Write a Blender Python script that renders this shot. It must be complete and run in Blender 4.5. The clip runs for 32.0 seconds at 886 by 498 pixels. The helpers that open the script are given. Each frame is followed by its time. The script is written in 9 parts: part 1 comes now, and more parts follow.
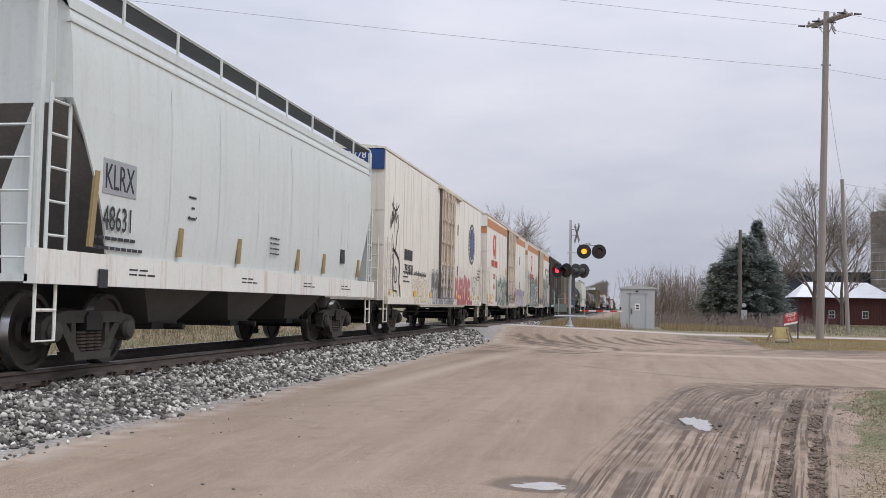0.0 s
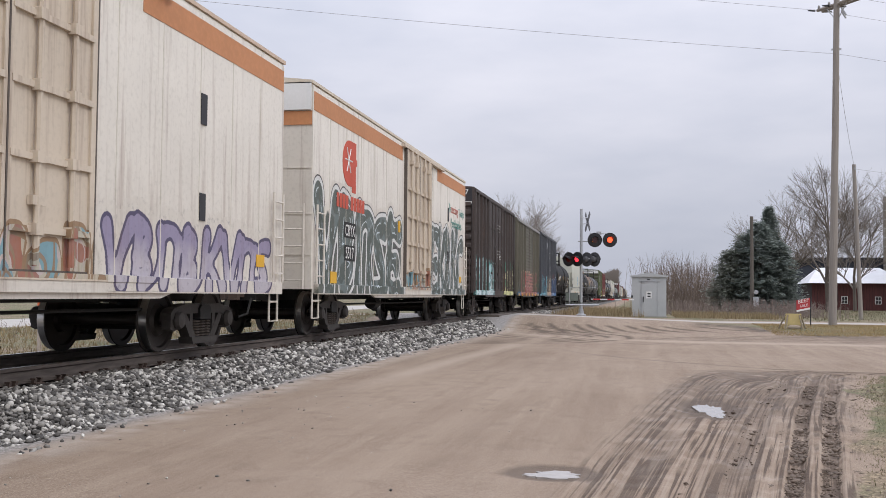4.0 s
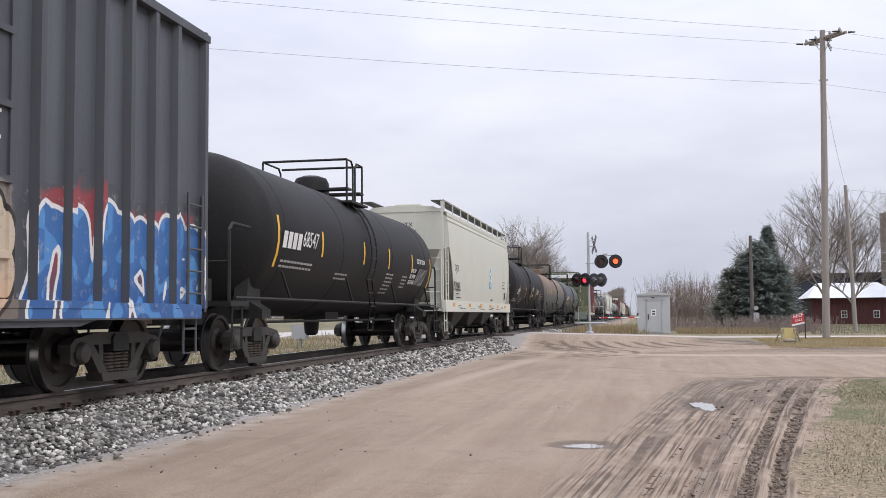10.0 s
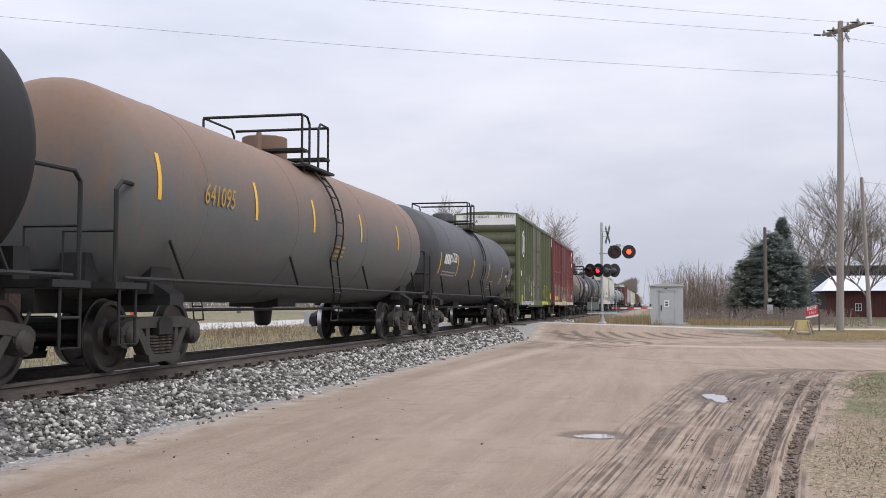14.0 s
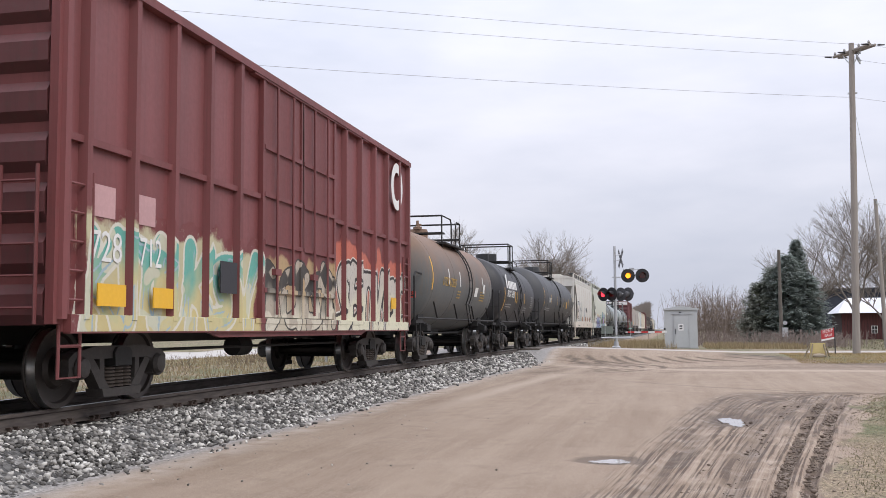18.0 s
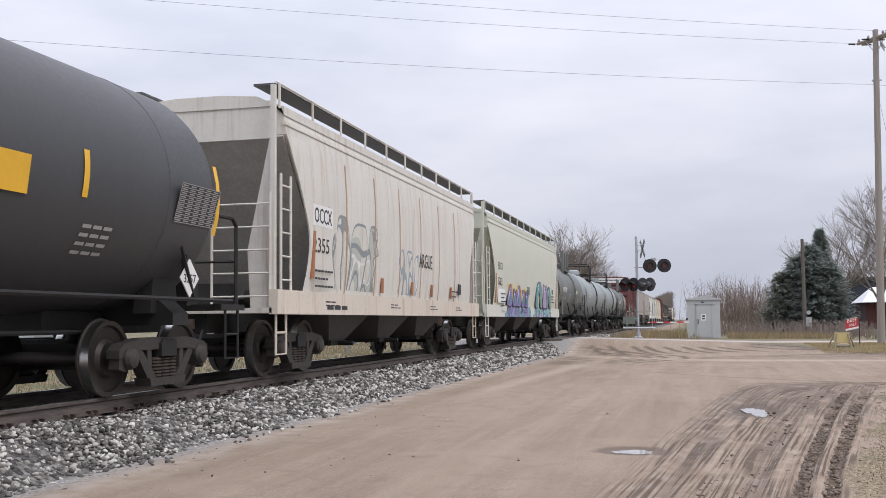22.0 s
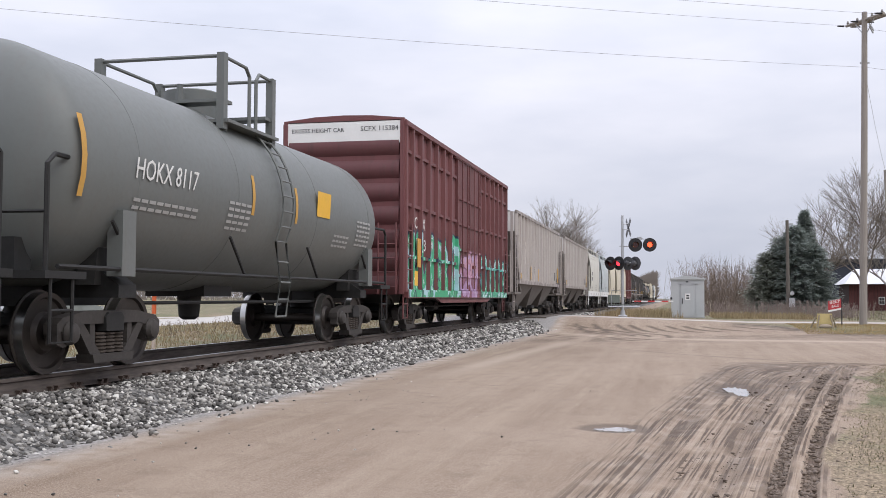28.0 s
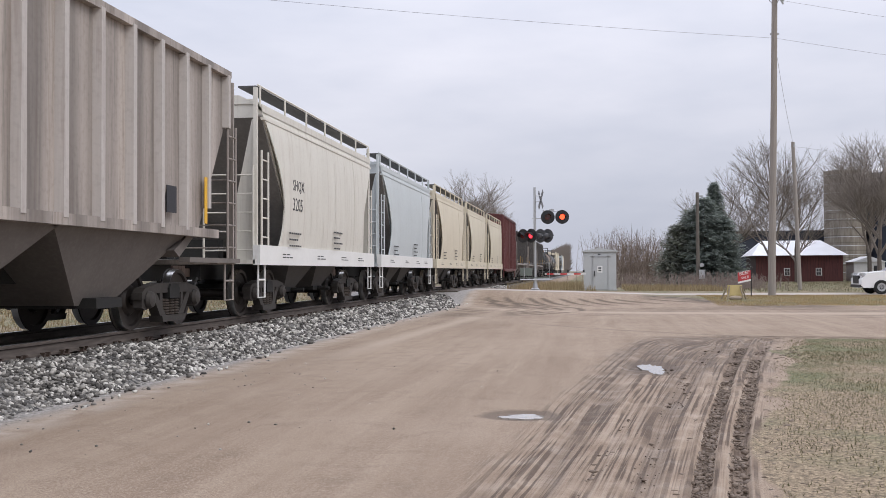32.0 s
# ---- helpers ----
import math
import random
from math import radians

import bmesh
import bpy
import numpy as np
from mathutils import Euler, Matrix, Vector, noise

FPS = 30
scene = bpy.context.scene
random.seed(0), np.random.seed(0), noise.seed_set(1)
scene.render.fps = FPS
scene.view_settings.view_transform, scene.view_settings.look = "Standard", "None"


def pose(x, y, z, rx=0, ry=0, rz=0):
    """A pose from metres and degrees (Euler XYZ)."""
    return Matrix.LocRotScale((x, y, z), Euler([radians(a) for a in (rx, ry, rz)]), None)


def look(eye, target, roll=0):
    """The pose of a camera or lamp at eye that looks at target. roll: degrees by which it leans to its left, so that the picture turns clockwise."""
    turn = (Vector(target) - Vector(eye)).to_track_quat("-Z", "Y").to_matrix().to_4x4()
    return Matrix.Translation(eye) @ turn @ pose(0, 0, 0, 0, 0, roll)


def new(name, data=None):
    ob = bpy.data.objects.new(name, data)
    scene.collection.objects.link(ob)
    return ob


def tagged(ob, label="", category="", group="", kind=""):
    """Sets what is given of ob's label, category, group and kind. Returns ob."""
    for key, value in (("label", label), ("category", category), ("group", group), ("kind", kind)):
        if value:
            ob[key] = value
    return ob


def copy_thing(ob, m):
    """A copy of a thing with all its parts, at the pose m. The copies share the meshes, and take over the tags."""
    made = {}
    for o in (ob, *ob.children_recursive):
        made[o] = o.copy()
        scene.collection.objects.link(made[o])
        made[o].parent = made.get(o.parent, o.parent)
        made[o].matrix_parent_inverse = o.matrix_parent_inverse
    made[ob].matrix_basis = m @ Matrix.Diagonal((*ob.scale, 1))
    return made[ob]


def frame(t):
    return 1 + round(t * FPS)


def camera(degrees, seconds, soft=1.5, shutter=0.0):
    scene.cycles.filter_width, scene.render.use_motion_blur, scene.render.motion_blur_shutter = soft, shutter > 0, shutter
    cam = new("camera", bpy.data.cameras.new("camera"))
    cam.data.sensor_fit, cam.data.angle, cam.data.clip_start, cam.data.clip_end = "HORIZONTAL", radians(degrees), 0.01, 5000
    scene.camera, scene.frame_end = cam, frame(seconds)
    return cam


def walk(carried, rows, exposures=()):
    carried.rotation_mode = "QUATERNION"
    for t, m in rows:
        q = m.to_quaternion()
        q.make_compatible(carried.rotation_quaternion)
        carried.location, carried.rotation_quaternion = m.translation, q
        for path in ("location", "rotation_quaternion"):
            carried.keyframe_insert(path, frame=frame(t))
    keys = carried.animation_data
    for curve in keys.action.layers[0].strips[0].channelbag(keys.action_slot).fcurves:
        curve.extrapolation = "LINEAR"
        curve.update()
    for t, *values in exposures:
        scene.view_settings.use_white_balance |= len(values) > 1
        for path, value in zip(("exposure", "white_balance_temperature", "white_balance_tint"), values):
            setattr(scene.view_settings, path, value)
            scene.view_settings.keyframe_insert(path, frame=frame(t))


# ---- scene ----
# the camera stands beside the track and sways in the hand; it steps back along the track once
LENS = 2 * math.degrees(math.atan(784 / 1810))
CAM_X, CAM_Z = 7.65, 1.41
# seconds, turn to the left of the track's line, tilt up, roll, place along the track
PATH = [
    (0, 10.201, 3.117, 1.145, -3.10),
    (0.5, 8.611, 2.703, 1.485, -3.10),
    (1, 8.758, 2.228, 1.343, -3.10),
    (1.5, 9.085, 1.867, 1.229, -3.10),
    (2, 9.210, 1.732, 1.136, -3.10),
    (2.5, 9.224, 1.757, 1.044, -3.10),
    (4.5, 11.656, 3.048, 0.259, -3.10),
    (5, 12.420, 3.553, 0.210, -3.10),
    (5.5, 12.778, 3.967, 0.536, -3.10),
    (6, 12.783, 4.355, 0.709, -3.10),
    (6.5, 12.673, 4.398, 0.948, -3.10),
    (7, 12.508, 4.259, 0.996, -3.10),
    (7.5, 12.317, 4.032, 0.960, -3.10),
    (8, 12.153, 3.904, 0.817, -3.10),
    (8.5, 12.116, 3.908, 0.562, -3.10),
    (9, 12.357, 3.957, 0.185, -3.10),
    (9.5, 12.130, 3.986, -0.203, -3.88),
    (10, 11.009, 3.750, -0.524, -6.20),
    (10.5, 11.480, 3.865, -0.503, -6.20),
    (11, 11.811, 3.898, -0.275, -6.20),
    (11.5, 11.997, 3.773, -0.081, -6.20),
    (12, 11.995, 3.552, -0.103, -6.20),
    (12.5, 11.902, 3.272, -0.159, -6.20),
    (13, 11.741, 3.084, -0.157, -6.20),
    (13.5, 11.658, 3.059, -0.034, -6.20),
    (15.5, 12.185, 3.799, 0.252, -6.20),
    (16, 12.320, 4.030, 0.096, -6.20),
    (16.5, 12.390, 4.288, -0.213, -6.20),
    (17, 12.437, 4.472, -0.422, -6.20),
    (17.5, 12.452, 4.567, -0.436, -6.20),
    (18, 12.458, 4.541, -0.356, -6.20),
    (18.5, 12.499, 4.455, -0.190, -6.20),
    (19, 12.572, 4.430, -0.240, -6.20),
    (19.5, 12.764, 4.446, -0.315, -6.20),
    (20, 13.083, 4.407, -0.376, -6.20),
    (20.5, 13.297, 4.392, -0.401, -6.20),
    (21, 13.450, 4.281, -0.343, -6.20),
    (21.5, 13.520, 4.236, -0.510, -6.20),
    (22, 13.640, 4.056, -0.596, -6.20),
    (22.5, 13.640, 3.819, -0.712, -6.20),
    (23, 13.464, 3.623, -0.689, -6.20),
    (23.5, 13.096, 3.576, -0.430, -6.20),
    (24, 12.815, 3.566, -0.238, -6.20),
    (24.5, 12.699, 3.549, 0.081, -6.20),
    (25, 12.793, 3.558, 0.152, -6.20),
    (25.5, 13.016, 3.450, 0.264, -6.20),
    (27.5, 12.939, 2.797, 0.119, -6.20),
    (28, 12.874, 2.726, 0.148, -6.20),
    (28.5, 12.835, 2.720, 0.298, -6.20),
    (29, 12.787, 2.815, 0.322, -6.20),
    (29.5, 12.733, 2.930, 0.433, -6.20),
    (30, 12.549, 3.034, 0.375, -6.20),
    (30.5, 11.930, 2.800, 0.420, -6.20),
    (31, 10.881, 2.376, 0.291, -6.20),
    (31.5, 9.279, 1.682, 0.162, -6.20),
    (32, 8.125, 1.257, -0.257, -4.92),
]


def cam_pose(turn, tilt, roll, y):
    eye = Vector((CAM_X, y, CAM_Z))
    a, b = radians(turn), radians(tilt)
    ahead = Vector((-math.sin(a) * math.cos(b), math.cos(a) * math.cos(b), math.sin(b)))
    return look(eye, eye + ahead, roll)


cam = camera(LENS, 32.0, soft=0.5)
EXPOSE = [(0, -0.2), (2, -0.2), (5, -0.08), (9, 0.1), (12, 0.0), (16, 0.06), (19, 0.1), (22, -0.02), (23, -0.1), (24, -0.06), (28, 0.08), (30, 0.1), (32, -0.05)]
walk(cam, [(t, cam_pose(a, b, r, y)) for t, a, b, r, y in PATH], EXPOSE)

# the train's travel in metres, every half second
TRAVEL = [3.03, 9.08, 15.03, 20.79, 26.44, 32.06, 37.75, 43.47, 49.22, 54.96, 60.69, 66.47, 72.17, 77.66, 83.11, 88.71, 94.37, 99.98, 105.57, 112.09, 117.02, 124.25, 131.39, 138.41, 145.28, 152.18, 159.08, 165.98, 172.85, 179.69, 186.47, 193.18, 199.80, 206.40, 213.03, 219.73, 226.54, 233.26, 239.96, 246.76, 253.60, 260.45, 267.29, 274.06, 280.78, 287.48, 294.17, 300.83, 307.54, 314.33, 321.14, 327.88, 334.56, 341.21, 347.82, 354.42, 361.02, 367.58, 374.22, 381.10, 387.95, 394.56, 400.97, 407.00, 415.31]
RAIL_Z = 0.55
TOWARDS_SUN = Vector((0.62, -0.35, 0.75)).normalized()


# ---- node helpers ----
def material(name):
    m = bpy.data.materials.new(name)
    m.use_nodes = True
    m.node_tree.nodes.clear()
    return m, Net(m.node_tree)


class Net:
    """Short hand for node graphs: sockets are passed around as values."""

    def __init__(self, tree):
        self.t = tree

    def node(self, kind, ins=None):
        n = self.t.nodes.new(kind)
        for k, v in (ins or {}).items():
            self.put(n.inputs[k], v)
        return n

    def put(self, socket, v):
        if isinstance(v, bpy.types.NodeSocket):
            self.t.links.new(v, socket)
        elif isinstance(v, (tuple, list)) and len(v) == 3 and socket.type == "RGBA":
            socket.default_value = (*v, 1)
        else:
            socket.default_value = v

    def math(self, op, a, b=0.0, clamp=False):
        n = self.node("ShaderNodeMath", {0: a, 1: b})
        n.operation, n.use_clamp = op, clamp
        return n.outputs[0]

    def vec(self, op, a, b=None, scale=None):
        n = self.node("ShaderNodeVectorMath", {0: a})
        n.operation = op
        if b is not None:
            self.put(n.inputs[1], b)
        if scale is not None:
            self.put(n.inputs["Scale"], scale)
        return n.outputs[0]

    def voronoi(self, vec, feature, scale=1.0):
        n = self.node("ShaderNodeTexVoronoi", {"Vector": vec, "Scale": scale})
        n.feature = feature
        return n.outputs

    def mix(self, f, a, b, blend="MIX"):
        n = self.node("ShaderNodeMix")
        n.data_type, n.blend_type = "RGBA", blend
        self.put(n.inputs[0], f), self.put(n.inputs[6], a), self.put(n.inputs[7], b)
        return n.outputs[2]

    def noise(self, vec, scale, detail=3.0, rough=0.55):
        return self.node("ShaderNodeTexNoise", {"Vector": vec, "Scale": scale, "Detail": detail, "Roughness": rough}).outputs["Fac"]

    def ramp(self, f, lo, hi):
        return self.node("ShaderNodeMapRange", {0: f, 1: lo, 2: hi}).outputs[0]

    def steps(self, f, colours):
        n = self.node("ShaderNodeValToRGB", {0: f})
        n.color_ramp.interpolation = "CONSTANT"
        e = n.color_ramp.elements
        while len(e) < len(colours):
            e.new(0.5)
        for i, c in enumerate(colours):
            e[i].position, e[i].color = i / len(colours), (*c, 1)
        return n.outputs[0]

    def object_space(self):
        return self.node("ShaderNodeTexCoord").outputs["Object"]

    def world_space(self):
        return self.node("ShaderNodeNewGeometry").outputs["Position"]

    def scaled(self, vec, x, y, z, place=(0, 0, 0)):
        return self.node("ShaderNodeMapping", {0: vec, 1: place, 3: (x, y, z)}).outputs[0]

    def xyz(self, vec):
        return self.node("ShaderNodeSeparateXYZ", {0: vec}).outputs

    def bump(self, h, strength, distance=0.01):
        return self.node("ShaderNodeBump", {"Strength": strength, "Distance": distance, "Height": h}).outputs[0]

    def finish(self, colour, rough=0.6, metal=0.0, bump=None, spec=0.4, **more):
        ins = {"Base Color": colour, "Roughness": rough, "Metallic": metal, "Specular IOR Level": spec}
        ins.update(more)
        if bump is not None:
            ins["Normal"] = bump
        b = self.node("ShaderNodeBsdfPrincipled", ins)
        o = self.node("ShaderNodeOutputMaterial")
        self.t.links.new(b.outputs[0], o.inputs[0])


# ---- daylight: a bright overcast sky ----
world = bpy.data.worlds.new("sky")
scene.world = world
world.use_nodes = True
world.node_tree.nodes.clear()
n = Net(world.node_tree)
elev = math.asin(TOWARDS_SUN.z)
sky = n.node("ShaderNodeTexSky")
sky.sky_type, sky.sun_disc, sky.dust_density = "NISHITA", False, 3.0
sky.sun_elevation, sky.sun_rotation = elev, math.atan2(TOWARDS_SUN.x, TOWARDS_SUN.y)
way = n.node("ShaderNodeTexCoord").outputs["Generated"]
up = n.math("MAXIMUM", n.xyz(way)[2], 0.0)
veil = n.noise(n.scaled(way, 1.0, 1.0, 3.2), 2.1, 4.0, 0.5)
fine = n.noise(n.scaled(way, 1.5, 1.5, 5.0, (3, 1, 0)), 5.0, 4.0, 0.55)
thick = n.math("ADD", n.math("MULTIPLY", veil, 0.75), n.math("MULTIPLY", fine, 0.25))
cloud = n.mix(n.ramp(thick, 0.32, 0.68), (0.60, 0.635, 0.76), (0.875, 0.875, 0.975))
rise = n.math("ADD", n.math("ADD", 0.90, n.math("MULTIPLY", up, 1.05)), n.math("MULTIPLY", n.math("MULTIPLY", up, up), 1.05))
both = n.mix(0.93, n.vec("SCALE", sky.outputs[0], scale=0.1), n.vec("SCALE", cloud, scale=rise))
back = n.node("ShaderNodeBackground", {"Color": both, "Strength": 0.95})
n.t.links.new(back.outputs[0], n.node("ShaderNodeOutputWorld").inputs[0])
sun = new("sun", bpy.data.lights.new("sun", "SUN"))
sun.data.energy, sun.data.angle, sun.data.color = 1.3, radians(25), (1.0, 0.96, 0.9)
sun.matrix_world = look(TOWARDS_SUN * 60, (0, 0, 0))


# ---- materials ----
def colour_of(piece):
    return piece["lines"][-1][1] if piece["lines"] else piece["fill"][0]


def paint(name, colour, grime=0.35, rust=0.15, rough=0.55, art=(), streak=(0.16, 0.07, 0.035), fade=0.0, crust=None, panels=0.0, spray=(), spec=0.4):
    """Weathered car paint in the car's own space. art: sprayed pieces (y0, y1, z0, z1, colours, outline, seed, letter width)."""
    m, n = material(name)
    p = n.object_space()
    y, z = n.xyz(p)[1], n.xyz(p)[2]
    big = n.noise(p, 0.9, 5.0)
    small = n.noise(p, 14.0, 4.0)
    runs = n.noise(n.scaled(p, 5.0, 5.0, 0.25), 1.4, 5.0, 0.65)
    c = n.mix(n.math("MULTIPLY", n.ramp(big, 0.35, 0.75), 0.5 * grime), colour, tuple(v * 0.62 for v in colour))
    if fade:
        c = n.mix(n.math("MULTIPLY", n.ramp(runs, 0.4, 0.7), fade), c, tuple(min(1, v * 1.3 + 0.08) for v in colour))
    if panels:
        tone = n.noise(n.scaled(p, 0, 1.7, 0.04), 1.0, 1.0)
        c = n.mix(n.math("MULTIPLY", n.ramp(tone, 0.45, 0.62), panels), c, tuple(v * 0.5 for v in colour))
        c = n.mix(n.math("MULTIPLY", n.ramp(tone, 0.45, 0.3), panels), c, tuple(min(0.8, v * 1.45) for v in colour))
        c = n.mix(n.math("MULTIPLY", n.ramp(n.noise(n.scaled(p, 9, 9, 0.35), 1.6, 5.0, 0.7), 0.5, 0.66), panels * 0.8), c, tuple(v * 0.4 for v in colour))
    if crust:
        low, high, tint = crust
        ragged = n.math("ADD", z, n.math("MULTIPLY", n.math("SUBTRACT", n.noise(p, 1.2, 5.0), 0.5), 1.6))
        c = n.mix(n.math("MULTIPLY", n.ramp(ragged, low, high), 0.8), c, tint)
    for k, (y0, y1, z0, z1, colours, outline, seed, wide) in enumerate(art):
        flat = n.scaled(p, 0, 1, 1, (seed * 3.1, seed * 7.3, seed))
        bend = n.node("ShaderNodeTexNoise", {"Vector": flat, "Scale": 0.8 / wide, "Detail": 0.0})
        q = n.vec("ADD", flat, n.vec("SCALE", n.vec("SUBTRACT", bend.outputs["Color"], (0.5, 0.5, 0.5)), scale=0.8 * wide))
        stroke = n.noise(n.scaled(q, 0, 1.25, 0.8), 1.25 / wide, 0.0)
        tone = n.noise(n.scaled(q, 0, 1.0, 0.7, (0, 9, 4)), 1.0 / wide, 0.6)
        fill = n.steps(n.ramp(tone, 0.3, 0.7), colours)
        inner = n.math("ABSOLUTE", n.math("SUBTRACT", stroke, 0.40))
        fill = n.mix(n.math("LESS_THAN", inner, 0.016), fill, tuple(min(0.85, v * 0.5 + 0.38) for v in colours[0]))
        ridge = n.math("ABSOLUTE", n.math("SUBTRACT", stroke, 0.52))
        fill = n.mix(n.math("LESS_THAN", ridge, 0.034), fill, outline)
        fill = n.mix(n.math("MULTIPLY", n.ramp(n.noise(p, 3.0, 4.0), 0.4, 0.75), 0.35), fill, tuple(v * 0.75 for v in colours[-1]))
        swing = n.math("MULTIPLY", n.math("SUBTRACT", n.noise(n.scaled(q, 0, 0.2, 1.0), 1.5 / wide, 0.0), 0.5), 1.2)
        place = n.math("DIVIDE", n.math("ADD", n.xyz(q)[1], n.math("MULTIPLY", z, -0.15)), 1.15 * wide)
        u = n.math("ABSOLUTE", n.math("SUBTRACT", n.math("FRACT", place), 0.5))
        own = n.noise(n.node("ShaderNodeCombineXYZ", {0: n.math("MULTIPLY", n.math("FLOOR", place), 3.7), 1: seed, 2: 0.0}).outputs[0], 1.0, 0.0)
        crown = n.math("MULTIPLY", n.math("POWER", n.math("MULTIPLY", u, 2.0), 4.0), -0.45 * (z1 - z0))
        rise = n.math("ADD", crown, n.math("MULTIPLY", n.math("SUBTRACT", own, 0.5), 1.1 * (z1 - z0) ** 0.5))
        depth = n.math("SUBTRACT", n.math("ADD", z1 + 0.05, rise), z)
        fill = n.mix(n.math("GREATER_THAN", u, 0.455), fill, outline)
        depth = n.math("MINIMUM", depth, n.math("SUBTRACT", n.math("ADD", y, swing), y0))
        depth = n.math("MINIMUM", depth, n.math("SUBTRACT", y1, n.math("ADD", y, swing)))
        fill = n.mix(n.math("LESS_THAN", depth, 0.055), fill, outline)
        inside = n.math("MULTIPLY", n.math("GREATER_THAN", depth, 0.0), n.math("GREATER_THAN", z, z0))
        c = n.mix(inside, c, fill)
    for k, piece in enumerate(spray):
        field = {}
        for key in ("edge", "ground_coat", "rise", "which"):
            a = n.node("ShaderNodeAttribute")
            a.attribute_name = key
            field[key] = a.outputs["Fac"]
        mine = n.math("LESS_THAN", n.math("ABSOLUTE", n.math("SUBTRACT", field["which"], float(k))), 0.5)
        fuzz = n.math("MULTIPLY", n.math("SUBTRACT", n.noise(p, 30.0, 2.0), 0.5), 0.02)
        edge = n.math("ADD", field["edge"], fuzz)
        tone = n.noise(n.scaled(p, 0, 1.0, 0.8, (0, 3.0 * k, 1)), 1.6, 2.0)
        if piece.get("coat"):
            coat = n.mix(n.ramp(n.math("ADD", n.math("MULTIPLY", tone, 0.5), n.math("MULTIPLY", field["rise"], 0.5)), 0.35, 0.65), piece["coat"][0], piece["coat"][-1])
            soft = n.ramp(n.math("ADD", field["ground_coat"], n.math("MULTIPLY", fuzz, 4.0)), 0.05, -0.03)
            c = n.mix(n.math("MULTIPLY", mine, soft), c, coat)
        for reach, colour in piece["lines"]:
            c = n.mix(n.math("MULTIPLY", mine, n.ramp(edge, reach + 0.004, reach - 0.004)), c, colour)
        low, high = piece["fill"][0], piece["fill"][-1]
        fill = n.mix(n.ramp(n.math("ADD", field["rise"], n.math("MULTIPLY", n.math("SUBTRACT", tone, 0.5), 1.4)), 0.3, 0.75), low, high)
        if len(piece["fill"]) > 2:
            fill = n.mix(n.ramp(n.noise(n.scaled(p, 0, 1.0, 1.3, (0, 7.0, 2.0 * k)), 2.6, 0.0), 0.57, 0.60), fill, piece["fill"][1])
        c = n.mix(n.math("MULTIPLY", mine, n.ramp(edge, 0.004, -0.004)), c, fill)
        if piece.get("glint"):
            deep, colour = piece["glint"]
            side = n.ramp(n.noise(n.scaled(p, 0, 1.0, 1.0, (0, 2.0, 5.0 * k)), 2.2, 0.0), 0.5, 0.54)
            c = n.mix(n.math("MULTIPLY", n.math("MULTIPLY", mine, side), n.math("LESS_THAN", n.math("ABSOLUTE", n.math("ADD", edge, deep)), 0.013)), c, colour)
        c = n.mix(n.math("MULTIPLY", n.math("MULTIPLY", mine, n.ramp(n.noise(p, 7.0, 5.0, 0.7), 0.56, 0.7)), 0.35), c, tuple(v * 0.8 + 0.03 for v in colour_of(piece)))
    c = n.mix(n.math("MULTIPLY", n.ramp(runs, 0.52, 0.70), rust), c, streak)
    c = n.mix(n.math("MULTIPLY", n.ramp(small, 0.5, 0.8), 0.35 * grime), c, (0.09, 0.075, 0.06))
    r = n.math("ADD", rough - 0.08, n.math("MULTIPLY", small, 0.2))
    n.finish(c, r, 0.0, n.bump(n.math("ADD", small, n.math("MULTIPLY", big, 2.0)), 0.12, 0.01), spec)
    return m


def plain(name, colour, rough=0.6, metal=0.0, vary=0.3, scale=6.0, bump=0.15, spec=0.4):
    m, n = material(name)
    p = n.object_space()
    a, b = n.noise(p, scale * 0.25, 4.0), n.noise(p, scale * 3, 3.0)
    c = n.mix(n.math("MULTIPLY", n.ramp(a, 0.3, 0.75), vary), colour, tuple(v * 0.5 for v in colour))
    c = n.mix(n.math("MULTIPLY", n.ramp(b, 0.45, 0.8), vary * 0.6), c, tuple(min(1, v * 1.5 + 0.01) for v in colour))
    n.finish(c, rough, metal, n.bump(b, bump, 0.01), spec)
    return m


def glow(name, colour, strength):
    m, n = material(name)
    n.finish(tuple(v * 0.5 for v in colour), 0.3, 0, **{"Emission Color": (*colour, 1), "Emission Strength": strength})
    return m


STEEL = plain("dark_running_gear_steel", (0.052, 0.046, 0.042), 0.65, 0.2, 0.6)
RUSTY = plain("rusty_iron", (0.08, 0.056, 0.045), 0.75, 0.1, 0.6)
TREAD = plain("polished_steel", (0.55, 0.55, 0.54), 0.28, 1.0, 0.3)
WHEEL = plain("greasy_wheel_steel", (0.042, 0.035, 0.031), 0.5, 0.4, 0.5, 3.0)
UNDER = plain("black_underframe", (0.015, 0.0145, 0.014), 0.7, 0.0, 0.5)
GALV = plain("galvanised_steel", (0.42, 0.43, 0.44), 0.45, 0.5, 0.25)
WHITE = plain("white_paint", (0.72, 0.72, 0.7), 0.5, 0, 0.2)
LETTER_W = plain("white_lettering", (0.7, 0.7, 0.68), 0.6, 0, 0.2)
LETTER_K = plain("black_lettering", (0.03, 0.03, 0.035), 0.6, 0, 0.2)
YELLOW = plain("reflective_yellow", (0.75, 0.42, 0.03), 0.45, 0, 0.25)


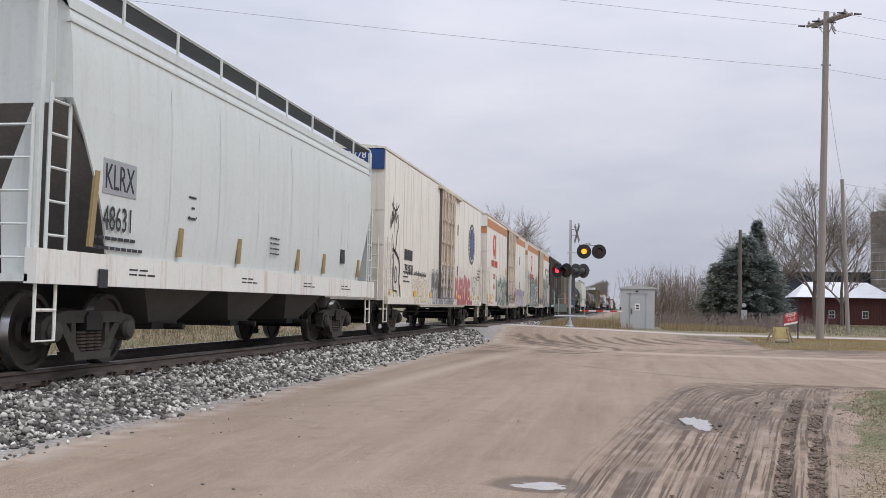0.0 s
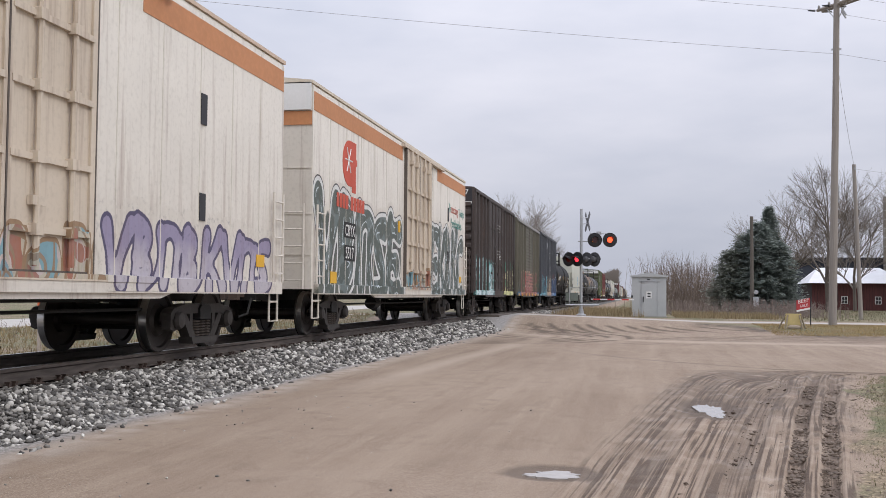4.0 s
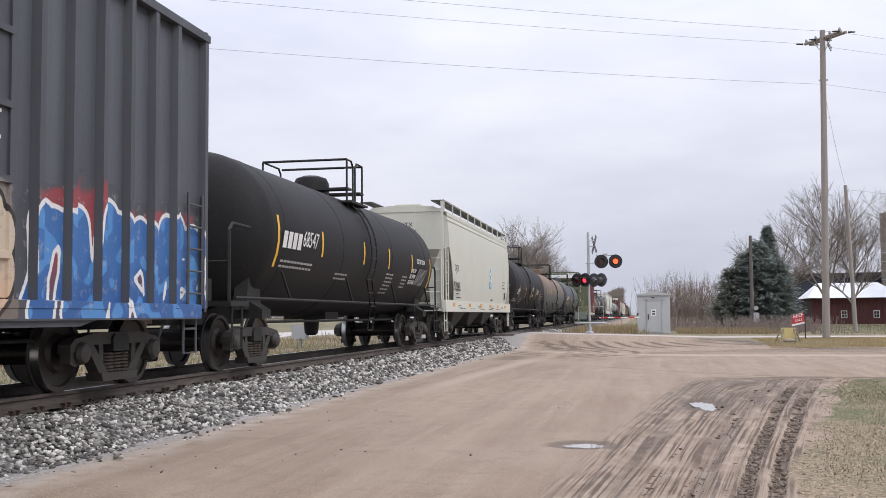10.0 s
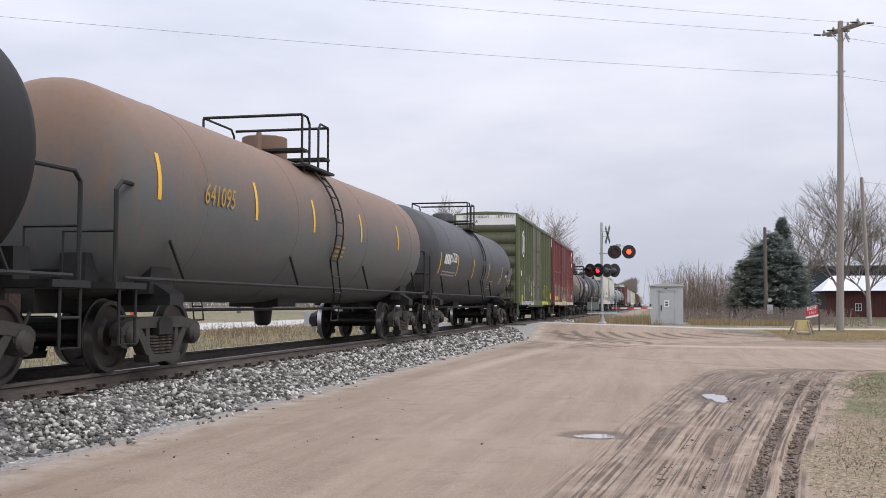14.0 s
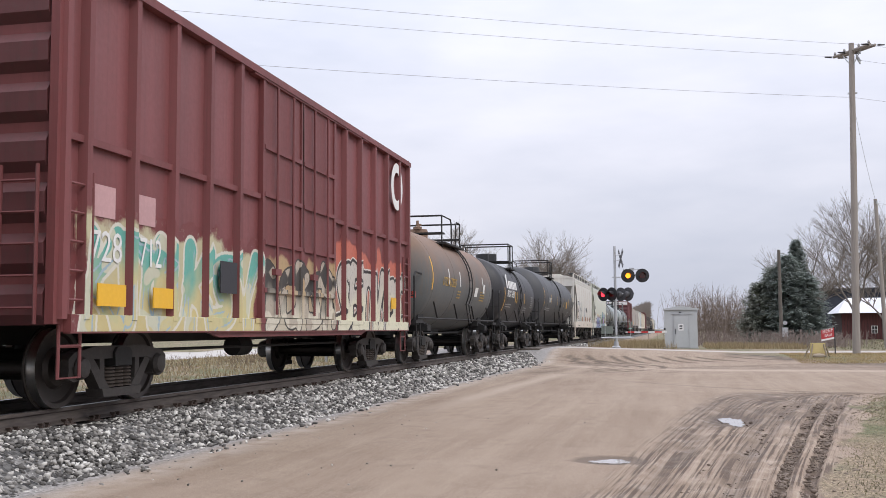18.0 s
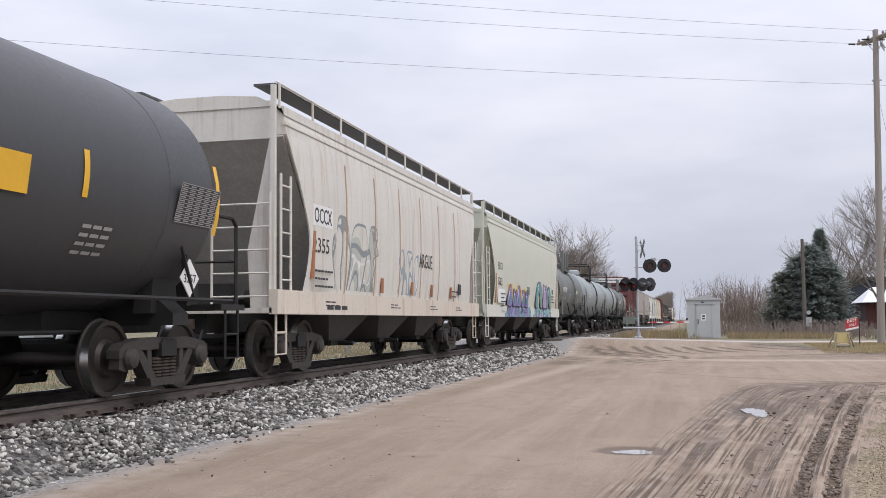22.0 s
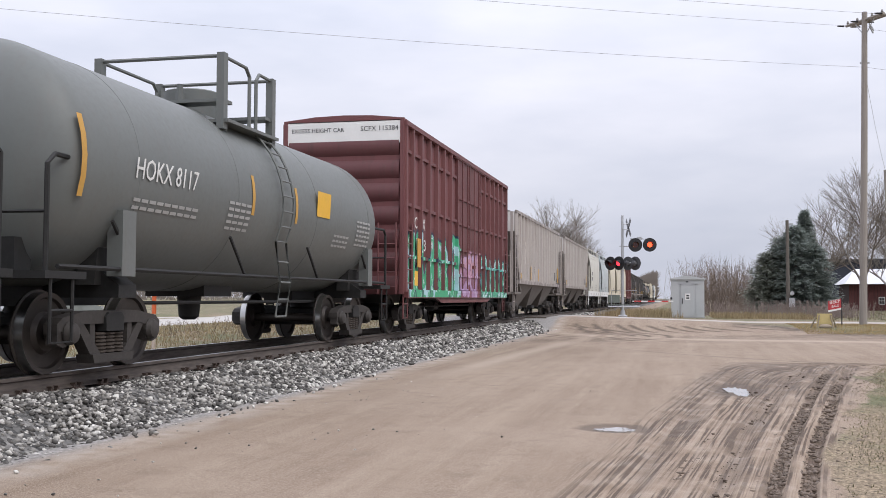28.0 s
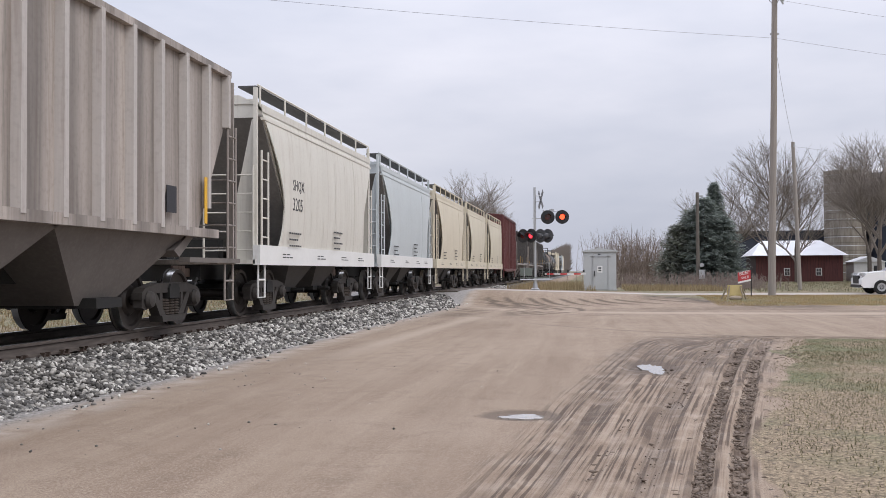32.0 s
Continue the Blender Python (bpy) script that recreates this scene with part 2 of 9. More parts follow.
# ---- mesh helpers ----
class Mesh:
    """Plain lists of corners and faces, gathered by simple solids."""

    def __init__(self):
        self.v, self.f = [], []

    def add(self, verts, faces):
        k = len(self.v)
        self.v.extend(verts)
        self.f.extend([tuple(i + k for i in f) for f in faces])
        return self

    def box(self, x0, x1, y0, y1, z0, z1):
        v = [(x, y, z) for x in (x0, x1) for y in (y0, y1) for z in (z0, z1)]
        return self.add(v, [(0, 1, 3, 2), (4, 6, 7, 5), (0, 4, 5, 1), (2, 3, 7, 6), (0, 2, 6, 4), (1, 5, 7, 3)])

    def prism(self, outline, a, b, axis="x"):
        """A flat outline of two coordinates, drawn out from a to b along an axis."""
        put = {"x": lambda p, q, s: (s, p, q), "y": lambda p, q, s: (p, s, q), "z": lambda p, q, s: (p, q, s)}[axis]
        k = len(outline)
        v = [put(p, q, a) for p, q in outline] + [put(p, q, b) for p, q in outline]
        f = [tuple(range(k - 1, -1, -1)), tuple(range(k, 2 * k))]
        f += [(i, (i + 1) % k, (i + 1) % k + k, i + k) for i in range(k)]
        return self.add(v, f)

    def loft(self, rings, close=True, caps=True):
        k = len(rings[0])
        v = [p for r in rings for p in r]
        f = []
        for j in range(len(rings) - 1):
            for i in range(k if close else k - 1):
                a, b = j * k + i, j * k + (i + 1) % k
                f.append((a, b, b + k, a + k))
        if caps:
            f += [tuple(range(k - 1, -1, -1)), tuple(range((len(rings) - 1) * k, len(rings) * k))]
        return self.add(v, f)

    def tube(self, points, r, seg=6, r2=None):
        pts = [Vector(p) for p in points]
        rings = []
        ref = None
        for i, p in enumerate(pts):
            d = (pts[min(i + 1, len(pts) - 1)] - pts[max(i - 1, 0)]).normalized()
            if ref is None:
                ref = Vector((0, 0, 1)) if abs(d.z) < 0.9 else Vector((1, 0, 0))
            u = d.cross(ref).normalized()
            w = d.cross(u).normalized()
            rr = r if r2 is None else r + (r2 - r) * i / (len(pts) - 1)
            rings.append([tuple(p + (u * math.cos(a) + w * math.sin(a)) * rr) for a in [2 * math.pi * k / seg for k in range(seg)]])
        return self.loft(rings)

    def lathe(self, profile, centre, axis="x", seg=24):
        """profile: (along, radius) pairs round an axis through centre."""
        cx, cy, cz = centre
        rings = []
        for a, r in profile:
            ring = []
            for k in range(seg):
                c, s = math.cos(2 * math.pi * k / seg) * r, math.sin(2 * math.pi * k / seg) * r
                ring.append({"x": (cx + a, cy + c, cz + s), "y": (cx + s, cy + a, cz + c), "z": (cx + c, cy + s, cz + a)}[axis])
            rings.append(ring)
        return self.loft(rings)

    def data(self, name, mat, sharp=35):
        me = bpy.data.meshes.new(name)
        me.from_pydata([tuple(p) for p in self.v], [], self.f)
        me.update()
        if sharp:
            me.shade_smooth()
            me.set_sharp_from_angle(angle=radians(sharp))
        if mat:
            me.materials.append(mat)
        return me


def part(name, mesh, mat, parent, label=""):
    ob = new(name, mesh.data(name, mat) if isinstance(mesh, Mesh) else mesh)
    ob.parent = parent
    return tagged(ob, label)


def empty(name, label, category, group="", m=None):
    ob = new(name)
    ob.empty_display_size = 0.2
    if m is not None:
        ob.matrix_world = m
    return tagged(ob, label, category, group)


def setting(name, mesh, mat, label="", category=""):
    ob = new(name, mesh.data(name, mat) if isinstance(mesh, Mesh) else mesh)
    return tagged(ob, label, category, "", "structure")


def lettering(text, size, mat, m, parent, label="", squeeze=1.0, name="lettering"):
    """Words as a thin mesh: drawn in their own x-y plane and laid at m."""
    cu = bpy.data.curves.new("words", "FONT")
    cu.body, cu.size, cu.extrude, cu.align_x, cu.align_y = text, size, 0.002, "LEFT", "BOTTOM"
    cu.resolution_u = 2
    tmp = bpy.data.objects.new("words", cu)
    me = bpy.data.meshes.new_from_object(tmp)
    bpy.data.objects.remove(tmp)
    me.transform(m @ Matrix.Diagonal((squeeze, 1, 1, 1)))
    me.materials.clear()
    me.materials.append(mat)
    return part(name, me, None, parent, label)


def fitted(text, y0, y1, z0, z1, mat, parent, x=1.53):
    """Words on a car's near side, filling the given stretch and height."""
    ob = lettering(text, 0.4, mat, on_side(0, 0, 0), parent)
    co = np.array([v.co for v in ob.data.vertices])
    lo, hi = co.min(0), co.max(0)
    sy, sz = (y1 - y0) / (hi[1] - lo[1]), (z1 - z0) / (hi[2] - lo[2])
    ob.data.transform(Matrix(((1, 0, 0, x), (0, sy, 0, y0 - lo[1] * sy), (0, 0, sz, z0 - lo[2] * sz), (0, 0, 0, 1))))
    return ob


def on_side(y, z, x=1.53):
    """Lies on a car's near side, read from outside: text runs to the rear."""
    return Matrix(((0, 0, 1, x), (1, 0, 0, y), (0, 1, 0, z), (0, 0, 0, 1)))


def on_front(x, y, z):
    """Lies on the leading end of a car, read from ahead of it."""
    return Matrix(((1, 0, 0, x), (0, 0, -1, y), (0, 1, 0, z), (0, 0, 0, 1)))


# ---- the ground: one sheet, fine near the camera, out to the horizon ----
def smooth(e0, e1, x):
    u = np.clip((x - e0) / (e1 - e0), 0, 1)
    return u * u * (3 - 2 * u)


def ground_height(x, y):
    """Height of the bare ground: a low lot, the track's bank, a road that climbs to the crossing."""
    z = 0.05 * np.sin(x * 0.21 + 1) * np.sin(y * 0.13) * smooth(6, 30, np.hypot(x - 7, y))
    bank = smooth(3.4, 1.2, np.abs(x))
    z = z * (1 - bank) + 0.02 * bank
    cross = smooth(37 - 4 * smooth(8, 13, x), 42, y) * (1 - smooth(48.5, 54, y))
    ramp = np.clip(0.52 - 0.03 * np.clip(np.abs(x) - 2, 0, 9), 0.25, 1)
    z = z * (1 - cross) + ramp * cross
    beyond = smooth(48.5, 54, y)
    z = z + 0.3 * beyond * smooth(1.5, 3.5, np.abs(x))
    far_side = smooth(-3.0, -8.0, x) * (1 - cross)
    return z + 0.2 * far_side * (1 - smooth(48.5, 54, y))


def rut_x(y):
    """The outermost wheel track, which runs beside the lot until it swings off to the right."""
    return 6.80 + 0.075 * y + 0.0026 * np.clip(y, 0, 18) ** 2


def rut_wide(y):
    return 1 + 0.04 * np.clip(y, 0, 14)


def rut_line(x, y):
    """How far inside the outermost track a place lies, counted across the tracks; they fan out and then turn the corner of the grass."""
    a = (x - rut_x(y)) / rut_wide(y)
    b = (17.55 + 0.06 * (x - 11) - y) * (0.3 + 2.4 * smooth(9.8, 11.3, x))
    w = 0.22
    m = np.minimum(a, b)
    return m - w * np.log(np.exp(-np.clip(a - m, 0, 12) / w) + np.exp(-np.clip(b - m, 0, 12) / w))


def grid_axis(spans):
    return np.concatenate([np.linspace(a, b, k, endpoint=False) for a, b, k in spans] + [[spans[-1][1]]])


GX = grid_axis([(-3000, -300, 6), (-300, -60, 12), (-60, -20, 20), (-20, -3, 34), (-3, 5.4, 60), (5.4, 11, 230), (11, 20, 70), (20, 60, 40), (60, 300, 12), (300, 3000, 6)])
GY = grid_axis([(-3000, -300, 6), (-300, -30, 10), (-30, -2, 30), (-2, 20, 440), (20, 40, 90), (40, 56, 60), (56, 120, 50), (120, 300, 16), (300, 3500, 8)])
gx, gy = np.meshgrid(GX, GY)


def value_noise(x, y, cell, seed):
    r = np.random.default_rng(seed).random((256, 256))
    u, v = x / cell, y / cell
    i, j = np.floor(u).astype(int), np.floor(v).astype(int)
    a, b = u - i, v - j
    a, b = a * a * (3 - 2 * a), b * b * (3 - 2 * b)
    g = lambda p, q: r[p % 256, q % 256]
    return (g(i, j) * (1 - a) + g(i + 1, j) * a) * (1 - b) + (g(i, j + 1) * (1 - a) + g(i + 1, j + 1) * a) * b


gz = ground_height(gx, gy)
q = rut_line(gx, gy) + 0.07 * (value_noise(gx, gy, 3.5, 1) - 0.5)
along = smooth(-9, -6, gy) * (1 - smooth(12.5, 16, gx))
mud = smooth(-0.22, 0.10, q + 0.12 * (value_noise(gx, gy, 0.35, 18) - 0.5)) * (1 - smooth(1.60, 1.80, q + 0.25 * (value_noise(gx, gy, 0.5, 17) - 0.5))) * along
lumps = value_noise(gx, gy, 0.16, 2) * 0.6 + value_noise(gx, gy, 0.07, 3) * 0.4
tracks = np.zeros_like(q)
for centre, width, depth in ((0.06, 0.07, 0.012), (0.34, 0.10, 0.016), (0.62, 0.05, 0.010), (0.95, 0.09, 0.022), (1.31, 0.055, 0.045), (1.53, 0.06, 0.04)):
    d = np.abs(q - centre)
    tracks += -depth * np.exp(-(d / width) ** 4) + 0.55 * depth * np.exp(-((d - width * 1.5) / (width * 0.4)) ** 2)
near_fine = smooth(20, 8, gy)
churned = np.exp(-((q - 1.31) / 0.07) ** 2) + np.exp(-((q - 1.54) / 0.09) ** 2)
tread = np.sin(q * 128) * smooth(0.35, 0.6, value_noise(gx * 1.7, gy * 0.5, 0.9, 12)) * np.clip(1 - churned, 0, 1)
gz = gz + mud * (tracks + near_fine * (0.06 * (lumps - 0.5) * (0.10 + churned) + 0.007 * tread))
wheel_marks = np.clip(np.exp(-((q - 0.34) / 0.13) ** 4) + np.exp(-((q - 0.97) / 0.11) ** 4) + 0.8 * np.exp(-((q - 0.06) / 0.07) ** 4), 0, 1)
lot = (gx > 2.2) & (gy < 40)
gz = gz + lot * (1 - mud) * 0.018 * (value_noise(gx, gy, 1.6, 4) - 0.5)
pool1 = np.exp(-(((gx - 8.57) / 0.34) ** 2 + ((gy - 10.45) / 1.1) ** 2) ** 1.5)
pool2 = np.exp(-(((gx - 6.98) / 0.36) ** 2 + ((gy - 5.2) / 0.34) ** 2) ** 1.5)
gz = gz - 0.05 * pool1 - 0.04 * pool2

grass_near = smooth(1.66, 2.0, q + 0.5 * (value_noise(gx, gy, 0.9, 31) - 0.5)) * (gx > 8)
verge = 34.5 + 7.0 * smooth(15.0, 10.0, gx) + 1.2 * (value_noise(gx, gy, 2.0, 7) - 0.5)
grass_far = smooth(0.0, 1.6, gy - verge) * smooth(9.4, 10.6, gx) * (1 - smooth(43.2, 44.0, gy))
grass_back = smooth(48.6, 50.0, gy) * smooth(4.0, 7.0, np.abs(gx))
grass_left = smooth(-3.4, -4.4, gx)
far_road = smooth(-12.4, -12.9, gx) * (1 - smooth(-18.4, -19.0, gx))
cross_road = smooth(44.9, 45.4, gy) * (1 - smooth(47.2, 47.8, gy)) * (np.abs(gx) > 1.7)
outer = np.clip(smooth(24, 40, gx) * (1 - cross_road) + smooth(-22, -12, -gy - 30), 0, 1)
grass = np.clip(np.maximum.reduce([grass_near, grass_far, grass_back, grass_left, outer]) * (1 - cross_road) * (1 - far_road), 0, 1)
grass *= np.where(np.abs(gx) < 2.6, 0, 1)
gravel = np.clip(smooth(2.45, 2.15, gx) * smooth(-3.6, -3.0, gx) * (1 - cross_road), 0, 1)
dark_edge = np.exp(-((gy - verge + 0.2) / 1.1) ** 2) * smooth(9.4, 10.6, gx) * smooth(18, 14, gx)
turned = np.hypot(gx - 0.6, gy - 33) + 0.25 * value_noise(gx, gy, 2.5, 13)
hooks = np.maximum.reduce([np.exp(-((turned - r) / 0.17) ** 2) for r in (4.4, 5.0, 5.55, 6.1, 6.9)]) * smooth(1.5, 3.5, gx) * (1 - smooth(40, 42, gy))
bend = np.hypot(gx - 15.5, gy - 42.5) + 0.5 * value_noise(gx, gy, 4.0, 14)
sweeps = np.maximum.reduce([np.exp(-((bend - r) / 0.19) ** 2) for r in (6.3, 7.4, 8.1, 8.8, 9.6, 10.4, 11.0, 12.0, 12.8, 15.5, 16.3)]) * smooth(17, 22, gy) * (1 - smooth(39, 42, gy)) * smooth(0.2, 0.5, value_noise(gx, gy, 3.0, 15))
swirl = np.clip(np.maximum(hooks, 0.85 * sweeps) * 1.0, 0, 1) - 0.9 * np.exp(-((bend - 14.0) / 0.7) ** 2) * smooth(16, 22, gy) * (1 - smooth(38, 41, gy)) - 0.8 * np.exp(-((gx - 3.4 - 0.05 * (gy - 10)) / 0.35) ** 2) * smooth(6, 16, gy) * (1 - smooth(30, 36, gy))
seam = 24.3 - 2.55 * np.clip(gx - 5.74, 0, 4.6) ** 0.56 * 1.06 - 0.28 * np.clip(gx - 10.3, 0, 9)
groove = np.exp(-((gy - seam) / 0.13) ** 2) * smooth(5.2, 6.6, gx) * (0.4 + 0.6 * value_noise(gx, gy, 0.5, 21))
ground_mat, n = material("ground")
p = n.world_space()


def mask(name):
    a = n.node("ShaderNodeAttribute")
    a.attribute_name = name
    return a.outputs["Fac"]


big, mid, tiny = n.noise(p, 0.35, 4.0), n.noise(p, 2.4, 5.0), n.noise(p, 38.0, 3.0, 0.6)
lanes = n.noise(n.scaled(p, 2.2, 0.12, 1), 1.0, 6.0, 0.7)
grit = n.noise(p, 110.0, 2.0, 0.7)
dirt = n.mix(n.ramp(lanes, 0.35, 0.65), (0.186, 0.131, 0.092), (0.284, 0.218, 0.161))
dirt = n.mix(n.math("MULTIPLY", n.ramp(big, 0.42, 0.7), 0.55), dirt, (0.308, 0.239, 0.182))
dirt = n.mix(n.math("MULTIPLY", n.ramp(mid, 0.52, 0.68), 0.5), dirt, (0.162, 0.115, 0.082))
dirt = n.mix(n.math("MULTIPLY", n.ramp(tiny, 0.5, 0.72), 0.4), dirt, (0.389, 0.330, 0.272))
dirt = n.mix(n.math("MULTIPLY", n.ramp(grit, 0.54, 0.66), 0.8), dirt, (0.389, 0.319, 0.252))
dirt = n.mix(n.math("MULTIPLY", n.ramp(grit, 0.44, 0.32), 0.75), dirt, (0.108, 0.079, 0.058))
dirt = n.mix(n.math("MULTIPLY", n.ramp(tiny, 0.42, 0.28), 0.35), dirt, (0.152, 0.113, 0.085))
dirt = n.mix(n.math("MULTIPLY", n.math("MULTIPLY", n.ramp(mask("swirl"), 0.25, 0.75), n.ramp(mid, 0.3, 0.44)), 0.95), dirt, (0.10, 0.074, 0.055))
dirt = n.mix(n.math("MULTIPLY", n.ramp(mask("swirl"), -0.15, -0.9), 0.6), dirt, (0.40, 0.33, 0.265))
dirt = n.mix(n.math("MULTIPLY", mask("groove"), 0.8), dirt, (0.075, 0.057, 0.044))
pale = n.math("MULTIPLY", n.ramp(n.math("ABSOLUTE", n.math("SUBTRACT", n.xyz(p)[0], 2.5)), 0.4, 0.05), n.ramp(mid, 0.35, 0.6))
dirt = n.mix(n.math("MULTIPLY", pale, 0.55), dirt, (0.454, 0.402, 0.349))
across = n.node("ShaderNodeCombineXYZ", {0: n.math("MULTIPLY", mask("across"), 29.0), 1: n.math("MULTIPLY", n.xyz(p)[1], 0.3), 2: 0.0}).outputs[0]
treads = n.noise(across, 1.0, 2.0, 0.6)
worn = n.ramp(n.noise(p, 0.9, 3.0), 0.28, 0.48)
mudc = n.mix(n.ramp(mid, 0.35, 0.65), (0.215, 0.158, 0.116), (0.300, 0.235, 0.178))
mudc = n.mix(n.math("MULTIPLY", n.math("MULTIPLY", n.ramp(treads, 0.5, 0.56), worn), 0.95), mudc, (0.092, 0.066, 0.049))
mudc = n.mix(n.math("MULTIPLY", n.ramp(treads, 0.44, 0.36), 0.6), mudc, (0.324, 0.263, 0.209))
band = n.noise(n.node("ShaderNodeCombineXYZ", {0: n.math("MULTIPLY", mask("across"), 4.2), 1: n.math("MULTIPLY", n.xyz(p)[1], 0.22), 2: 4.0}).outputs[0], 1.0, 3.0, 0.6)
mudc = n.mix(n.math("MULTIPLY", n.ramp(band, 0.54, 0.66), 0.4), mudc, (0.12, 0.088, 0.066))
mudc = n.mix(n.math("MULTIPLY", n.ramp(band, 0.42, 0.34), 0.45), mudc, (0.35, 0.29, 0.235))
mudc = n.mix(n.math("MULTIPLY", n.math("MULTIPLY", mask("wheels"), n.ramp(n.noise(n.scaled(p, 3.0, 0.5, 1), 1.0, 3.0), 0.38, 0.6)), 0.45), mudc, (0.105, 0.078, 0.06))
soaked = n.math("MULTIPLY", n.ramp(n.xyz(p)[1], 7.5, 11.0), n.ramp(n.noise(p, 1.6, 4.0), 0.34, 0.5))
mudc = n.mix(n.math("MULTIPLY", soaked, 0.5), mudc, (0.11, 0.084, 0.066))
mudc = n.mix(n.math("MULTIPLY", n.ramp(mask("rut"), -0.015, -0.04), n.ramp(n.noise(p, 9.0, 4.0), 0.35, 0.6)), mudc, (0.14, 0.104, 0.08))
blades = n.noise(n.scaled(p, 1, 1, 1), 26.0, 4.0, 0.7)
straw = n.mix(n.ramp(blades, 0.38, 0.62), (0.085, 0.062, 0.042), (0.36, 0.285, 0.19))
green = n.mix(n.ramp(blades, 0.38, 0.62), (0.055, 0.058, 0.028), (0.20, 0.20, 0.105))
mulch = n.noise(p, 13.0, 3.0, 0.6)
patchy = n.math("ADD", n.noise(p, 0.55, 4.0), n.math("MULTIPLY", n.ramp(n.xyz(p)[1], 2.0, 12.0), 0.16))
grassc = n.mix(n.ramp(patchy, 0.54, 0.74), straw, green)
grassc = n.mix(n.math("MULTIPLY", n.ramp(mulch, 0.56, 0.66), 0.7), grassc, (0.06, 0.046, 0.035))
gravelc = n.mix(n.ramp(n.noise(p, 22.0, 4.0, 0.7), 0.35, 0.7), (0.16, 0.15, 0.14), (0.44, 0.42, 0.40))
roadc = n.mix(n.ramp(mid, 0.3, 0.7), (0.34, 0.32, 0.30), (0.46, 0.44, 0.41))
c = n.mix(mask("mud"), dirt, mudc)
c = n.mix(n.math("MULTIPLY", n.ramp(n.math("ADD", mask("wet"), n.math("MULTIPLY", n.math("SUBTRACT", mid, 0.5), 0.7)), 0.2, 0.6), 0.75), c, (0.105, 0.08, 0.064))
c = n.mix(mask("gravel"), c, gravelc)
edge = n.math("ADD", mask("grass"), n.math("MULTIPLY", n.math("SUBTRACT", mid, 0.5), 0.8))
c = n.mix(n.ramp(edge, 0.35, 0.6), c, grassc)
c = n.mix(n.math("MULTIPLY", mask("dark_edge"), n.ramp(mid, 0.3, 0.55)), c, (0.075, 0.058, 0.045))
c = n.mix(mask("road"), c, roadc)
h = n.math("ADD", n.math("MULTIPLY", tiny, 0.4), n.math("MULTIPLY", blades, 0.8))
h = n.math("ADD", h, n.math("MULTIPLY", n.math("MULTIPLY", treads, mask("mud")), -2.5))
wet = n.math("MULTIPLY", mask("mud"), n.ramp(mid, 0.5, 0.75))
n.finish(c, n.math("SUBTRACT", 0.92, n.math("MULTIPLY", wet, 0.38)), 0, n.bump(h, 0.5, 0.02), 0.3)


def sheet(name, X, Y, Z, masks, mat):
    ny, nx = X.shape
    me = bpy.data.meshes.new(name)
    idx = np.arange(nx * ny).reshape(ny, nx)
    quads = np.stack([idx[:-1, :-1], idx[:-1, 1:], idx[1:, 1:], idx[1:, :-1]], -1).reshape(-1, 4)
    me.from_pydata(np.stack([X, Y, Z], -1).reshape(-1, 3).tolist(), [], quads.tolist())
    for key, values in masks.items():
        me.attributes.new(key, "FLOAT", "POINT").data.foreach_set("value", values.astype(np.float32).ravel())
    me.shade_smooth()
    me.materials.append(mat)
    return me


setting("ground", sheet("ground", gx, gy, gz, {"mud": mud, "rut": tracks * mud, "grass": grass, "gravel": gravel, "road": np.clip(cross_road + far_road, 0, 1),
        "dark_edge": dark_edge, "swirl": swirl * lot, "across": q, "groove": groove, "wheels": wheel_marks, "wet": np.clip(1.6 * np.maximum(pool1, pool2), 0, 1)}, ground_mat), ground_mat, "packed brown dirt lot with muddy tyre ruts, thin grass and a pale road", "ground")


# standing water in two hollows
def puddle(cx, cy, rx, ry, z, seed):
    r = random.Random(seed)
    k = 40
    ring = []
    for i in range(k):
        a = 2 * math.pi * i / k
        s = 0.72 + 0.12 * math.sin(2 * a + seed) + 0.1 * math.sin(3 * a + 2 * seed) + 0.05 * math.sin(7 * a + seed) + 0.06 * math.sin(11 * a + 3 * seed) + r.uniform(-0.1, 0.1)
        ring.append((cx + rx * s * math.cos(a), cy + ry * s * math.sin(a)))
    m, n = material("still_water")
    p = n.world_space()
    n.finish(n.mix(n.noise(p, 9.0), (0.24, 0.21, 0.18), (0.44, 0.41, 0.38)), 0.05, 0, n.bump(n.noise(p, 30.0), 0.02, 0.005), 1.0)
    tagged(new("puddle", Mesh().prism(ring, z - 0.03, z, "z").data("puddle", m)), "shallow puddle of muddy water reflecting the sky", "puddle", "puddles", "structure")


puddle(8.56, 10.4, 0.23, 0.95, -0.03, 3)
puddle(6.98, 5.2, 0.32, 0.2, -0.024, 5)

# ---- the track ----
RAIL_PROFILE = [(-0.076, 0), (0.076, 0), (0.076, 0.012), (0.02, 0.035), (0.012, 0.05), (0.012, 0.13), (0.036, 0.145), (0.036, 0.178), (0.028, 0.186), (-0.028, 0.186), (-0.036, 0.178), (-0.036, 0.145), (-0.012, 0.13), (-0.012, 0.05), (-0.02, 0.035), (-0.076, 0.012)]
rail_mat, n = material("rail_steel")
p = n.object_space()
z = n.xyz(p)[2]
top = n.math("GREATER_THAN", z, 0.1825)
rusty = n.mix(n.ramp(n.noise(n.scaled(p, 8, 1, 8), 3.0, 4.0), 0.35, 0.7), (0.06, 0.048, 0.042), (0.115, 0.095, 0.082))
n.finish(n.mix(top, rusty, (0.42, 0.42, 0.43)), n.math("SUBTRACT", 0.8, n.math("MULTIPLY", top, 0.5)), top)
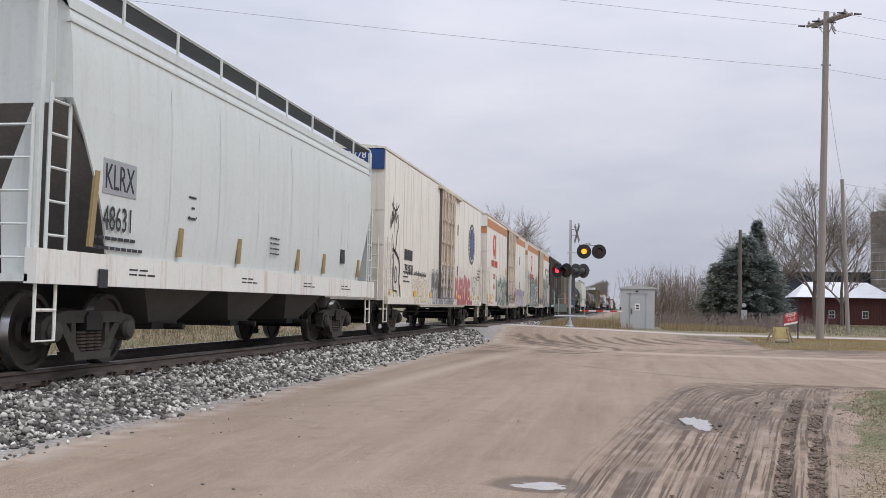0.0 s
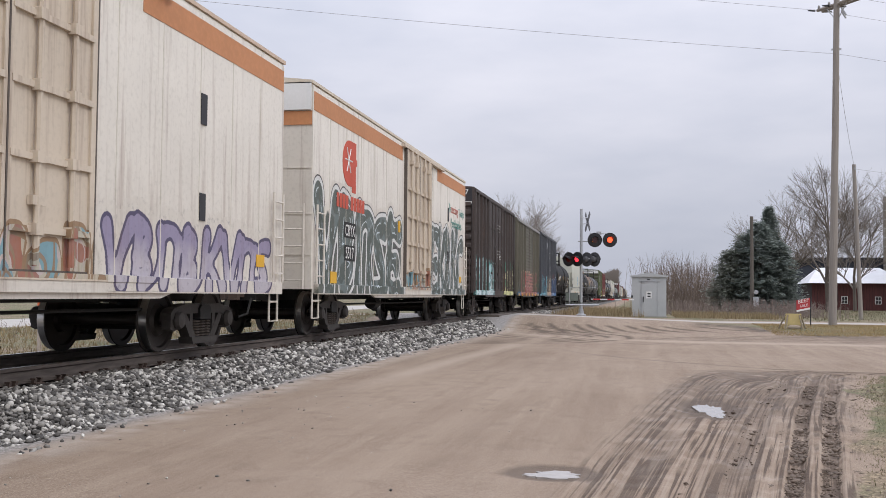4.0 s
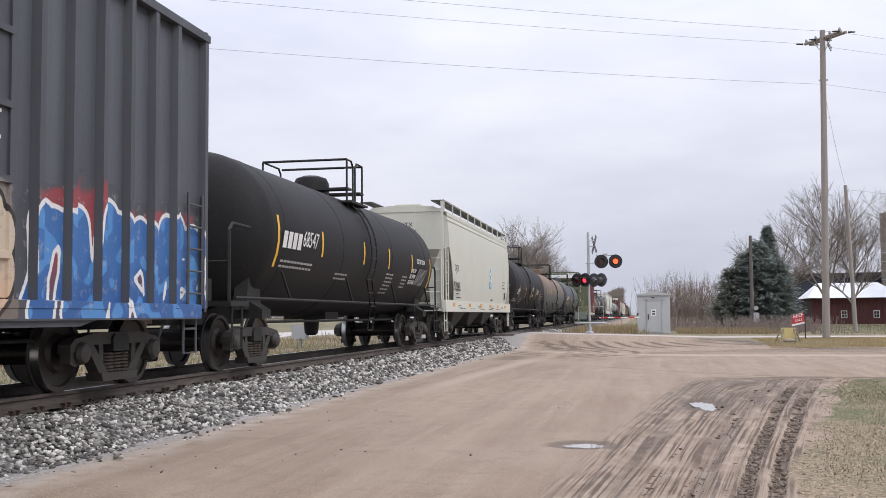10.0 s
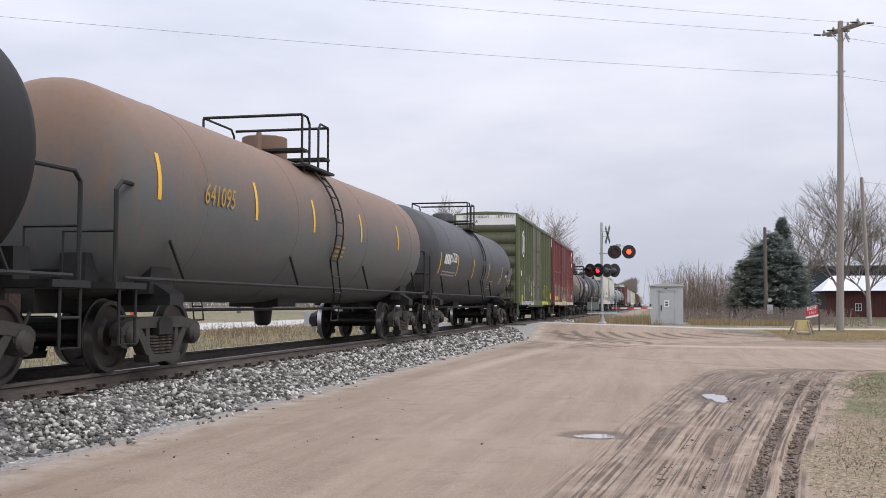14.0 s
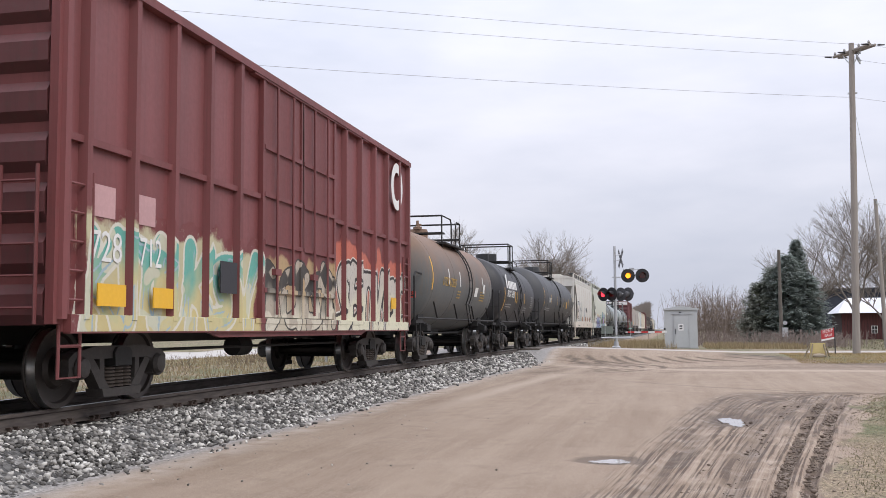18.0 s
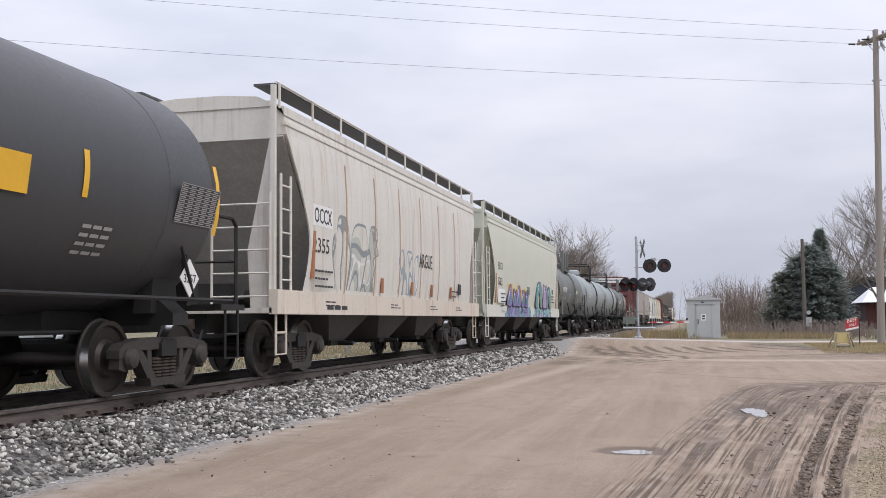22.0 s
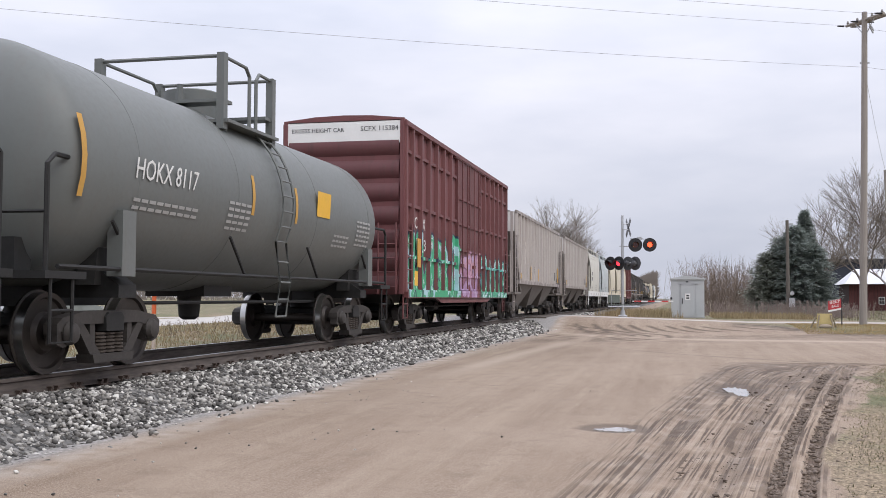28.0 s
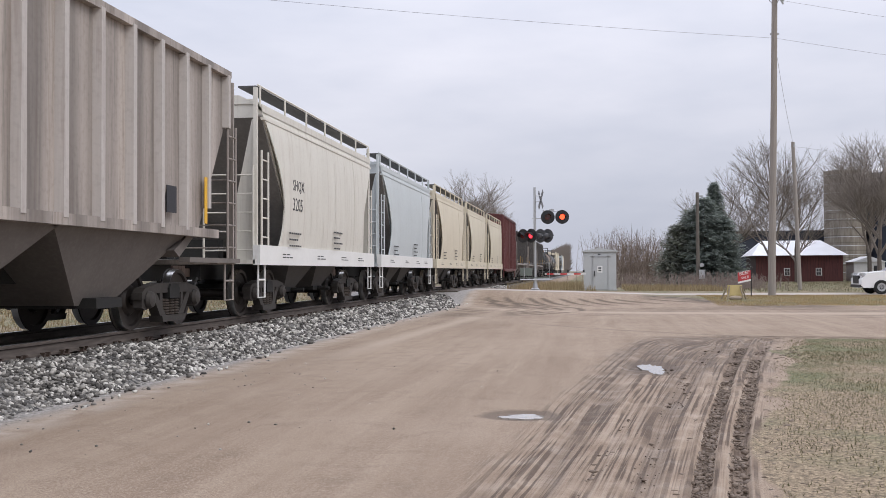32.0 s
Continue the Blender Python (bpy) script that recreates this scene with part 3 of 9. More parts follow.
for x in (0.755, -0.755):
    ob = setting("rail", Mesh().prism(RAIL_PROFILE, -120, 900, "y"), rail_mat, "steel rail with rusty web and polished head", "rail")
    ob.location = (x, 0, RAIL_Z - 0.186)
TIE = plain("creosoted_timber", (0.03, 0.025, 0.022), 0.85, 0, 0.5, 3.0, 0.4)
tie_mesh = Mesh().box(-1.3, 1.3, -0.115, 0.115, -0.17, 0).data("tie", TIE)
plate_mesh = Mesh().box(-0.15, 0.15, -0.09, 0.09, 0, 0.014).data("tie_plate", RUSTY)
spike_mesh = Mesh().box(-0.02, 0.02, -0.02, 0.02, 0, 0.05).box(-0.035, 0.03, -0.02, 0.02, 0.035, 0.055).data("spike", RUSTY)
TIE_Z = RAIL_Z - 0.2
track = empty("track_panel", "weathered timber ties with rusty plates and spikes", "railway track")
for i in range(108):
    y = -9 + i * 0.52
    if 40.5 < y < 48:
        continue
    t = part("tie", tie_mesh, None, track)
    t.location, t.rotation_euler = (random.uniform(-0.03, 0.03), y, TIE_Z), (0, 0, random.uniform(-0.01, 0.01))
    if y < 40:
        for x in (0.755, -0.755) if y < 14 else (0.755,):
            o = part("tie_plate", plate_mesh, None, t)
            o.location = (x, 0, 0)
            if x > 0:
                for dy in (-0.06, 0.06):
                    o = part("spike", spike_mesh, None, t)
                    o.location = (x + 0.1, dy, 0.012)
far_ties = Mesh()
for i in range(500):
    y = 48.5 + i * 0.55
    far_ties.box(-1.3, 1.3, y - 0.115, y + 0.115, TIE_Z - 0.1, TIE_Z)
part("tie", far_ties, TIE, track)

# crossing panels between and beside the rails
PLANK = plain("worn_crossing_timber", (0.12, 0.1, 0.085), 0.85, 0, 0.5, 2.0, 0.5)
crossing = empty("level_crossing", "worn dark panels across the rails at the road", "level crossing")
for x0, x1 in ((-0.66, -0.02), (0.02, 0.66), (0.82, 1.3), (1.32, 1.75), (-1.3, -0.82), (-1.75, -1.32)):
    for k in range(3):
        part("panel", Mesh().box(x0, x1, 41.0 + k * 2.4, 43.37 + k * 2.4, 0.3, RAIL_Z - 0.006), PLANK, crossing)

# ballast: a bank, and loose stones heaped on it
bank_mat, n = material("ballast_bank")
p = n.world_space()
v = n.voronoi(p, "F1", 16.0)
c = n.mix(n.xyz(v["Color"])[0], (0.03, 0.03, 0.03), (0.24, 0.23, 0.215))
# bank darkens between the rails: oil, and the train's shadow put into colour
oil_and_shade = n.ramp(n.math("ABSOLUTE", n.xyz(p)[0]), 1.0, 0.75)
n.finish(n.mix(n.math("MULTIPLY", oil_and_shade, 0.85), c, (0.018, 0.017, 0.016)), 0.9, 0, n.bump(v["Distance"], 1.0, 0.05))
BANK = [(-2.9, -0.1), (-1.5, 0.33), (1.42, 0.33), (2.05, 0.0), (2.05, -0.1)]
bank = Mesh().prism(BANK, -120, 40.6, "y").prism([(-3.2, -0.1), (-1.5, 0.33), (1.5, 0.33), (2.9, 0.0), (2.9, -0.1)], 48.6, 900, "y")
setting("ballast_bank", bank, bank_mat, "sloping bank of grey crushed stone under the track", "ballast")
stone_mat, n = material("crushed_limestone")
r = n.node("ShaderNodeNewGeometry").outputs["Random Per Island"]
grain = n.noise(n.object_space(), 30.0, 3.0)
c = n.node("ShaderNodeValToRGB", {0: r})
for pos, col in ((0.3, (0.08, 0.076, 0.071)), (0.55, (0.24, 0.23, 0.212)), (0.8, (0.48, 0.46, 0.425))):
    e = c.color_ramp.elements.new(pos)
    e.color = (*col, 1)
c.color_ramp.elements[0].color, c.color_ramp.elements[-1].color = (0.035, 0.035, 0.035, 1), (0.78, 0.76, 0.71, 1)
n.finish(n.mix(n.math("MULTIPLY", grain, 0.45), c.outputs[0], (0.16, 0.145, 0.13)), 0.88, 0, n.bump(grain, 0.4, 0.01))
ico = bmesh.new()
bmesh.ops.create_icosphere(ico, subdivisions=1, radius=1.0)
ICO_V = np.array([v.co for v in ico.verts])
ICO_F = np.array([[v.index for v in f.verts] for f in ico.faces])
ico.free()


def stones(name, places, sizes, mat, flat=0.7, seed=1):
    """Many rough stones as one mesh."""
    g = np.random.default_rng(seed)
    k = len(places)
    shape = ICO_V[None] * (1 + g.uniform(-0.42, 0.36, (k, len(ICO_V), 1)))
    shape = shape * g.uniform(0.65, 1.25, (k, 1, 3)) * [1, 1, flat]
    a, b = g.uniform(0, 6.28, k), g.uniform(-0.6, 0.6, k)
    ca, sa, cb, sb = np.cos(a), np.sin(a), np.cos(b), np.sin(b)
    x = shape[..., 0] * ca[:, None] - shape[..., 1] * sa[:, None]
    y = shape[..., 0] * sa[:, None] + shape[..., 1] * ca[:, None]
    zz = shape[..., 2]
    y, zz = y * cb[:, None] - zz * sb[:, None], y * sb[:, None] + zz * cb[:, None]
    v = np.stack([x, y, zz], -1) * sizes[:, None, None] + places[:, None]
    f = (ICO_F[None] + (np.arange(k) * len(ICO_V))[:, None, None]).reshape(-1, 3)
    me = bpy.data.meshes.new(name)
    me.vertices.add(k * len(ICO_V))
    me.vertices.foreach_set("co", v.astype(np.float32).ravel())
    me.loops.add(len(f) * 3)
    me.loops.foreach_set("vertex_index", f.ravel().astype(np.int32))
    me.polygons.add(len(f))
    me.polygons.foreach_set("loop_start", np.arange(0, len(f) * 3, 3, dtype=np.int32))
    me.update(calc_edges=True)
    me.materials.append(mat)
    return me


def bank_z(x):
    return np.interp(np.abs(x), [0, 1.42, 2.05, 4], [0.33, 0.33, 0.0, 0.0])


g = np.random.default_rng(11)
counts = ((-4.5, 6, 9500, 0.029), (6, 14, 6500, 0.033), (14, 26, 5000, 0.042), (26, 40.6, 3200, 0.052))
P, S = [], []
for y0, y1, k, s in counts:
    x = g.uniform(0.86, 2.15, k) + np.where(g.random(k) < 0.05, g.uniform(0, 0.5, k), 0)
    y = g.uniform(y0, y1, k)
    sz = s * g.uniform(0.6, 1.35, k)
    zz = bank_z(x) + g.uniform(-0.3, 0.8, k) * sz + 0.02 * np.sin(y * 2.3)
    P.append(np.stack([x, y, zz], -1)), S.append(sz)
k = 2200
x, y, sz = g.uniform(-2.4, -0.84, k), g.uniform(-2, 40, k), 0.045 * g.uniform(0.6, 1.3, k)
P.append(np.stack([x, y, bank_z(x) + g.uniform(-0.5, 0.5, k) * sz], -1)), S.append(sz)
k = 2600
x, y, sz = g.uniform(-0.68, 0.68, k), g.uniform(-4, 40, k), 0.045 * g.uniform(0.6, 1.3, k)
# stones under the train take the same oil and painted shadow
OIL_SHADE = plain("oily_shaded_stone", (0.03, 0.028, 0.026), 0.8, 0, 0.6, 10.0, 0.4)
tagged(new("oily_shaded_ballast", stones("oily_shaded_ballast", np.stack([x, y, bank_z(x) + g.uniform(-0.5, 0.5, k) * sz], -1), sz, OIL_SHADE, seed=6)), "ballast stones between the rails, blackened by oil and painted shade", "ballast", "", "stuff")
x, y, sz = g.uniform(1.0, 3.0, 1500), g.uniform(49, 70, 1500), 0.07 * g.uniform(0.6, 1.3, 1500)
P.append(np.stack([x, y, np.interp(x, [1.5, 2.9], [0.33, 0.0]) * 1.0 + 0.02], -1)), S.append(sz)
tagged(new("ballast_stones", stones("ballast_stones", np.concatenate(P), np.concatenate(S), stone_mat)), "loose crushed grey and white ballast stones along the track", "ballast", "", "stuff")
k = 420
x, y = g.uniform(2.1, 7, k) ** 1.0, g.uniform(-1, 20, k)
x = 2.1 + (x - 2.1) * g.random(k) ** 2.6
tagged(new("scattered_pebbles", stones("scattered_pebbles", np.stack([x, y, 0.0 * x + 0.004], -1), 0.009 * g.uniform(0.5, 1.8, k), stone_mat, seed=4)), "small stray pebbles lying on packed dirt", "pebbles", "", "stuff")
# clods of mud thrown up along the ruts
k = 15000
yy = g.uniform(-2, 14.5, k)
qq = np.where(g.random(k) < 0.8, np.where(g.random(k) < 0.5, 1.31 + g.normal(0, 0.08, k), 1.56 + g.normal(0, 0.15, k)), g.uniform(0.6, 1.95, k))
xx = (qq + 0.16 * (value_noise(yy, 0 * yy, 1.3, 43) - 0.5)) * rut_wide(yy) + rut_x(yy)
keep = value_noise(xx * 0 + qq * 3, yy, 0.8, 41) * 0.5 + value_noise(xx, yy, 0.16, 42) * 0.5 > 0.47
xx, yy = xx[keep], yy[keep]
k = len(xx)
clod_mat = plain("dark_wet_earth", (0.165, 0.126, 0.098), 0.8, 0, 0.8, 9.0, 0.5)
tagged(new("mud_clods", stones("mud_clods", np.stack([xx, yy, 0 * xx - 0.009], -1), np.minimum(0.0045 * (0.4 + g.random(k) ** -0.6), 0.03), clod_mat, 0.45, 8)), "dark clods of churned mud beside tyre ruts", "mud", "", "stuff")


# ---- running gear, shared by all cars ----
WHEEL_R = 0.457


SPRINGY = plain("dirty_spring_steel", (0.075, 0.06, 0.05), 0.7, 0.2, 0.5)


def truck_parts():
    wheel = Mesh()
    prof = [(-0.07, 0.09), (-0.07, 0.2), (-0.02, 0.24), (-0.035, 0.38), (-0.07, 0.40), (-0.075, 0.455), (-0.02, 0.457), (0.04, 0.457), (0.05, 0.485), (0.072, 0.482), (0.075, 0.40), (0.03, 0.38), (0.03, 0.2), (0.09, 0.17), (0.09, 0.09)]
    for s in (1, -1):
        wheel.lathe([(-a * s, r) for a, r in prof], (0.77 * s, 0, 0), "x", 36)
    wheel.lathe([(-1.12, 0.07), (-0.7, 0.085), (0.7, 0.085), (1.12, 0.07)], (0, 0, 0), "x", 12)
    rim = Mesh()
    for s in (1, -1):
        rim.lathe([(0.0, 0.456), (0.0, 0.4605), (0.075 * s, 0.4605), (0.079 * s, 0.43), (0.079 * s, 0.456)], (0.77 * s, 0, 0), "x", 36)
    side = Mesh()
    bar = lambda pts, w=0.1, x=1.03: side.prism(pts, x - w, x + w, "x")
    bar([(-1.12, 0.56), (-1.02, 0.63), (-0.55, 0.70), (0.55, 0.70), (1.02, 0.63), (1.12, 0.56), (1.12, 0.46), (0.62, 0.55), (-0.62, 0.55), (-1.12, 0.46)], 0.085)
    for s in (1, -1):
        o = [(0.60 * s, 0.56), (0.74 * s, 0.54), (0.42 * s, 0.16), (0.24 * s, 0.12), (0.24 * s, 0.2)]
        bar(o if s > 0 else o[::-1], 0.075)
        o = [(0.36 * s, 0.56), (0.46 * s, 0.56), (0.44 * s, 0.2), (0.34 * s, 0.2)]
        bar(o if s > 0 else o[::-1], 0.07)
        o = [(0.72 * s, 0.58), (1.08 * s, 0.58), (1.1 * s, 0.34), (0.98 * s, 0.30), (0.80 * s, 0.34)]
        bar(o if s > 0 else o[::-1], 0.07)
        side.lathe([(0, 0.13), (0.05, 0.135), (0.10, 0.11), (0.12, 0.05)], (1.08, 0.89 * s, 0.457), "x", 14)
    bar([(-0.42, 0.10), (0.42, 0.10), (0.46, 0.2), (-0.46, 0.2)], 0.11)
    spring = Mesh()
    for k in range(1):
        y = 0.0
        prof = []
        for j in range(6):
            z = 0.2 + j * 0.042
            prof += [(z, 0.06), (z + 0.012, 0.088), (z + 0.028, 0.088), (z + 0.04, 0.06)]
        spring.lathe(prof, (1.04, y, 0), "z", 10)
    bolster = Mesh().prism([(-0.19, 0.46), (0.19, 0.46), (0.2, 0.62), (0.14, 0.68), (-0.14, 0.68), (-0.2, 0.62)], -1.15, 1.15, "x").lathe([(0.66, 0.3), (0.8, 0.28)], (0, 0, 0), "z", 16)
    brake = Mesh().box(-0.8, 0.8, -0.42, -0.36, 0.3, 0.4).box(-0.8, 0.8, 0.36, 0.42, 0.3, 0.4).tube([(0.9, -0.5, 0.35), (0.5, 0.5, 0.35)], 0.03)
    wheelset = wheel.data("wheelset", WHEEL)
    wheelset.materials.append(TREAD)
    for f in wheelset.polygons:
        reach = math.hypot(f.center.y, f.center.z)
        if 0.448 < reach < 0.466:
            f.material_index = 1
    return wheelset, rim.data("tread", TREAD), side.data("side_frame", STEEL, 25), spring.data("spring", SPRINGY), bolster.data("truck", UNDER), brake.data("brake_rigging", UNDER)


WHEELSET, RIM, SIDE_FRAME, SPRING, BOLSTER, BRAKE = truck_parts()
WHEELS = []


def truck(car, y):
    t = part("truck", BOLSTER, None, car, "cast steel truck with two axles")
    t.location = (0, y, 0)
    for dy in (-0.89, 0.89):
        w = part("wheelset", WHEELSET, None, t)
        w.location = (0, dy, WHEEL_R)
        WHEELS.append((w, car, y + dy, dy))
    for a in (0, 180):
        o = part("side_frame", SIDE_FRAME, None, t)
        o.rotation_euler = (0, 0, radians(a))
        for dy in (-0.19, 0.0, 0.19):
            o = part("spring", SPRING, None, t)
            o.location, o.rotation_euler = (0, dy, 0), (0, 0, radians(a))
    part("brake_rigging", BRAKE, None, t)
    return t


def couplers(car, L, z=0.86):
    for y, s in ((0, -1), (L, 1)):
        c = Mesh().box(-0.07, 0.07, min(y - 0.2 * s, y + 0.34 * s), max(y - 0.2 * s, y + 0.34 * s), z - 0.08, z + 0.08)
        c.prism([(-0.14, y + 0.3 * s), (0.14, y + 0.3 * s), (0.16, y + 0.5 * s), (0.02, y + 0.6 * s), (-0.12, y + 0.52 * s)], z - 0.13, z + 0.13, "z")
        part("coupler", c, RUSTY, car)
        h = Mesh().tube([(0.25, y, z - 0.1), (0.27, y + 0.25 * s, z - 0.4), (0.2, y + 0.5 * s, z - 0.45)], 0.025)
        part("air_hose", h, UNDER, car)


def ladder(car, x, y0, y1, z0, z1, rungs, mat, along="y", name="ladder"):
    """A flat ladder on a side (along y) or on an end (along x, at y0 = y1 held by x pairs)."""
    stiles = Mesh()
    if along == "y":
        for y in (y0, y1):
            stiles.tube([(x, y, z0), (x, y, z1)], 0.022)
        rung = Mesh().tube([(x, y0, 0), (x, y1, 0)], 0.016)
    else:
        for xx in x:
            stiles.tube([(xx, y0, z0), (xx, y0, z1)], 0.022)
        rung = Mesh().tube([(x[0], y0, 0), (x[1], y0, 0)], 0.016)
    whole = part(name, stiles, mat, car)
    shape = rung.data("rung", mat)
    for k in range(rungs):
        part("rung", shape, None, whole).location = (0, 0, z0 + (z1 - z0) * (k + 0.5) / rungs)
    return whole


def steps_iron(car, y, mat, x=1.42, z0=0.38, z1=1.05):
    for s in (1, -1):
        m = Mesh()
        m.tube([(x * s, y, z1), (x * s, y, z0), (x * s, y + 0.4, z0), (x * s, y + 0.4, z1)], 0.02)
        m.tube([(x * s, y, (z0 + z1) / 2), (x * s, y + 0.4, (z0 + z1) / 2)], 0.02)
        part("step_iron", m, mat, car)


def strips(car, items, mat, x=1.52, lean=0.12):
    """Slim upright reflective strips on a hopper's flank: (y, z0, z1)."""
    for y, z0, z1 in items:
        part("reflective_strip", Mesh().prism([(y, z0), (y + 0.1, z0), (y + 0.1 + lean * (z1 - z0), z1), (y + lean * (z1 - z0), z1)], x - 0.03, x + 0.006, "x"), mat, car)


def bars(car, lines, mat, x=1.53, h=0.055, name="small_lettering", step=0.34):
    """Writing too small to read, as plain strokes: (y, z, length) each."""
    m = Mesh()
    for y, z, l in lines:
        k = max(1, int(l / step))
        for j in range(k):
            m.box(x, x + 0.003, y + l * j / k, y + l * (j + 0.82) / k, z, z + h)
    return tagged(part(name, m, mat, car), kind="stuff")


def plates(car, items, x=1.53):
    """Small signs: (name, y0, y1, z0, z1, material)."""
    for name, y0, y1, z0, z1, mat in items:
        part(name, Mesh().box(x - 0.01, x + 0.004, y0, y1, z0, z1), mat, car)


def words(car, items):
    for text, size, mat, y, z, x, squeeze in items:
        lettering(text, size, mat, on_side(y, z, x), car, "", squeeze)


def frustum(top, bottom, z1, z0):
    """A funnel: (x half, y0, y1) at the top and at the bottom."""
    rings = [[(-x, y0, z), (x, y0, z), (x, y1, z), (-x, y1, z)] for (x, y0, y1), z in ((bottom, z0), (top, z1))]
    return Mesh().loft(rings)


def car_base(name, label, category="railway car"):
    return empty(name, label, category, "freight train cars")


SKIN = {}


DOOR_LINE = plain("dark_door_outline", (0.12, 0.10, 0.085), 0.8, 0, 0.5)


def boxcar(label, L, H, mat, roof_mat, ends="ribbed", posts=14, door=(0.42, 0.62), door_style="plug", cap=None, sill=0.78, belts=(), door_mat=None, trim=None, truck_in=2.0, name="boxcar", end_ribs=11, end_mat=None):
    car = car_base(name, label)
    b = 1.44
    relief = SKIN[car.name] = [(0.25, L - 0.25, 0.8, 1.05, b + 0.09)]
    body = Mesh().prism([(-b, 0.95), (b, 0.95), (b, H - 0.22), (b - 0.06, H - 0.12), (-b + 0.06, H - 0.12), (-b, H - 0.22)], 0.06, L - 0.06, "y")
    part("body", body, mat, car)
    g = 0.03 if ends == "ribbed" else 0.004
    roof = Mesh().prism([(-b - g, H - 0.16), (b + g, H - 0.16), (b + g, H - 0.1), (0.7, H - 0.02), (0, H), (-0.7, H - 0.02), (-b - g, H - 0.1)], 0, L, "y")
    if ends == "ribbed":
        part("roof_edge", Mesh().box(b - 0.01, b + 0.115, 0.04, L - 0.04, H - 0.27, H - 0.165), roof_mat, car)
    for k in range(1, int(L / 1.2)):
        roof.prism([(-b, H - 0.1), (b, H - 0.1), (0, H + 0.03)], k * 1.2 - 0.04, k * 1.2 + 0.04, "y")
    part("roof", roof, roof_mat, car)
    for s in (1, -1):
        m = Mesh().box(min(b * s, (b + 0.09) * s), max(b * s, (b + 0.09) * s), 0.25, L - 0.25, 0.85, 1.05)
        y0, y1 = L * 0.27, L * 0.73
        o = [(0.25, 0.98), (L - 0.25, 0.98), (y1 + 0.6, sill + 0.12), (y1, sill), (y0, sill), (y0 - 0.6, sill + 0.12)]
        m.prism(o, min(b * s, (b + 0.05) * s), max(b * s, (b + 0.05) * s), "x")
        part("side_sill", m, mat, car)
    d0, d1 = door[0] * L, door[1] * L
    if ends == "ribbed":
        ys = [0.12 + (L - 0.24) * k / (posts - 1) for k in range(posts)] if isinstance(posts, int) else [0.12] + [posts[0] + posts[1] * k for k in range(int((L - 0.5 - posts[0]) / posts[1]) + 1)] + [L - 0.12]
        for s in (1, -1):
            for y in ys:
                if d0 - 0.1 < y < d1 + 0.1 and s > 0 and 0.3 < y < L - 0.3:
                    continue
                w = 0.05
                o = [(b * s, y - w - 0.03), (b * s, y + w + 0.03), ((b + 0.1) * s, y + w), ((b + 0.1) * s, y - w)]
                part("side_post", Mesh().prism(o, 1.0, H - 0.16, "z"), mat, car)
                if s > 0:
                    relief.append((y - w, y + w, 1.0, H - 0.16, b + 0.1))
        for s, ye in ((-1, 0.06), (1, L - 0.06)):
            gap = (H - 0.75 - 1.15) / (end_ribs - 1)
            for k in range(end_ribs):
                z = 1.15 + gap * k
                o = [(ye, z - 0.4 * gap), (ye, z + 0.4 * gap), (ye + 0.075 * s, z + 0.2 * gap), (ye + 0.075 * s, z - 0.2 * gap)]
                part("end_rib", Mesh().prism(o, -b + 0.08, b - 0.08, "x"), end_mat or mat, car)
            for x in (-b, b):
                part("corner_post", Mesh().box(x - 0.05, x + 0.05, min(ye, ye + 0.07 * s), max(ye, ye + 0.07 * s), 0.95, H - 0.1), mat, car)
    else:
        for k in range(1, 15):
            y = L * k / 15
            if not d0 < y < d1:
                part("seam", Mesh().box(b - 0.002, b + 0.006, y - 0.012, y + 0.012, 1.05, H - 0.25), mat, car)
        for s, ye in ((-1, 0.06), (1, L - 0.06)):
            for z in (1.6, 2.4, 3.3):
                part("end_seam", Mesh().box(-b + 0.02, b - 0.02, min(ye, ye + 0.012 * s), max(ye, ye + 0.012 * s), z, z + 0.03), mat, car)
    for z in belts:
        for y0, y1 in ((0.12, d0 - 0.05), (d1 + 0.05, L - 0.12)):
            part("belt_rail", Mesh().box(b, b + 0.06, y0, y1, z - 0.04, z + 0.04), mat, car)
            relief.append((y0, y1, z - 0.04, z + 0.04, b + 0.06))
    dm = door_mat or mat
    doors = ((d0, (d0 + d1) / 2), ((d0 + d1) / 2, d1)) if door_style != "single" else ((d0, d1),)
    for a, c in doors:
        dr = part("door", Mesh().box(b - 0.02, b + 0.055, a + 0.02, c - 0.02, 1.08, H - 0.28), dm, car)
        relief.append((a + 0.02, c - 0.02, 1.08, H - 0.28, b + 0.055))
        if door_style == "corrugated":
            for k in range(22):
                z = 1.16 + (H - 1.5) * k / 21
                part("door_rib", Mesh().prism([(b + 0.055, z - 0.05), (b + 0.055, z + 0.05), (b + 0.085, z + 0.02), (b + 0.085, z - 0.02)], a + 0.08, c - 0.08, "y"), dm, dr)
                relief.append((a + 0.08, c - 0.08, z - 0.03, z + 0.03, b + 0.085))
        else:
            for z in (1.5, 2.25, 3.0, 3.75):
                if z < H - 0.6:
                    part("door_bar", Mesh().box(b + 0.055, b + 0.095, a + 0.05, c - 0.05, z - 0.035, z + 0.035), dm, dr)
                    relief.append((a + 0.05, c - 0.05, z - 0.035, z + 0.035, b + 0.095))
            for y in (a + (c - a) * 0.3, a + (c - a) * 0.7):
                rod = part("lock_rod", Mesh().tube([(b + 0.11, y, 1.12), (b + 0.11, y, H - 0.32)], 0.022 if ends == "ribbed" else 0.036), trim or dm, dr)
                if ends == "smooth":
                    for z in (1.5, 2.25, 3.0, 3.75, 4.5):
                        part("rod_guide", Mesh().box(b + 0.055, b + 0.155, y - 0.07, y + 0.07, z - 0.06, z + 0.06), trim or dm, car)
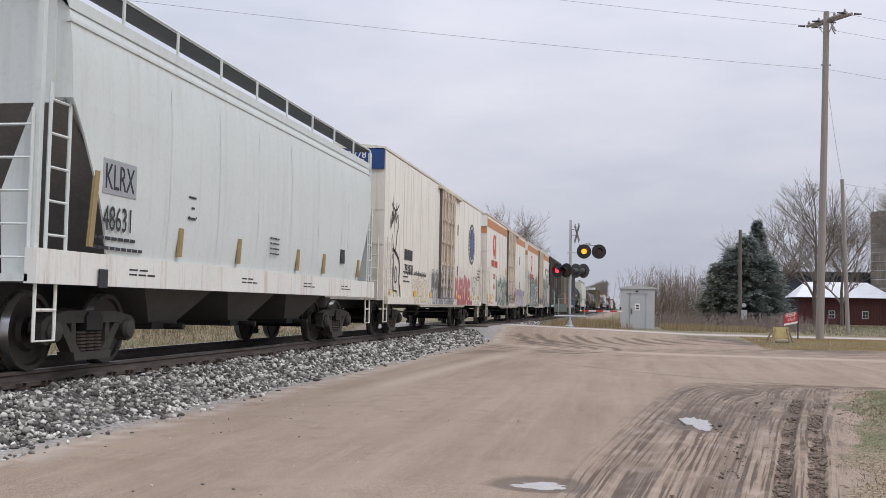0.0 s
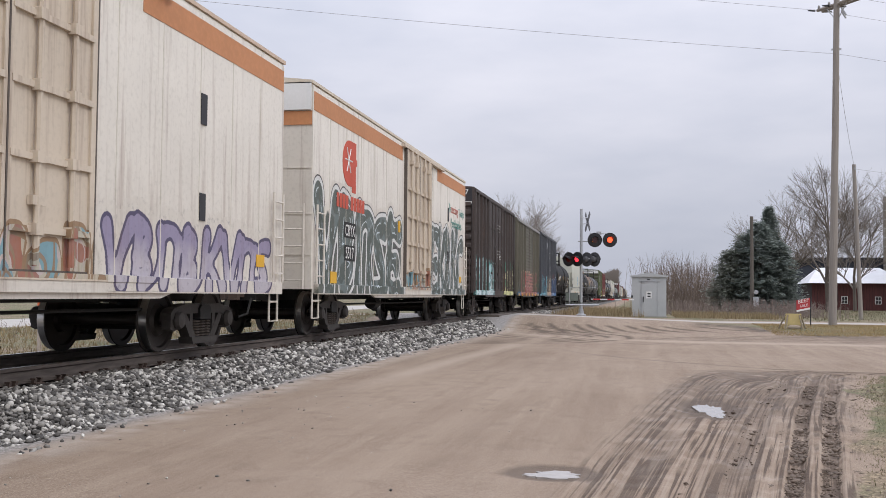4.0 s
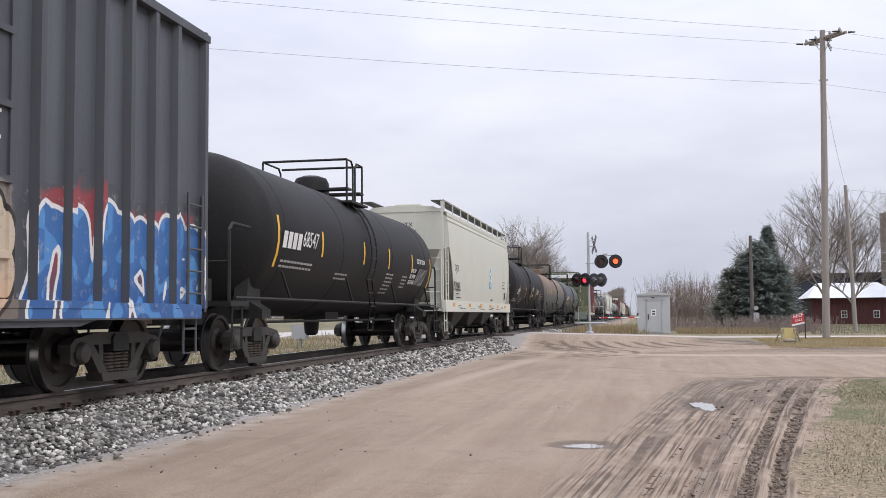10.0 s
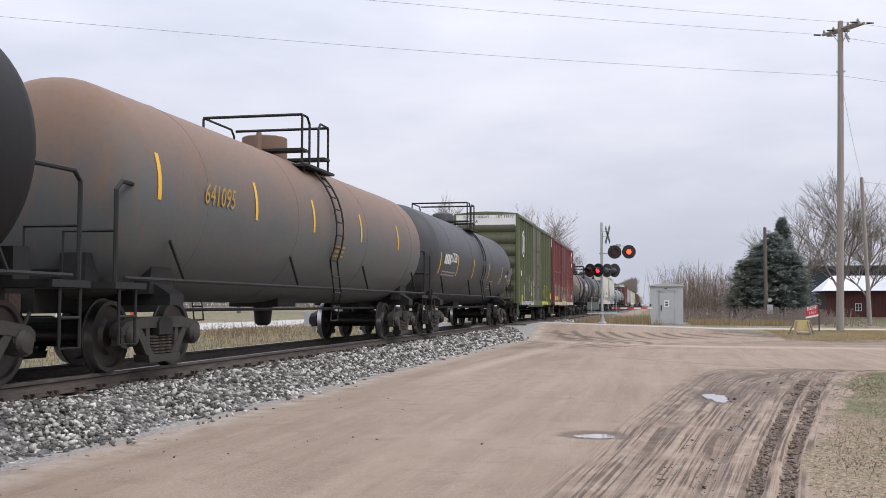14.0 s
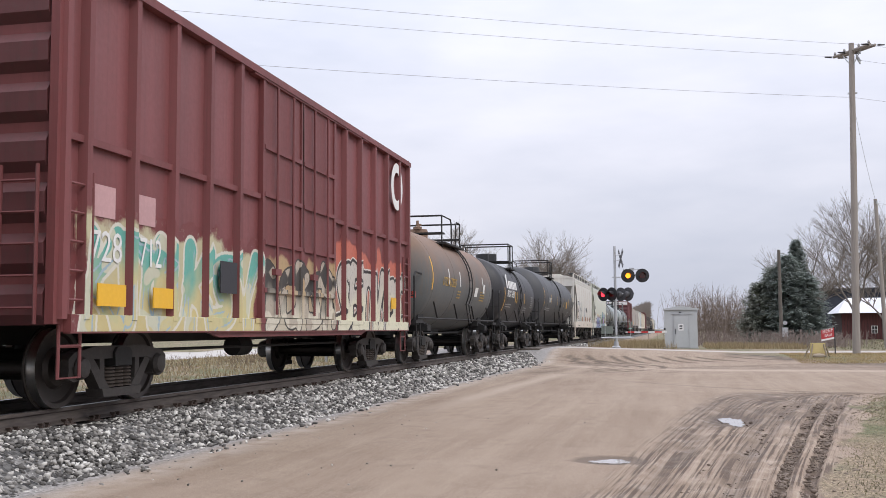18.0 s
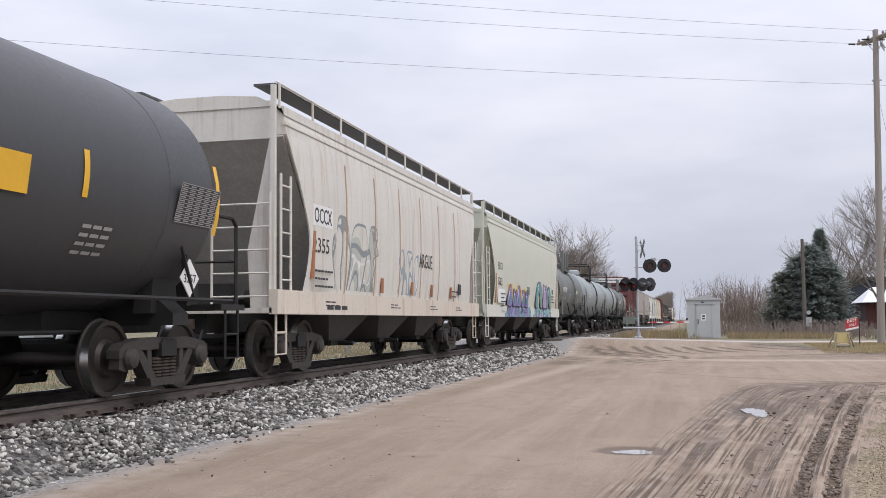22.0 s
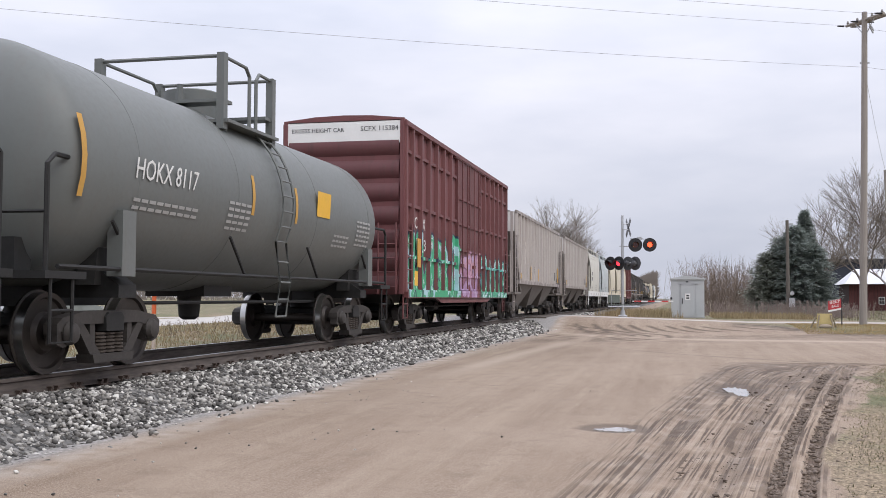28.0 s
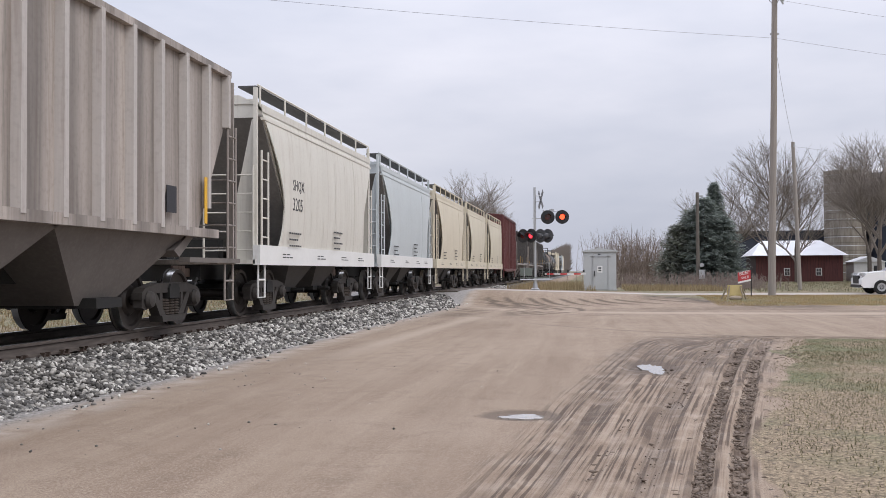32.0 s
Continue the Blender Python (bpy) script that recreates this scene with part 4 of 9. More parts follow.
            part("door_handle", Mesh().box(b + 0.06, b + 0.13, a + (c - a) * 0.3 - 0.1, a + (c - a) * 0.3 + 0.14, 1.75, 1.85), trim or dm, dr)
        for y in (a + 0.03, c - 0.03):
            part("door_post", Mesh().box(b, b + 0.085, y - 0.05, y + 0.05, 1.0, H - 0.2), dm, dr)
            relief.append((y - 0.05, y + 0.05, 1.0, H - 0.2, b + 0.085))
    # added dark strips outline the doors where their gaps would show
    if ends == "smooth":
        for y in (d0 - 0.035, (d0 + d1) / 2, d1 + 0.035):
            part("door_outline", Mesh().box(b, b + 0.088, y - 0.013, y + 0.013, 1.06, H - 0.27), DOOR_LINE, car)
        for z in (1.065, H - 0.275):
            part("door_outline", Mesh().box(b, b + 0.075, d0 - 0.02, d1 + 0.02, z - 0.018, z + 0.018), DOOR_LINE, car)
    part("door_track", Mesh().box(b, b + 0.1, d0 - 0.4, min(L - 0.3, d1 + (d1 - d0) * 0.6), H - 0.3, H - 0.22), dm, car)
    part("lower_door_track", Mesh().box(b, b + 0.1, d0 - 0.3, min(L - 0.3, d1 + (d1 - d0) * 0.5), 0.98, 1.06), dm, car)
    relief.append((d0 - 0.3, min(L - 0.3, d1 + (d1 - d0) * 0.5), 0.98, 1.06, b + 0.1))
    if cap:
        part("end_cap_panel", Mesh().box(-b + 0.03, b - 0.03, 0.0, 0.05, H - 0.68, H - 0.14), cap, car)
    lm = trim or mat
    ladder(car, b + 0.07, 0.2, 0.65, 1.05, 2.6, 5, lm)
    ladder(car, b + 0.07, L - 0.65, L - 0.2, 1.05, 2.6, 5, lm)
    ladder(car, (b - 0.55, b - 0.12), -0.08, 0, 0.95, 2.6, 5, lm, "x")
    steps_iron(car, 0.2, lm), steps_iron(car, L - 0.6, lm)
    part("centre_sill", Mesh().box(-0.3, 0.3, 0.1, L - 0.1, 0.72, 0.96), UNDER, car)
    part("brake_cylinder", Mesh().lathe([(0, 0.16), (0.5, 0.16)], (0.5, L * 0.45, 0.62), "y", 12).tube([(0.75, 2.6, 0.62), (0.75, L - 2.6, 0.62)], 0.025), UNDER, car)
    part("brake_wheel", Mesh().lathe([(0, 0.28), (0.03, 0.28)], (-0.6, L + 0.05, 2.4), "y", 16), lm, car)
    truck(car, truck_in), truck(car, L - truck_in)
    couplers(car, L)
    return car


def hopper(label, L, H, mat, sill_mat, inner, bays=3, cut=((0.55, 3.1), (0.8, 2.75), (1.3, 1.9), (1.55, 1.34)), seam=None, truck_in=1.9, name="covered_hopper", slope_mat=None):
    """A curved-side covered hopper car."""
    car = car_base(name, label)
    z1 = H - 0.3

    flank = ((z1, 1.25), (z1 - 0.04, 1.36), (z1 - 0.16, 1.43), (z1 - 0.6, 1.49), (z1 - 1.2, 1.525), (2.2, 1.525), (1.7, 1.50), (1.34, 1.46))

    def half(z):
        return float(np.interp(z, [p[0] for p in flank[::-1]], [p[1] for p in flank[::-1]]))

    def ring(y, zb):
        pts = [(half(z), y, z) for z in [z1, z1 - 0.04, z1 - 0.16] + [z1 - 0.16 + (zb - z1 + 0.16) * k / 8 for k in range(1, 9)]]
        return pts + [(-x, y, z) for x, y, z in pts[::-1]]

    # the end slopes run in under the car; the side sheets reach past them to a curved edge
    e, top, deep = cut[0][0], cut[0][1], 2.5
    slopes = [(e, top), (deep, 1.34)]
    rings = [ring(y, z) for y, z in slopes] + [ring(L - y, z) for y, z in slopes[::-1]]
    part("body", Mesh().loft(rings), mat, car)
    rows = np.linspace(1.34, top, 25)
    rim = np.interp(rows, [z for y, z in cut[::-1]], [y for y, z in cut[::-1]])
    for _ in range(3):
        rim[1:-1] = (rim[:-2] + rim[1:-1] * 2 + rim[2:]) / 4
    for ye, s in ((0, 1), (L, -1)):
        for side in (1, -1):
            sheet = []
            for z, y in zip(rows, rim):
                x = half(z)
                sheet.append([((x + 0.004) * side, ye + y * s, z), ((x + 0.004) * side, ye + (deep + 0.1) * s, z), ((x - 0.02) * side, ye + (deep + 0.1) * s, z), ((x - 0.02) * side, ye + y * s, z)][::s * side])
            part("side_sheet", Mesh().loft(sheet), mat, car)
    roof = Mesh().prism([(-1.36, z1 - 0.05), (1.36, z1 - 0.05), (1.0, z1 + 0.12), (0.4, z1 + 0.17), (-0.4, z1 + 0.17), (-1.0, z1 + 0.12)], e - 0.05, L - e + 0.05, "y")
    part("roof", roof, mat, car)
    for s in (1, -1):
        part("top_chord", Mesh().prism([(1.26 * s, z1 - 0.02), (1.45 * s, z1 - 0.06), (1.45 * s, z1 - 0.2), (1.38 * s, z1 - 0.02)][::s], e - 0.03, L - e + 0.03, "y"), mat, car)
        part("roof_flange", Mesh().prism([(1.40 * s, z1 - 0.30), (1.475 * s, z1 - 0.31), (1.475 * s, z1 - 0.35), (1.42 * s, z1 - 0.36)][::s], e - 0.02, L - e + 0.02, "y"), mat, car)
        part("side_sill", Mesh().box(min(1.36 * s, 1.5 * s), max(1.36 * s, 1.5 * s), 0, L, 1.0, 1.38), sill_mat, car)
        # running board, lifted above the roof's edge, with its posts
        part("running_board", Mesh().box(min(0.98 * s, 1.34 * s), max(0.98 * s, 1.34 * s), 0.25, L - 0.25, H - 0.035, H), GRATE, car)
        rail = Mesh()
        k = int(L / 1.5)
        for i in range(k + 1):
            y = 0.3 + (L - 0.6) * i / k
            rail.tube([(1.40 * s, y, z1 - 0.1), (1.40 * s, y, H + 0.0)], 0.022, 5)
        rail.tube([(1.37 * s, 0.25, H + 0.01), (1.37 * s, L - 0.25, H + 0.01)], 0.022, 5)
        part("running_board_rail", rail, mat, car)
    for k in range(1, 7):
        y = 1.4 + (L - 2.8) * k / 7
        part("weld_seam", Mesh().add([(x + 0.003, yy, z) for x, z in ((1.49, z1 - 0.6), (1.525, z1 - 1.2), (1.525, 2.2), (1.50, 1.7), (1.46, 1.36)) for yy in (y - (0.035 if seam else 0.012), y + (0.035 if seam else 0.012))], [(2 * i, 2 * i + 1, 2 * i + 3, 2 * i + 2) for i in range(4)]), seam or mat, car)
    part("hatch", Mesh().box(-0.42, 0.42, e + 0.6, L - e - 0.6, z1 + 0.15, z1 + 0.28), mat, car)
    # hopper bays hang below, near-black slopes with the underside shade in their colour
    y0, y1 = 2.9, L - 2.9
    w = (y1 - y0) / bays
    for k in range(bays):
        a = y0 + k * w
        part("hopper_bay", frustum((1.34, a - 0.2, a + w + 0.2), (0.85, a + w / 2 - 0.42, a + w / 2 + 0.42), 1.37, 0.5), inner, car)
        part("outlet_gate", Mesh().box(-0.86, 0.9, a + w / 2 - 0.42, a + w / 2 + 0.42, 0.42, 0.52).tube([(0.9, a + w / 2, 0.46), (1.2, a + w / 2, 0.46)], 0.05), UNDER, car)
    for ye, s in ((0, 1), (L, -1)):
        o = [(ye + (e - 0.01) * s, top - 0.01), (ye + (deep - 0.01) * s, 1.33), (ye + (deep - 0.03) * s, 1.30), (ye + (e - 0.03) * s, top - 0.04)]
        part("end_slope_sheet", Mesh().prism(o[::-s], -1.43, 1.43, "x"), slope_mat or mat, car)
        part("end_platform", Mesh().box(-1.4, 1.4, min(ye, ye + 0.9 * s), max(ye, ye + 0.9 * s), 1.02, 1.1), mat, car)
        for x in (1.36, -1.36):
            part("end_post", Mesh().box(x - 0.035, x + 0.035, min(ye + 0.12 * s, ye + 0.2 * s), max(ye + 0.12 * s, ye + 0.2 * s), 1.05, H - 0.05), mat, car)
            q = [(x, top - 0.1), (x * 0.93, top - 0.1), (x * 0.66, 2.0), (x * 0.7, 1.1), (x, 1.1)]
            part("end_gusset", Mesh().prism(q if x > 0 else q[::-1], min(ye + 0.22 * s, ye + 0.25 * s), max(ye + 0.22 * s, ye + 0.25 * s), "y"), mat, car)
        part("end_sheet", Mesh().box(-1.3, 1.3, min(ye + e * s, ye + (e - 0.03) * s), max(ye + e * s, ye + (e - 0.03) * s), top - 0.06, z1 + 0.05), mat, car)
        ladder(car, (0.35, 1.33), ye + 0.1 * s, 0, 1.1, 2.9, 5, mat, "x")
        ladder(car, 1.46, min(ye + 0.22 * s, ye + 0.62 * s), max(ye + 0.22 * s, ye + 0.62 * s), 1.35, 3.2, 5, mat)
        part("brake_gear", Mesh().box(-0.35, 0.5, min(ye + 0.45 * s, ye + 0.75 * s), max(ye + 0.45 * s, ye + 0.75 * s), 1.12, 1.5).lathe([(0, 0.1), (0.4, 0.1)], (0.7, ye + 0.6 * s, 1.3), "x", 10), UNDER, car)
    bars(car, [(L * u, 1.15 + 0.06 * j, 0.75 - 0.2 * j) for u in (0.14, 0.4, 0.62, 0.8) for j in (0, 1)], LETTER_K, 1.5, 0.022, step=0.2)
    steps_iron(car, 0.12, sill_mat), steps_iron(car, L - 0.52, sill_mat)
    part("centre_sill", Mesh().box(-0.28, 0.28, 0.1, L - 0.1, 0.72, 1.02), UNDER, car)
    truck(car, truck_in), truck(car, L - truck_in)
    couplers(car, L)
    return car


CHALKY = plain("chalky_end_paint", (0.60, 0.58, 0.56), 0.7, 0, 0.35)


def ribbed_hopper(label, L, H, mat, inner, post_mat, posts=17, bays=3, truck_in=2.0):
    car = car_base("covered_hopper", label)
    z0, z1, b = 1.55, H - 0.35, 1.44
    e = 0.5
    o = [(e, z1), (L - e, z1), (L - e, 3.5), (L - e - 1.25, z0), (e + 1.25, z0), (e, 3.5)]
    part("body", Mesh().prism(o[::-1], -b, b, "x"), mat, car)
    part("roof", Mesh().prism([(-b, z1 - 0.01), (b, z1 - 0.01), (0.6, z1 + 0.2), (-0.6, z1 + 0.2)], e, L - e, "y"), mat, car)
    part("running_board", Mesh().box(-0.5, 0.5, 0.3, L - 0.3, H - 0.08, H - 0.03), GRATE, car)
    for s in (1, -1):
        for k in range(posts):
            y = e + 0.1 + (L - 2 * e - 0.2) * k / (posts - 1)
            d = min(y, L - y)
            zb = z0 - 0.03 if d > e + 1.3 else 3.5 - (d - e) / 1.25 * 1.95
            w = 0.055
            q = [(b * s, y - w - 0.03), (b * s, y + w + 0.03), ((b + 0.11) * s, y + w), ((b + 0.11) * s, y - w)]
            part("side_post", Mesh().prism(q[::s], zb, z1 - 0.02, "z"), post_mat, car)
        part("top_chord", Mesh().box(min(b * s, (b + 0.1) * s), max(b * s, (b + 0.1) * s), e - 0.02, L - e + 0.02, z1 - 0.05, z1 + 0.06), mat, car)
        part("side_sill", Mesh().box(min((b - 0.05) * s, (b + 0.1) * s), max((b - 0.05) * s, (b + 0.1) * s), e + 0.6, L - e - 0.6, z0 - 0.12, z0 + 0.02), mat, car)
    y0, y1 = 2.2, L - 2.2
    w = (y1 - y0) / bays
    for k in range(bays):
        a = y0 + k * w
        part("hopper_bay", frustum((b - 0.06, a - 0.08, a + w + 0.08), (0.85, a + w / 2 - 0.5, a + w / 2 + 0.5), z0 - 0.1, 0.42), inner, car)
        part("outlet_gate", Mesh().box(-0.9, 1.1, a + w / 2 - 0.38, a + w / 2 + 0.38, 0.38, 0.52), UNDER, car)
    for ye, s in ((0, 1), (L, -1)):
        # a darker sheet over each end slope puts its downward shade into colour
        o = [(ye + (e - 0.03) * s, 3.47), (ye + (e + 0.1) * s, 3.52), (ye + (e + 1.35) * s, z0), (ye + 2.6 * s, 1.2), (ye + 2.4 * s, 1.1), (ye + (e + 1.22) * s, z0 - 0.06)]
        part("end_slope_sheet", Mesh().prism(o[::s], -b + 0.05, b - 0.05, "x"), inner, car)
        part("end_platform", Mesh().box(-b, b, min(ye, ye + 0.9 * s), max(ye, ye + 0.9 * s), 1.0, 1.08), mat, car)
        for x in (1.38, -1.38):
            part("end_post", Mesh().box(x - 0.05, x + 0.05, min(ye + 0.05 * s, ye + 0.11 * s), max(ye + 0.05 * s, ye + 0.11 * s), 1.0, H - 0.4), mat, car)
        part("end_cap_panel", Mesh().box(-b + 0.02, b - 0.02, min(ye + (e - 0.02) * s, ye + e * s), max(ye + (e - 0.02) * s, ye + e * s), 3.5, z1), CHALKY, car, "chalky white end panel")
        part("side_shelf", Mesh().box(b - 0.1, b + 0.08, min(ye, ye + 2.3 * s), max(ye, ye + 1.6 * s), 1.02, 1.1), inner, car)
        ladder(car, (0.1, 1.33), ye + 0.02 * s, 0, 1.1, 2.7, 4, mat, "x")
        ladder(car, b + 0.07, min(ye + 0.2 * s, ye + 0.6 * s), max(ye + 0.2 * s, ye + 0.6 * s), 1.1, 3.4, 6, mat)
        part("brake_gear", Mesh().box(-0.35, 0.5, min(ye + 0.5 * s, ye + 0.8 * s), max(ye + 0.5 * s, ye + 0.8 * s), 1.1, 1.5), UNDER, car)
    steps_iron(car, 0.1, mat), steps_iron(car, L - 0.5, mat)
    part("centre_sill", Mesh().box(-0.28, 0.28, 0.1, L - 0.1, 0.72, 1.0), UNDER, car)
    truck(car, truck_in), truck(car, L - truck_in)
    couplers(car, L)
    return car


def tank(label, L, R, zc, mat, frame_mat, dome="round", dome_y=6.0, rails=(3.0, 6.0, 8.0), lad_y=7.5, cyl=1.4, rail_h=0.7, bands=(), truck_in=1.75, box_posts=False, name="tank_car"):
    car = car_base(name, label)
    hd = 0.6
    e0, e1 = cyl - hd, L - 1.0 + 0.25
    prof = [(e0, 0.02)]
    for k in range(1, 9):
        a = math.pi / 2 * k / 8
        prof.append((e0 + hd * (1 - math.cos(a)), R * math.sin(a)))
    prof += [(e0 + hd + (e1 - e0 - 2 * hd) * k / 8, R) for k in range(1, 8)]
    prof += [(e0 + e1 - y, r) for y, r in prof[8::-1]]
    part("shell", Mesh().lathe(prof, (0, 0, zc), "y", 64), mat, car)
    for u in (0.14, 0.36, 0.62, 0.86) + tuple(bands):
        y = L * u
        part("weld_band", Mesh().lathe([(y - 0.02, R), (y - 0.015, R + 0.006), (y + 0.015, R + 0.006), (y + 0.02, R)], (0, 0, zc), "y", 64), mat, car)
    yc = dome_y
    zt = zc + R
    if dome == "round":
        part("dome", Mesh().lathe([(-0.2, 0.42), (0.22, 0.42), (0.34, 0.36), (0.4, 0.2), (0.42, 0.02)], (0, yc, zt), "z", 20), mat, car)
    elif dome == "flat":
        part("dome", Mesh().lathe([(-0.2, 0.45), (0.36, 0.45), (0.38, 0.42), (0.38, 0.02)], (0, yc, zt), "z", 20), mat, car)
        part("vent_pipe", Mesh().tube([(0.2, yc - 0.8, zt - 0.1), (0.2, yc - 0.8, zt + 0.35)], 0.05), mat, car)
        part("vent_pipe", Mesh().tube([(0.1, yc - 0.6, zt - 0.05), (0.1, yc - 0.6, zt + 0.25)], 0.07), mat, car)
        part("valve", Mesh().lathe([(0, 0.07), (0.16, 0.07), (0.18, 0.13), (0.24, 0.13), (0.26, 0.05), (0.42, 0.035)], (-0.2, yc + 0.62, zt - 0.02), "z", 10), mat, car)
    else:
        part("dome", Mesh().lathe([(-0.2, 0.3), (0.2, 0.3), (0.26, 0.28), (0.28, 0.02)], (0, yc, zt), "z", 18), mat, car)
        part("vent_pipe", Mesh().lathe([(0, 0.09), (0.2, 0.09), (0.22, 0.14), (0.3, 0.14), (0.32, 0.05), (0.5, 0.04)], (0.15, yc - 0.7, zt - 0.03), "z", 10), mat, car)
        part("valve", Mesh().lathe([(0, 0.11), (0.3, 0.11), (0.32, 0.02)], (-0.1, yc + 0.5, zt - 0.03), "z", 10), mat, car)
        part("valve", Mesh().lathe([(0, 0.05), (0.35, 0.05), (0.36, 0.09), (0.42, 0.09)], (0.1, yc - 0.35, zt - 0.02), "z", 8), mat, car)
    px = 0.95
    zp = zc + math.sqrt(max(R * R - px * px, 0.05)) + 0.1
    a, b, c = rails
    zr = zt + rail_h
    for y in (a + 0.13, c - 0.13):
        part("platform", Mesh().box(-px - 0.1, px + 0.1, y - 0.17, y + 0.17, zt, zt + 0.05), frame_mat, car)
    for s in (1, -1):
        part("walkway", Mesh().box(px * s - 0.2, px * s + 0.2, a - 0.05, c + 0.05, zp - 0.05, zp), frame_mat, car)
        for y in (a + 0.2, c - 0.2):
            part("walkway_bracket", Mesh().box(px * s - 0.05, px * s + 0.05, y - 0.05, y + 0.05, zp - 0.5, zp), frame_mat, car)
        x = (px + 0.07) * s
        hr = Mesh()
        end = b if s > 0 else c - 0.1
        slim = 0.03 if box_posts else 0.024
        hr.tube([(x, a, zp), (x, a, zr - 0.02), (x, a + 0.05, zr), (x, end - 0.14, zr), (x, end, zr - 0.12), (x, end, zp)], slim)
        if s > 0:
            hr.tube([(x, c - 0.62, zp), (x, c - 0.62, zr - 0.12), (x, c - 0.5, zr), (x, c - 0.02, zr), (x, c, zr - 0.02), (x, c, zp)], slim)
        else:
            hr.tube([(x, a, (zp + zr) / 2 + 0.05), (x, end, (zp + zr) / 2 + 0.05)], 0.018)
        if box_posts:
            hr.box(x - 0.06, x + 0.06, a - 0.07, a + 0.07, zp - 0.15, zr + 0.04)
            hr.box(x - 0.06, x + 0.06, c - 0.07, c + 0.07, zp - 0.15, zr + 0.03)
        part("handrail", hr, frame_mat, car)
    for y in (a, c):
        part("end_handrail", Mesh().tube([(-px - 0.07, y, zr), (px + 0.07, y, zr)], 0.03), frame_mat, car)
    # side ladder follows the shell down to the sill
    for s in (1, -1):
        lad = Mesh()
        pts = []
        for k in range(9):
            a = radians(52 - k * 9.5)
            pts.append((math.cos(a) * (R + 0.09) * s, zc + math.sin(a) * (R + 0.09)))
        pts.append(((R + 0.04) * s, 1.1))
        pts.append(((R - 0.03) * s, 0.55))
        y0, y1 = lad_y - 0.22, lad_y + 0.22
        for y in (y0, y1):
            lad.tube([(x, y, z) for x, z in pts], 0.02, 5)
        for k in range(len(pts)):
            x, z = pts[k]
            lad.tube([(x, y0, z), (x, y1, z)], 0.016, 5)
            if k > 7 and k < len(pts) - 1:
                x2, z2 = pts[k + 1]
                lad.tube([((x + x2) / 2, y0, (z + z2) / 2), ((x + x2) / 2, y1, (z + z2) / 2)], 0.016, 5)
        part("ladder", lad, frame_mat, car)
        part("side_pipe", Mesh().tube([(1.32 * s, 0.3, 1.18), (1.36 * s, 1.2, 1.18), (1.36 * s, L - 1.2, 1.18), (1.32 * s, L - 0.3, 1.18)], 0.03), UNDER, car)
        for k in range(4):
            y = e0 + 1.2 + (e1 - e0 - 2.4) * k / 3
            part("pipe_stay", Mesh().tube([(1.36 * s, y + 0.45, 1.18), (R * 0.93 * s, y, zc - R * 0.45)], 0.025, 5), UNDER, car)
    for ye, s in ((0, 1), (L, -1)):
        part("stub_sill", Mesh().box(-0.3, 0.3, min(ye, ye + 3.2 * s), max(ye, ye + 3.2 * s), 0.75, 1.08), UNDER, car)
        part("end_deck", Mesh().box(-1.38, 1.38, min(ye, ye + 0.75 * s), max(ye, ye + 0.75 * s), 1.05, 1.13), UNDER, car)
        sad = [(ye + (truck_in - 0.35) * s, 1.0), (ye + (truck_in + 0.35) * s, 1.0), (ye + (truck_in + 0.25) * s, zc - R * 0.55), (ye + (truck_in - 0.25) * s, zc - R * 0.55)]
        for x in (0.95, -0.95):
            part("saddle", Mesh().prism(sad[::s], x - 0.12, x + 0.12, "x"), UNDER, car)
        part("bolster", Mesh().prism([(-1.3, 0.85), (1.3, 0.85), (1.3, 1.0), (0.8, zc - R * 0.72), (-0.8, zc - R * 0.72), (-1.3, 1.0)], min(ye + (truck_in - 0.2) * s, ye + (truck_in + 0.2) * s), max(ye + (truck_in - 0.2) * s, ye + (truck_in + 0.2) * s), "y"), UNDER, car)
        if box_posts:
            for x in (1.3, -1.3):
                part("saddle_post", Mesh().box(x - 0.1, x + 0.1, min(ye + (truck_in - 0.3) * s, ye + truck_in * s), max(ye + (truck_in - 0.3) * s, ye + truck_in * s), 1.1, zc - 0.5), mat, car)
        for x in (1.3, -1.3):
            er = Mesh().tube([(x, ye + 0.12 * s, 1.1), (x, ye + 0.12 * s, 2.25), (x, ye + 0.25 * s, 2.36), (x * 0.96, ye + 1.1 * s, 2.36)], 0.028)
            if x > 0:
                er.tube([(1.3, ye + 0.12 * s, 1.75), (0.6, ye + 0.12 * s, 1.75), (0.6, ye + 0.12 * s, 1.1)], 0.022)
            part("end_rail", er, UNDER, car)
        part("brake_gear", Mesh().box(0.45, 0.8, min(ye + 0.3 * s, ye + 0.6 * s), max(ye + 0.3 * s, ye + 0.6 * s), 1.13, 1.5).lathe([(0, 0.11), (0.5, 0.11)], (0.0, ye + 0.5 * s, 1.3), "x", 10), UNDER, car)
    part("outlet_valve", Mesh().lathe([(-0.45, 0.1), (-0.4, 0.16), (0, 0.2)], (0, yc, zc - R), "z", 12).box(-0.5, 0.5, yc - 0.5, yc + 0.5, zc - R - 0.08, zc - R + 0.1), UNDER, car)
    rig = Mesh().tube([(0.6, 2.6, 0.78), (0.6, L - 2.6, 0.78)], 0.03)
    part("brake_rod", rig, UNDER, car)
    steps_iron(car, 0.15, UNDER, 1.34), steps_iron(car, L - 0.55, UNDER, 1.34)
    truck(car, truck_in), truck(car, L - truck_in)
    couplers(car, L)
    return car


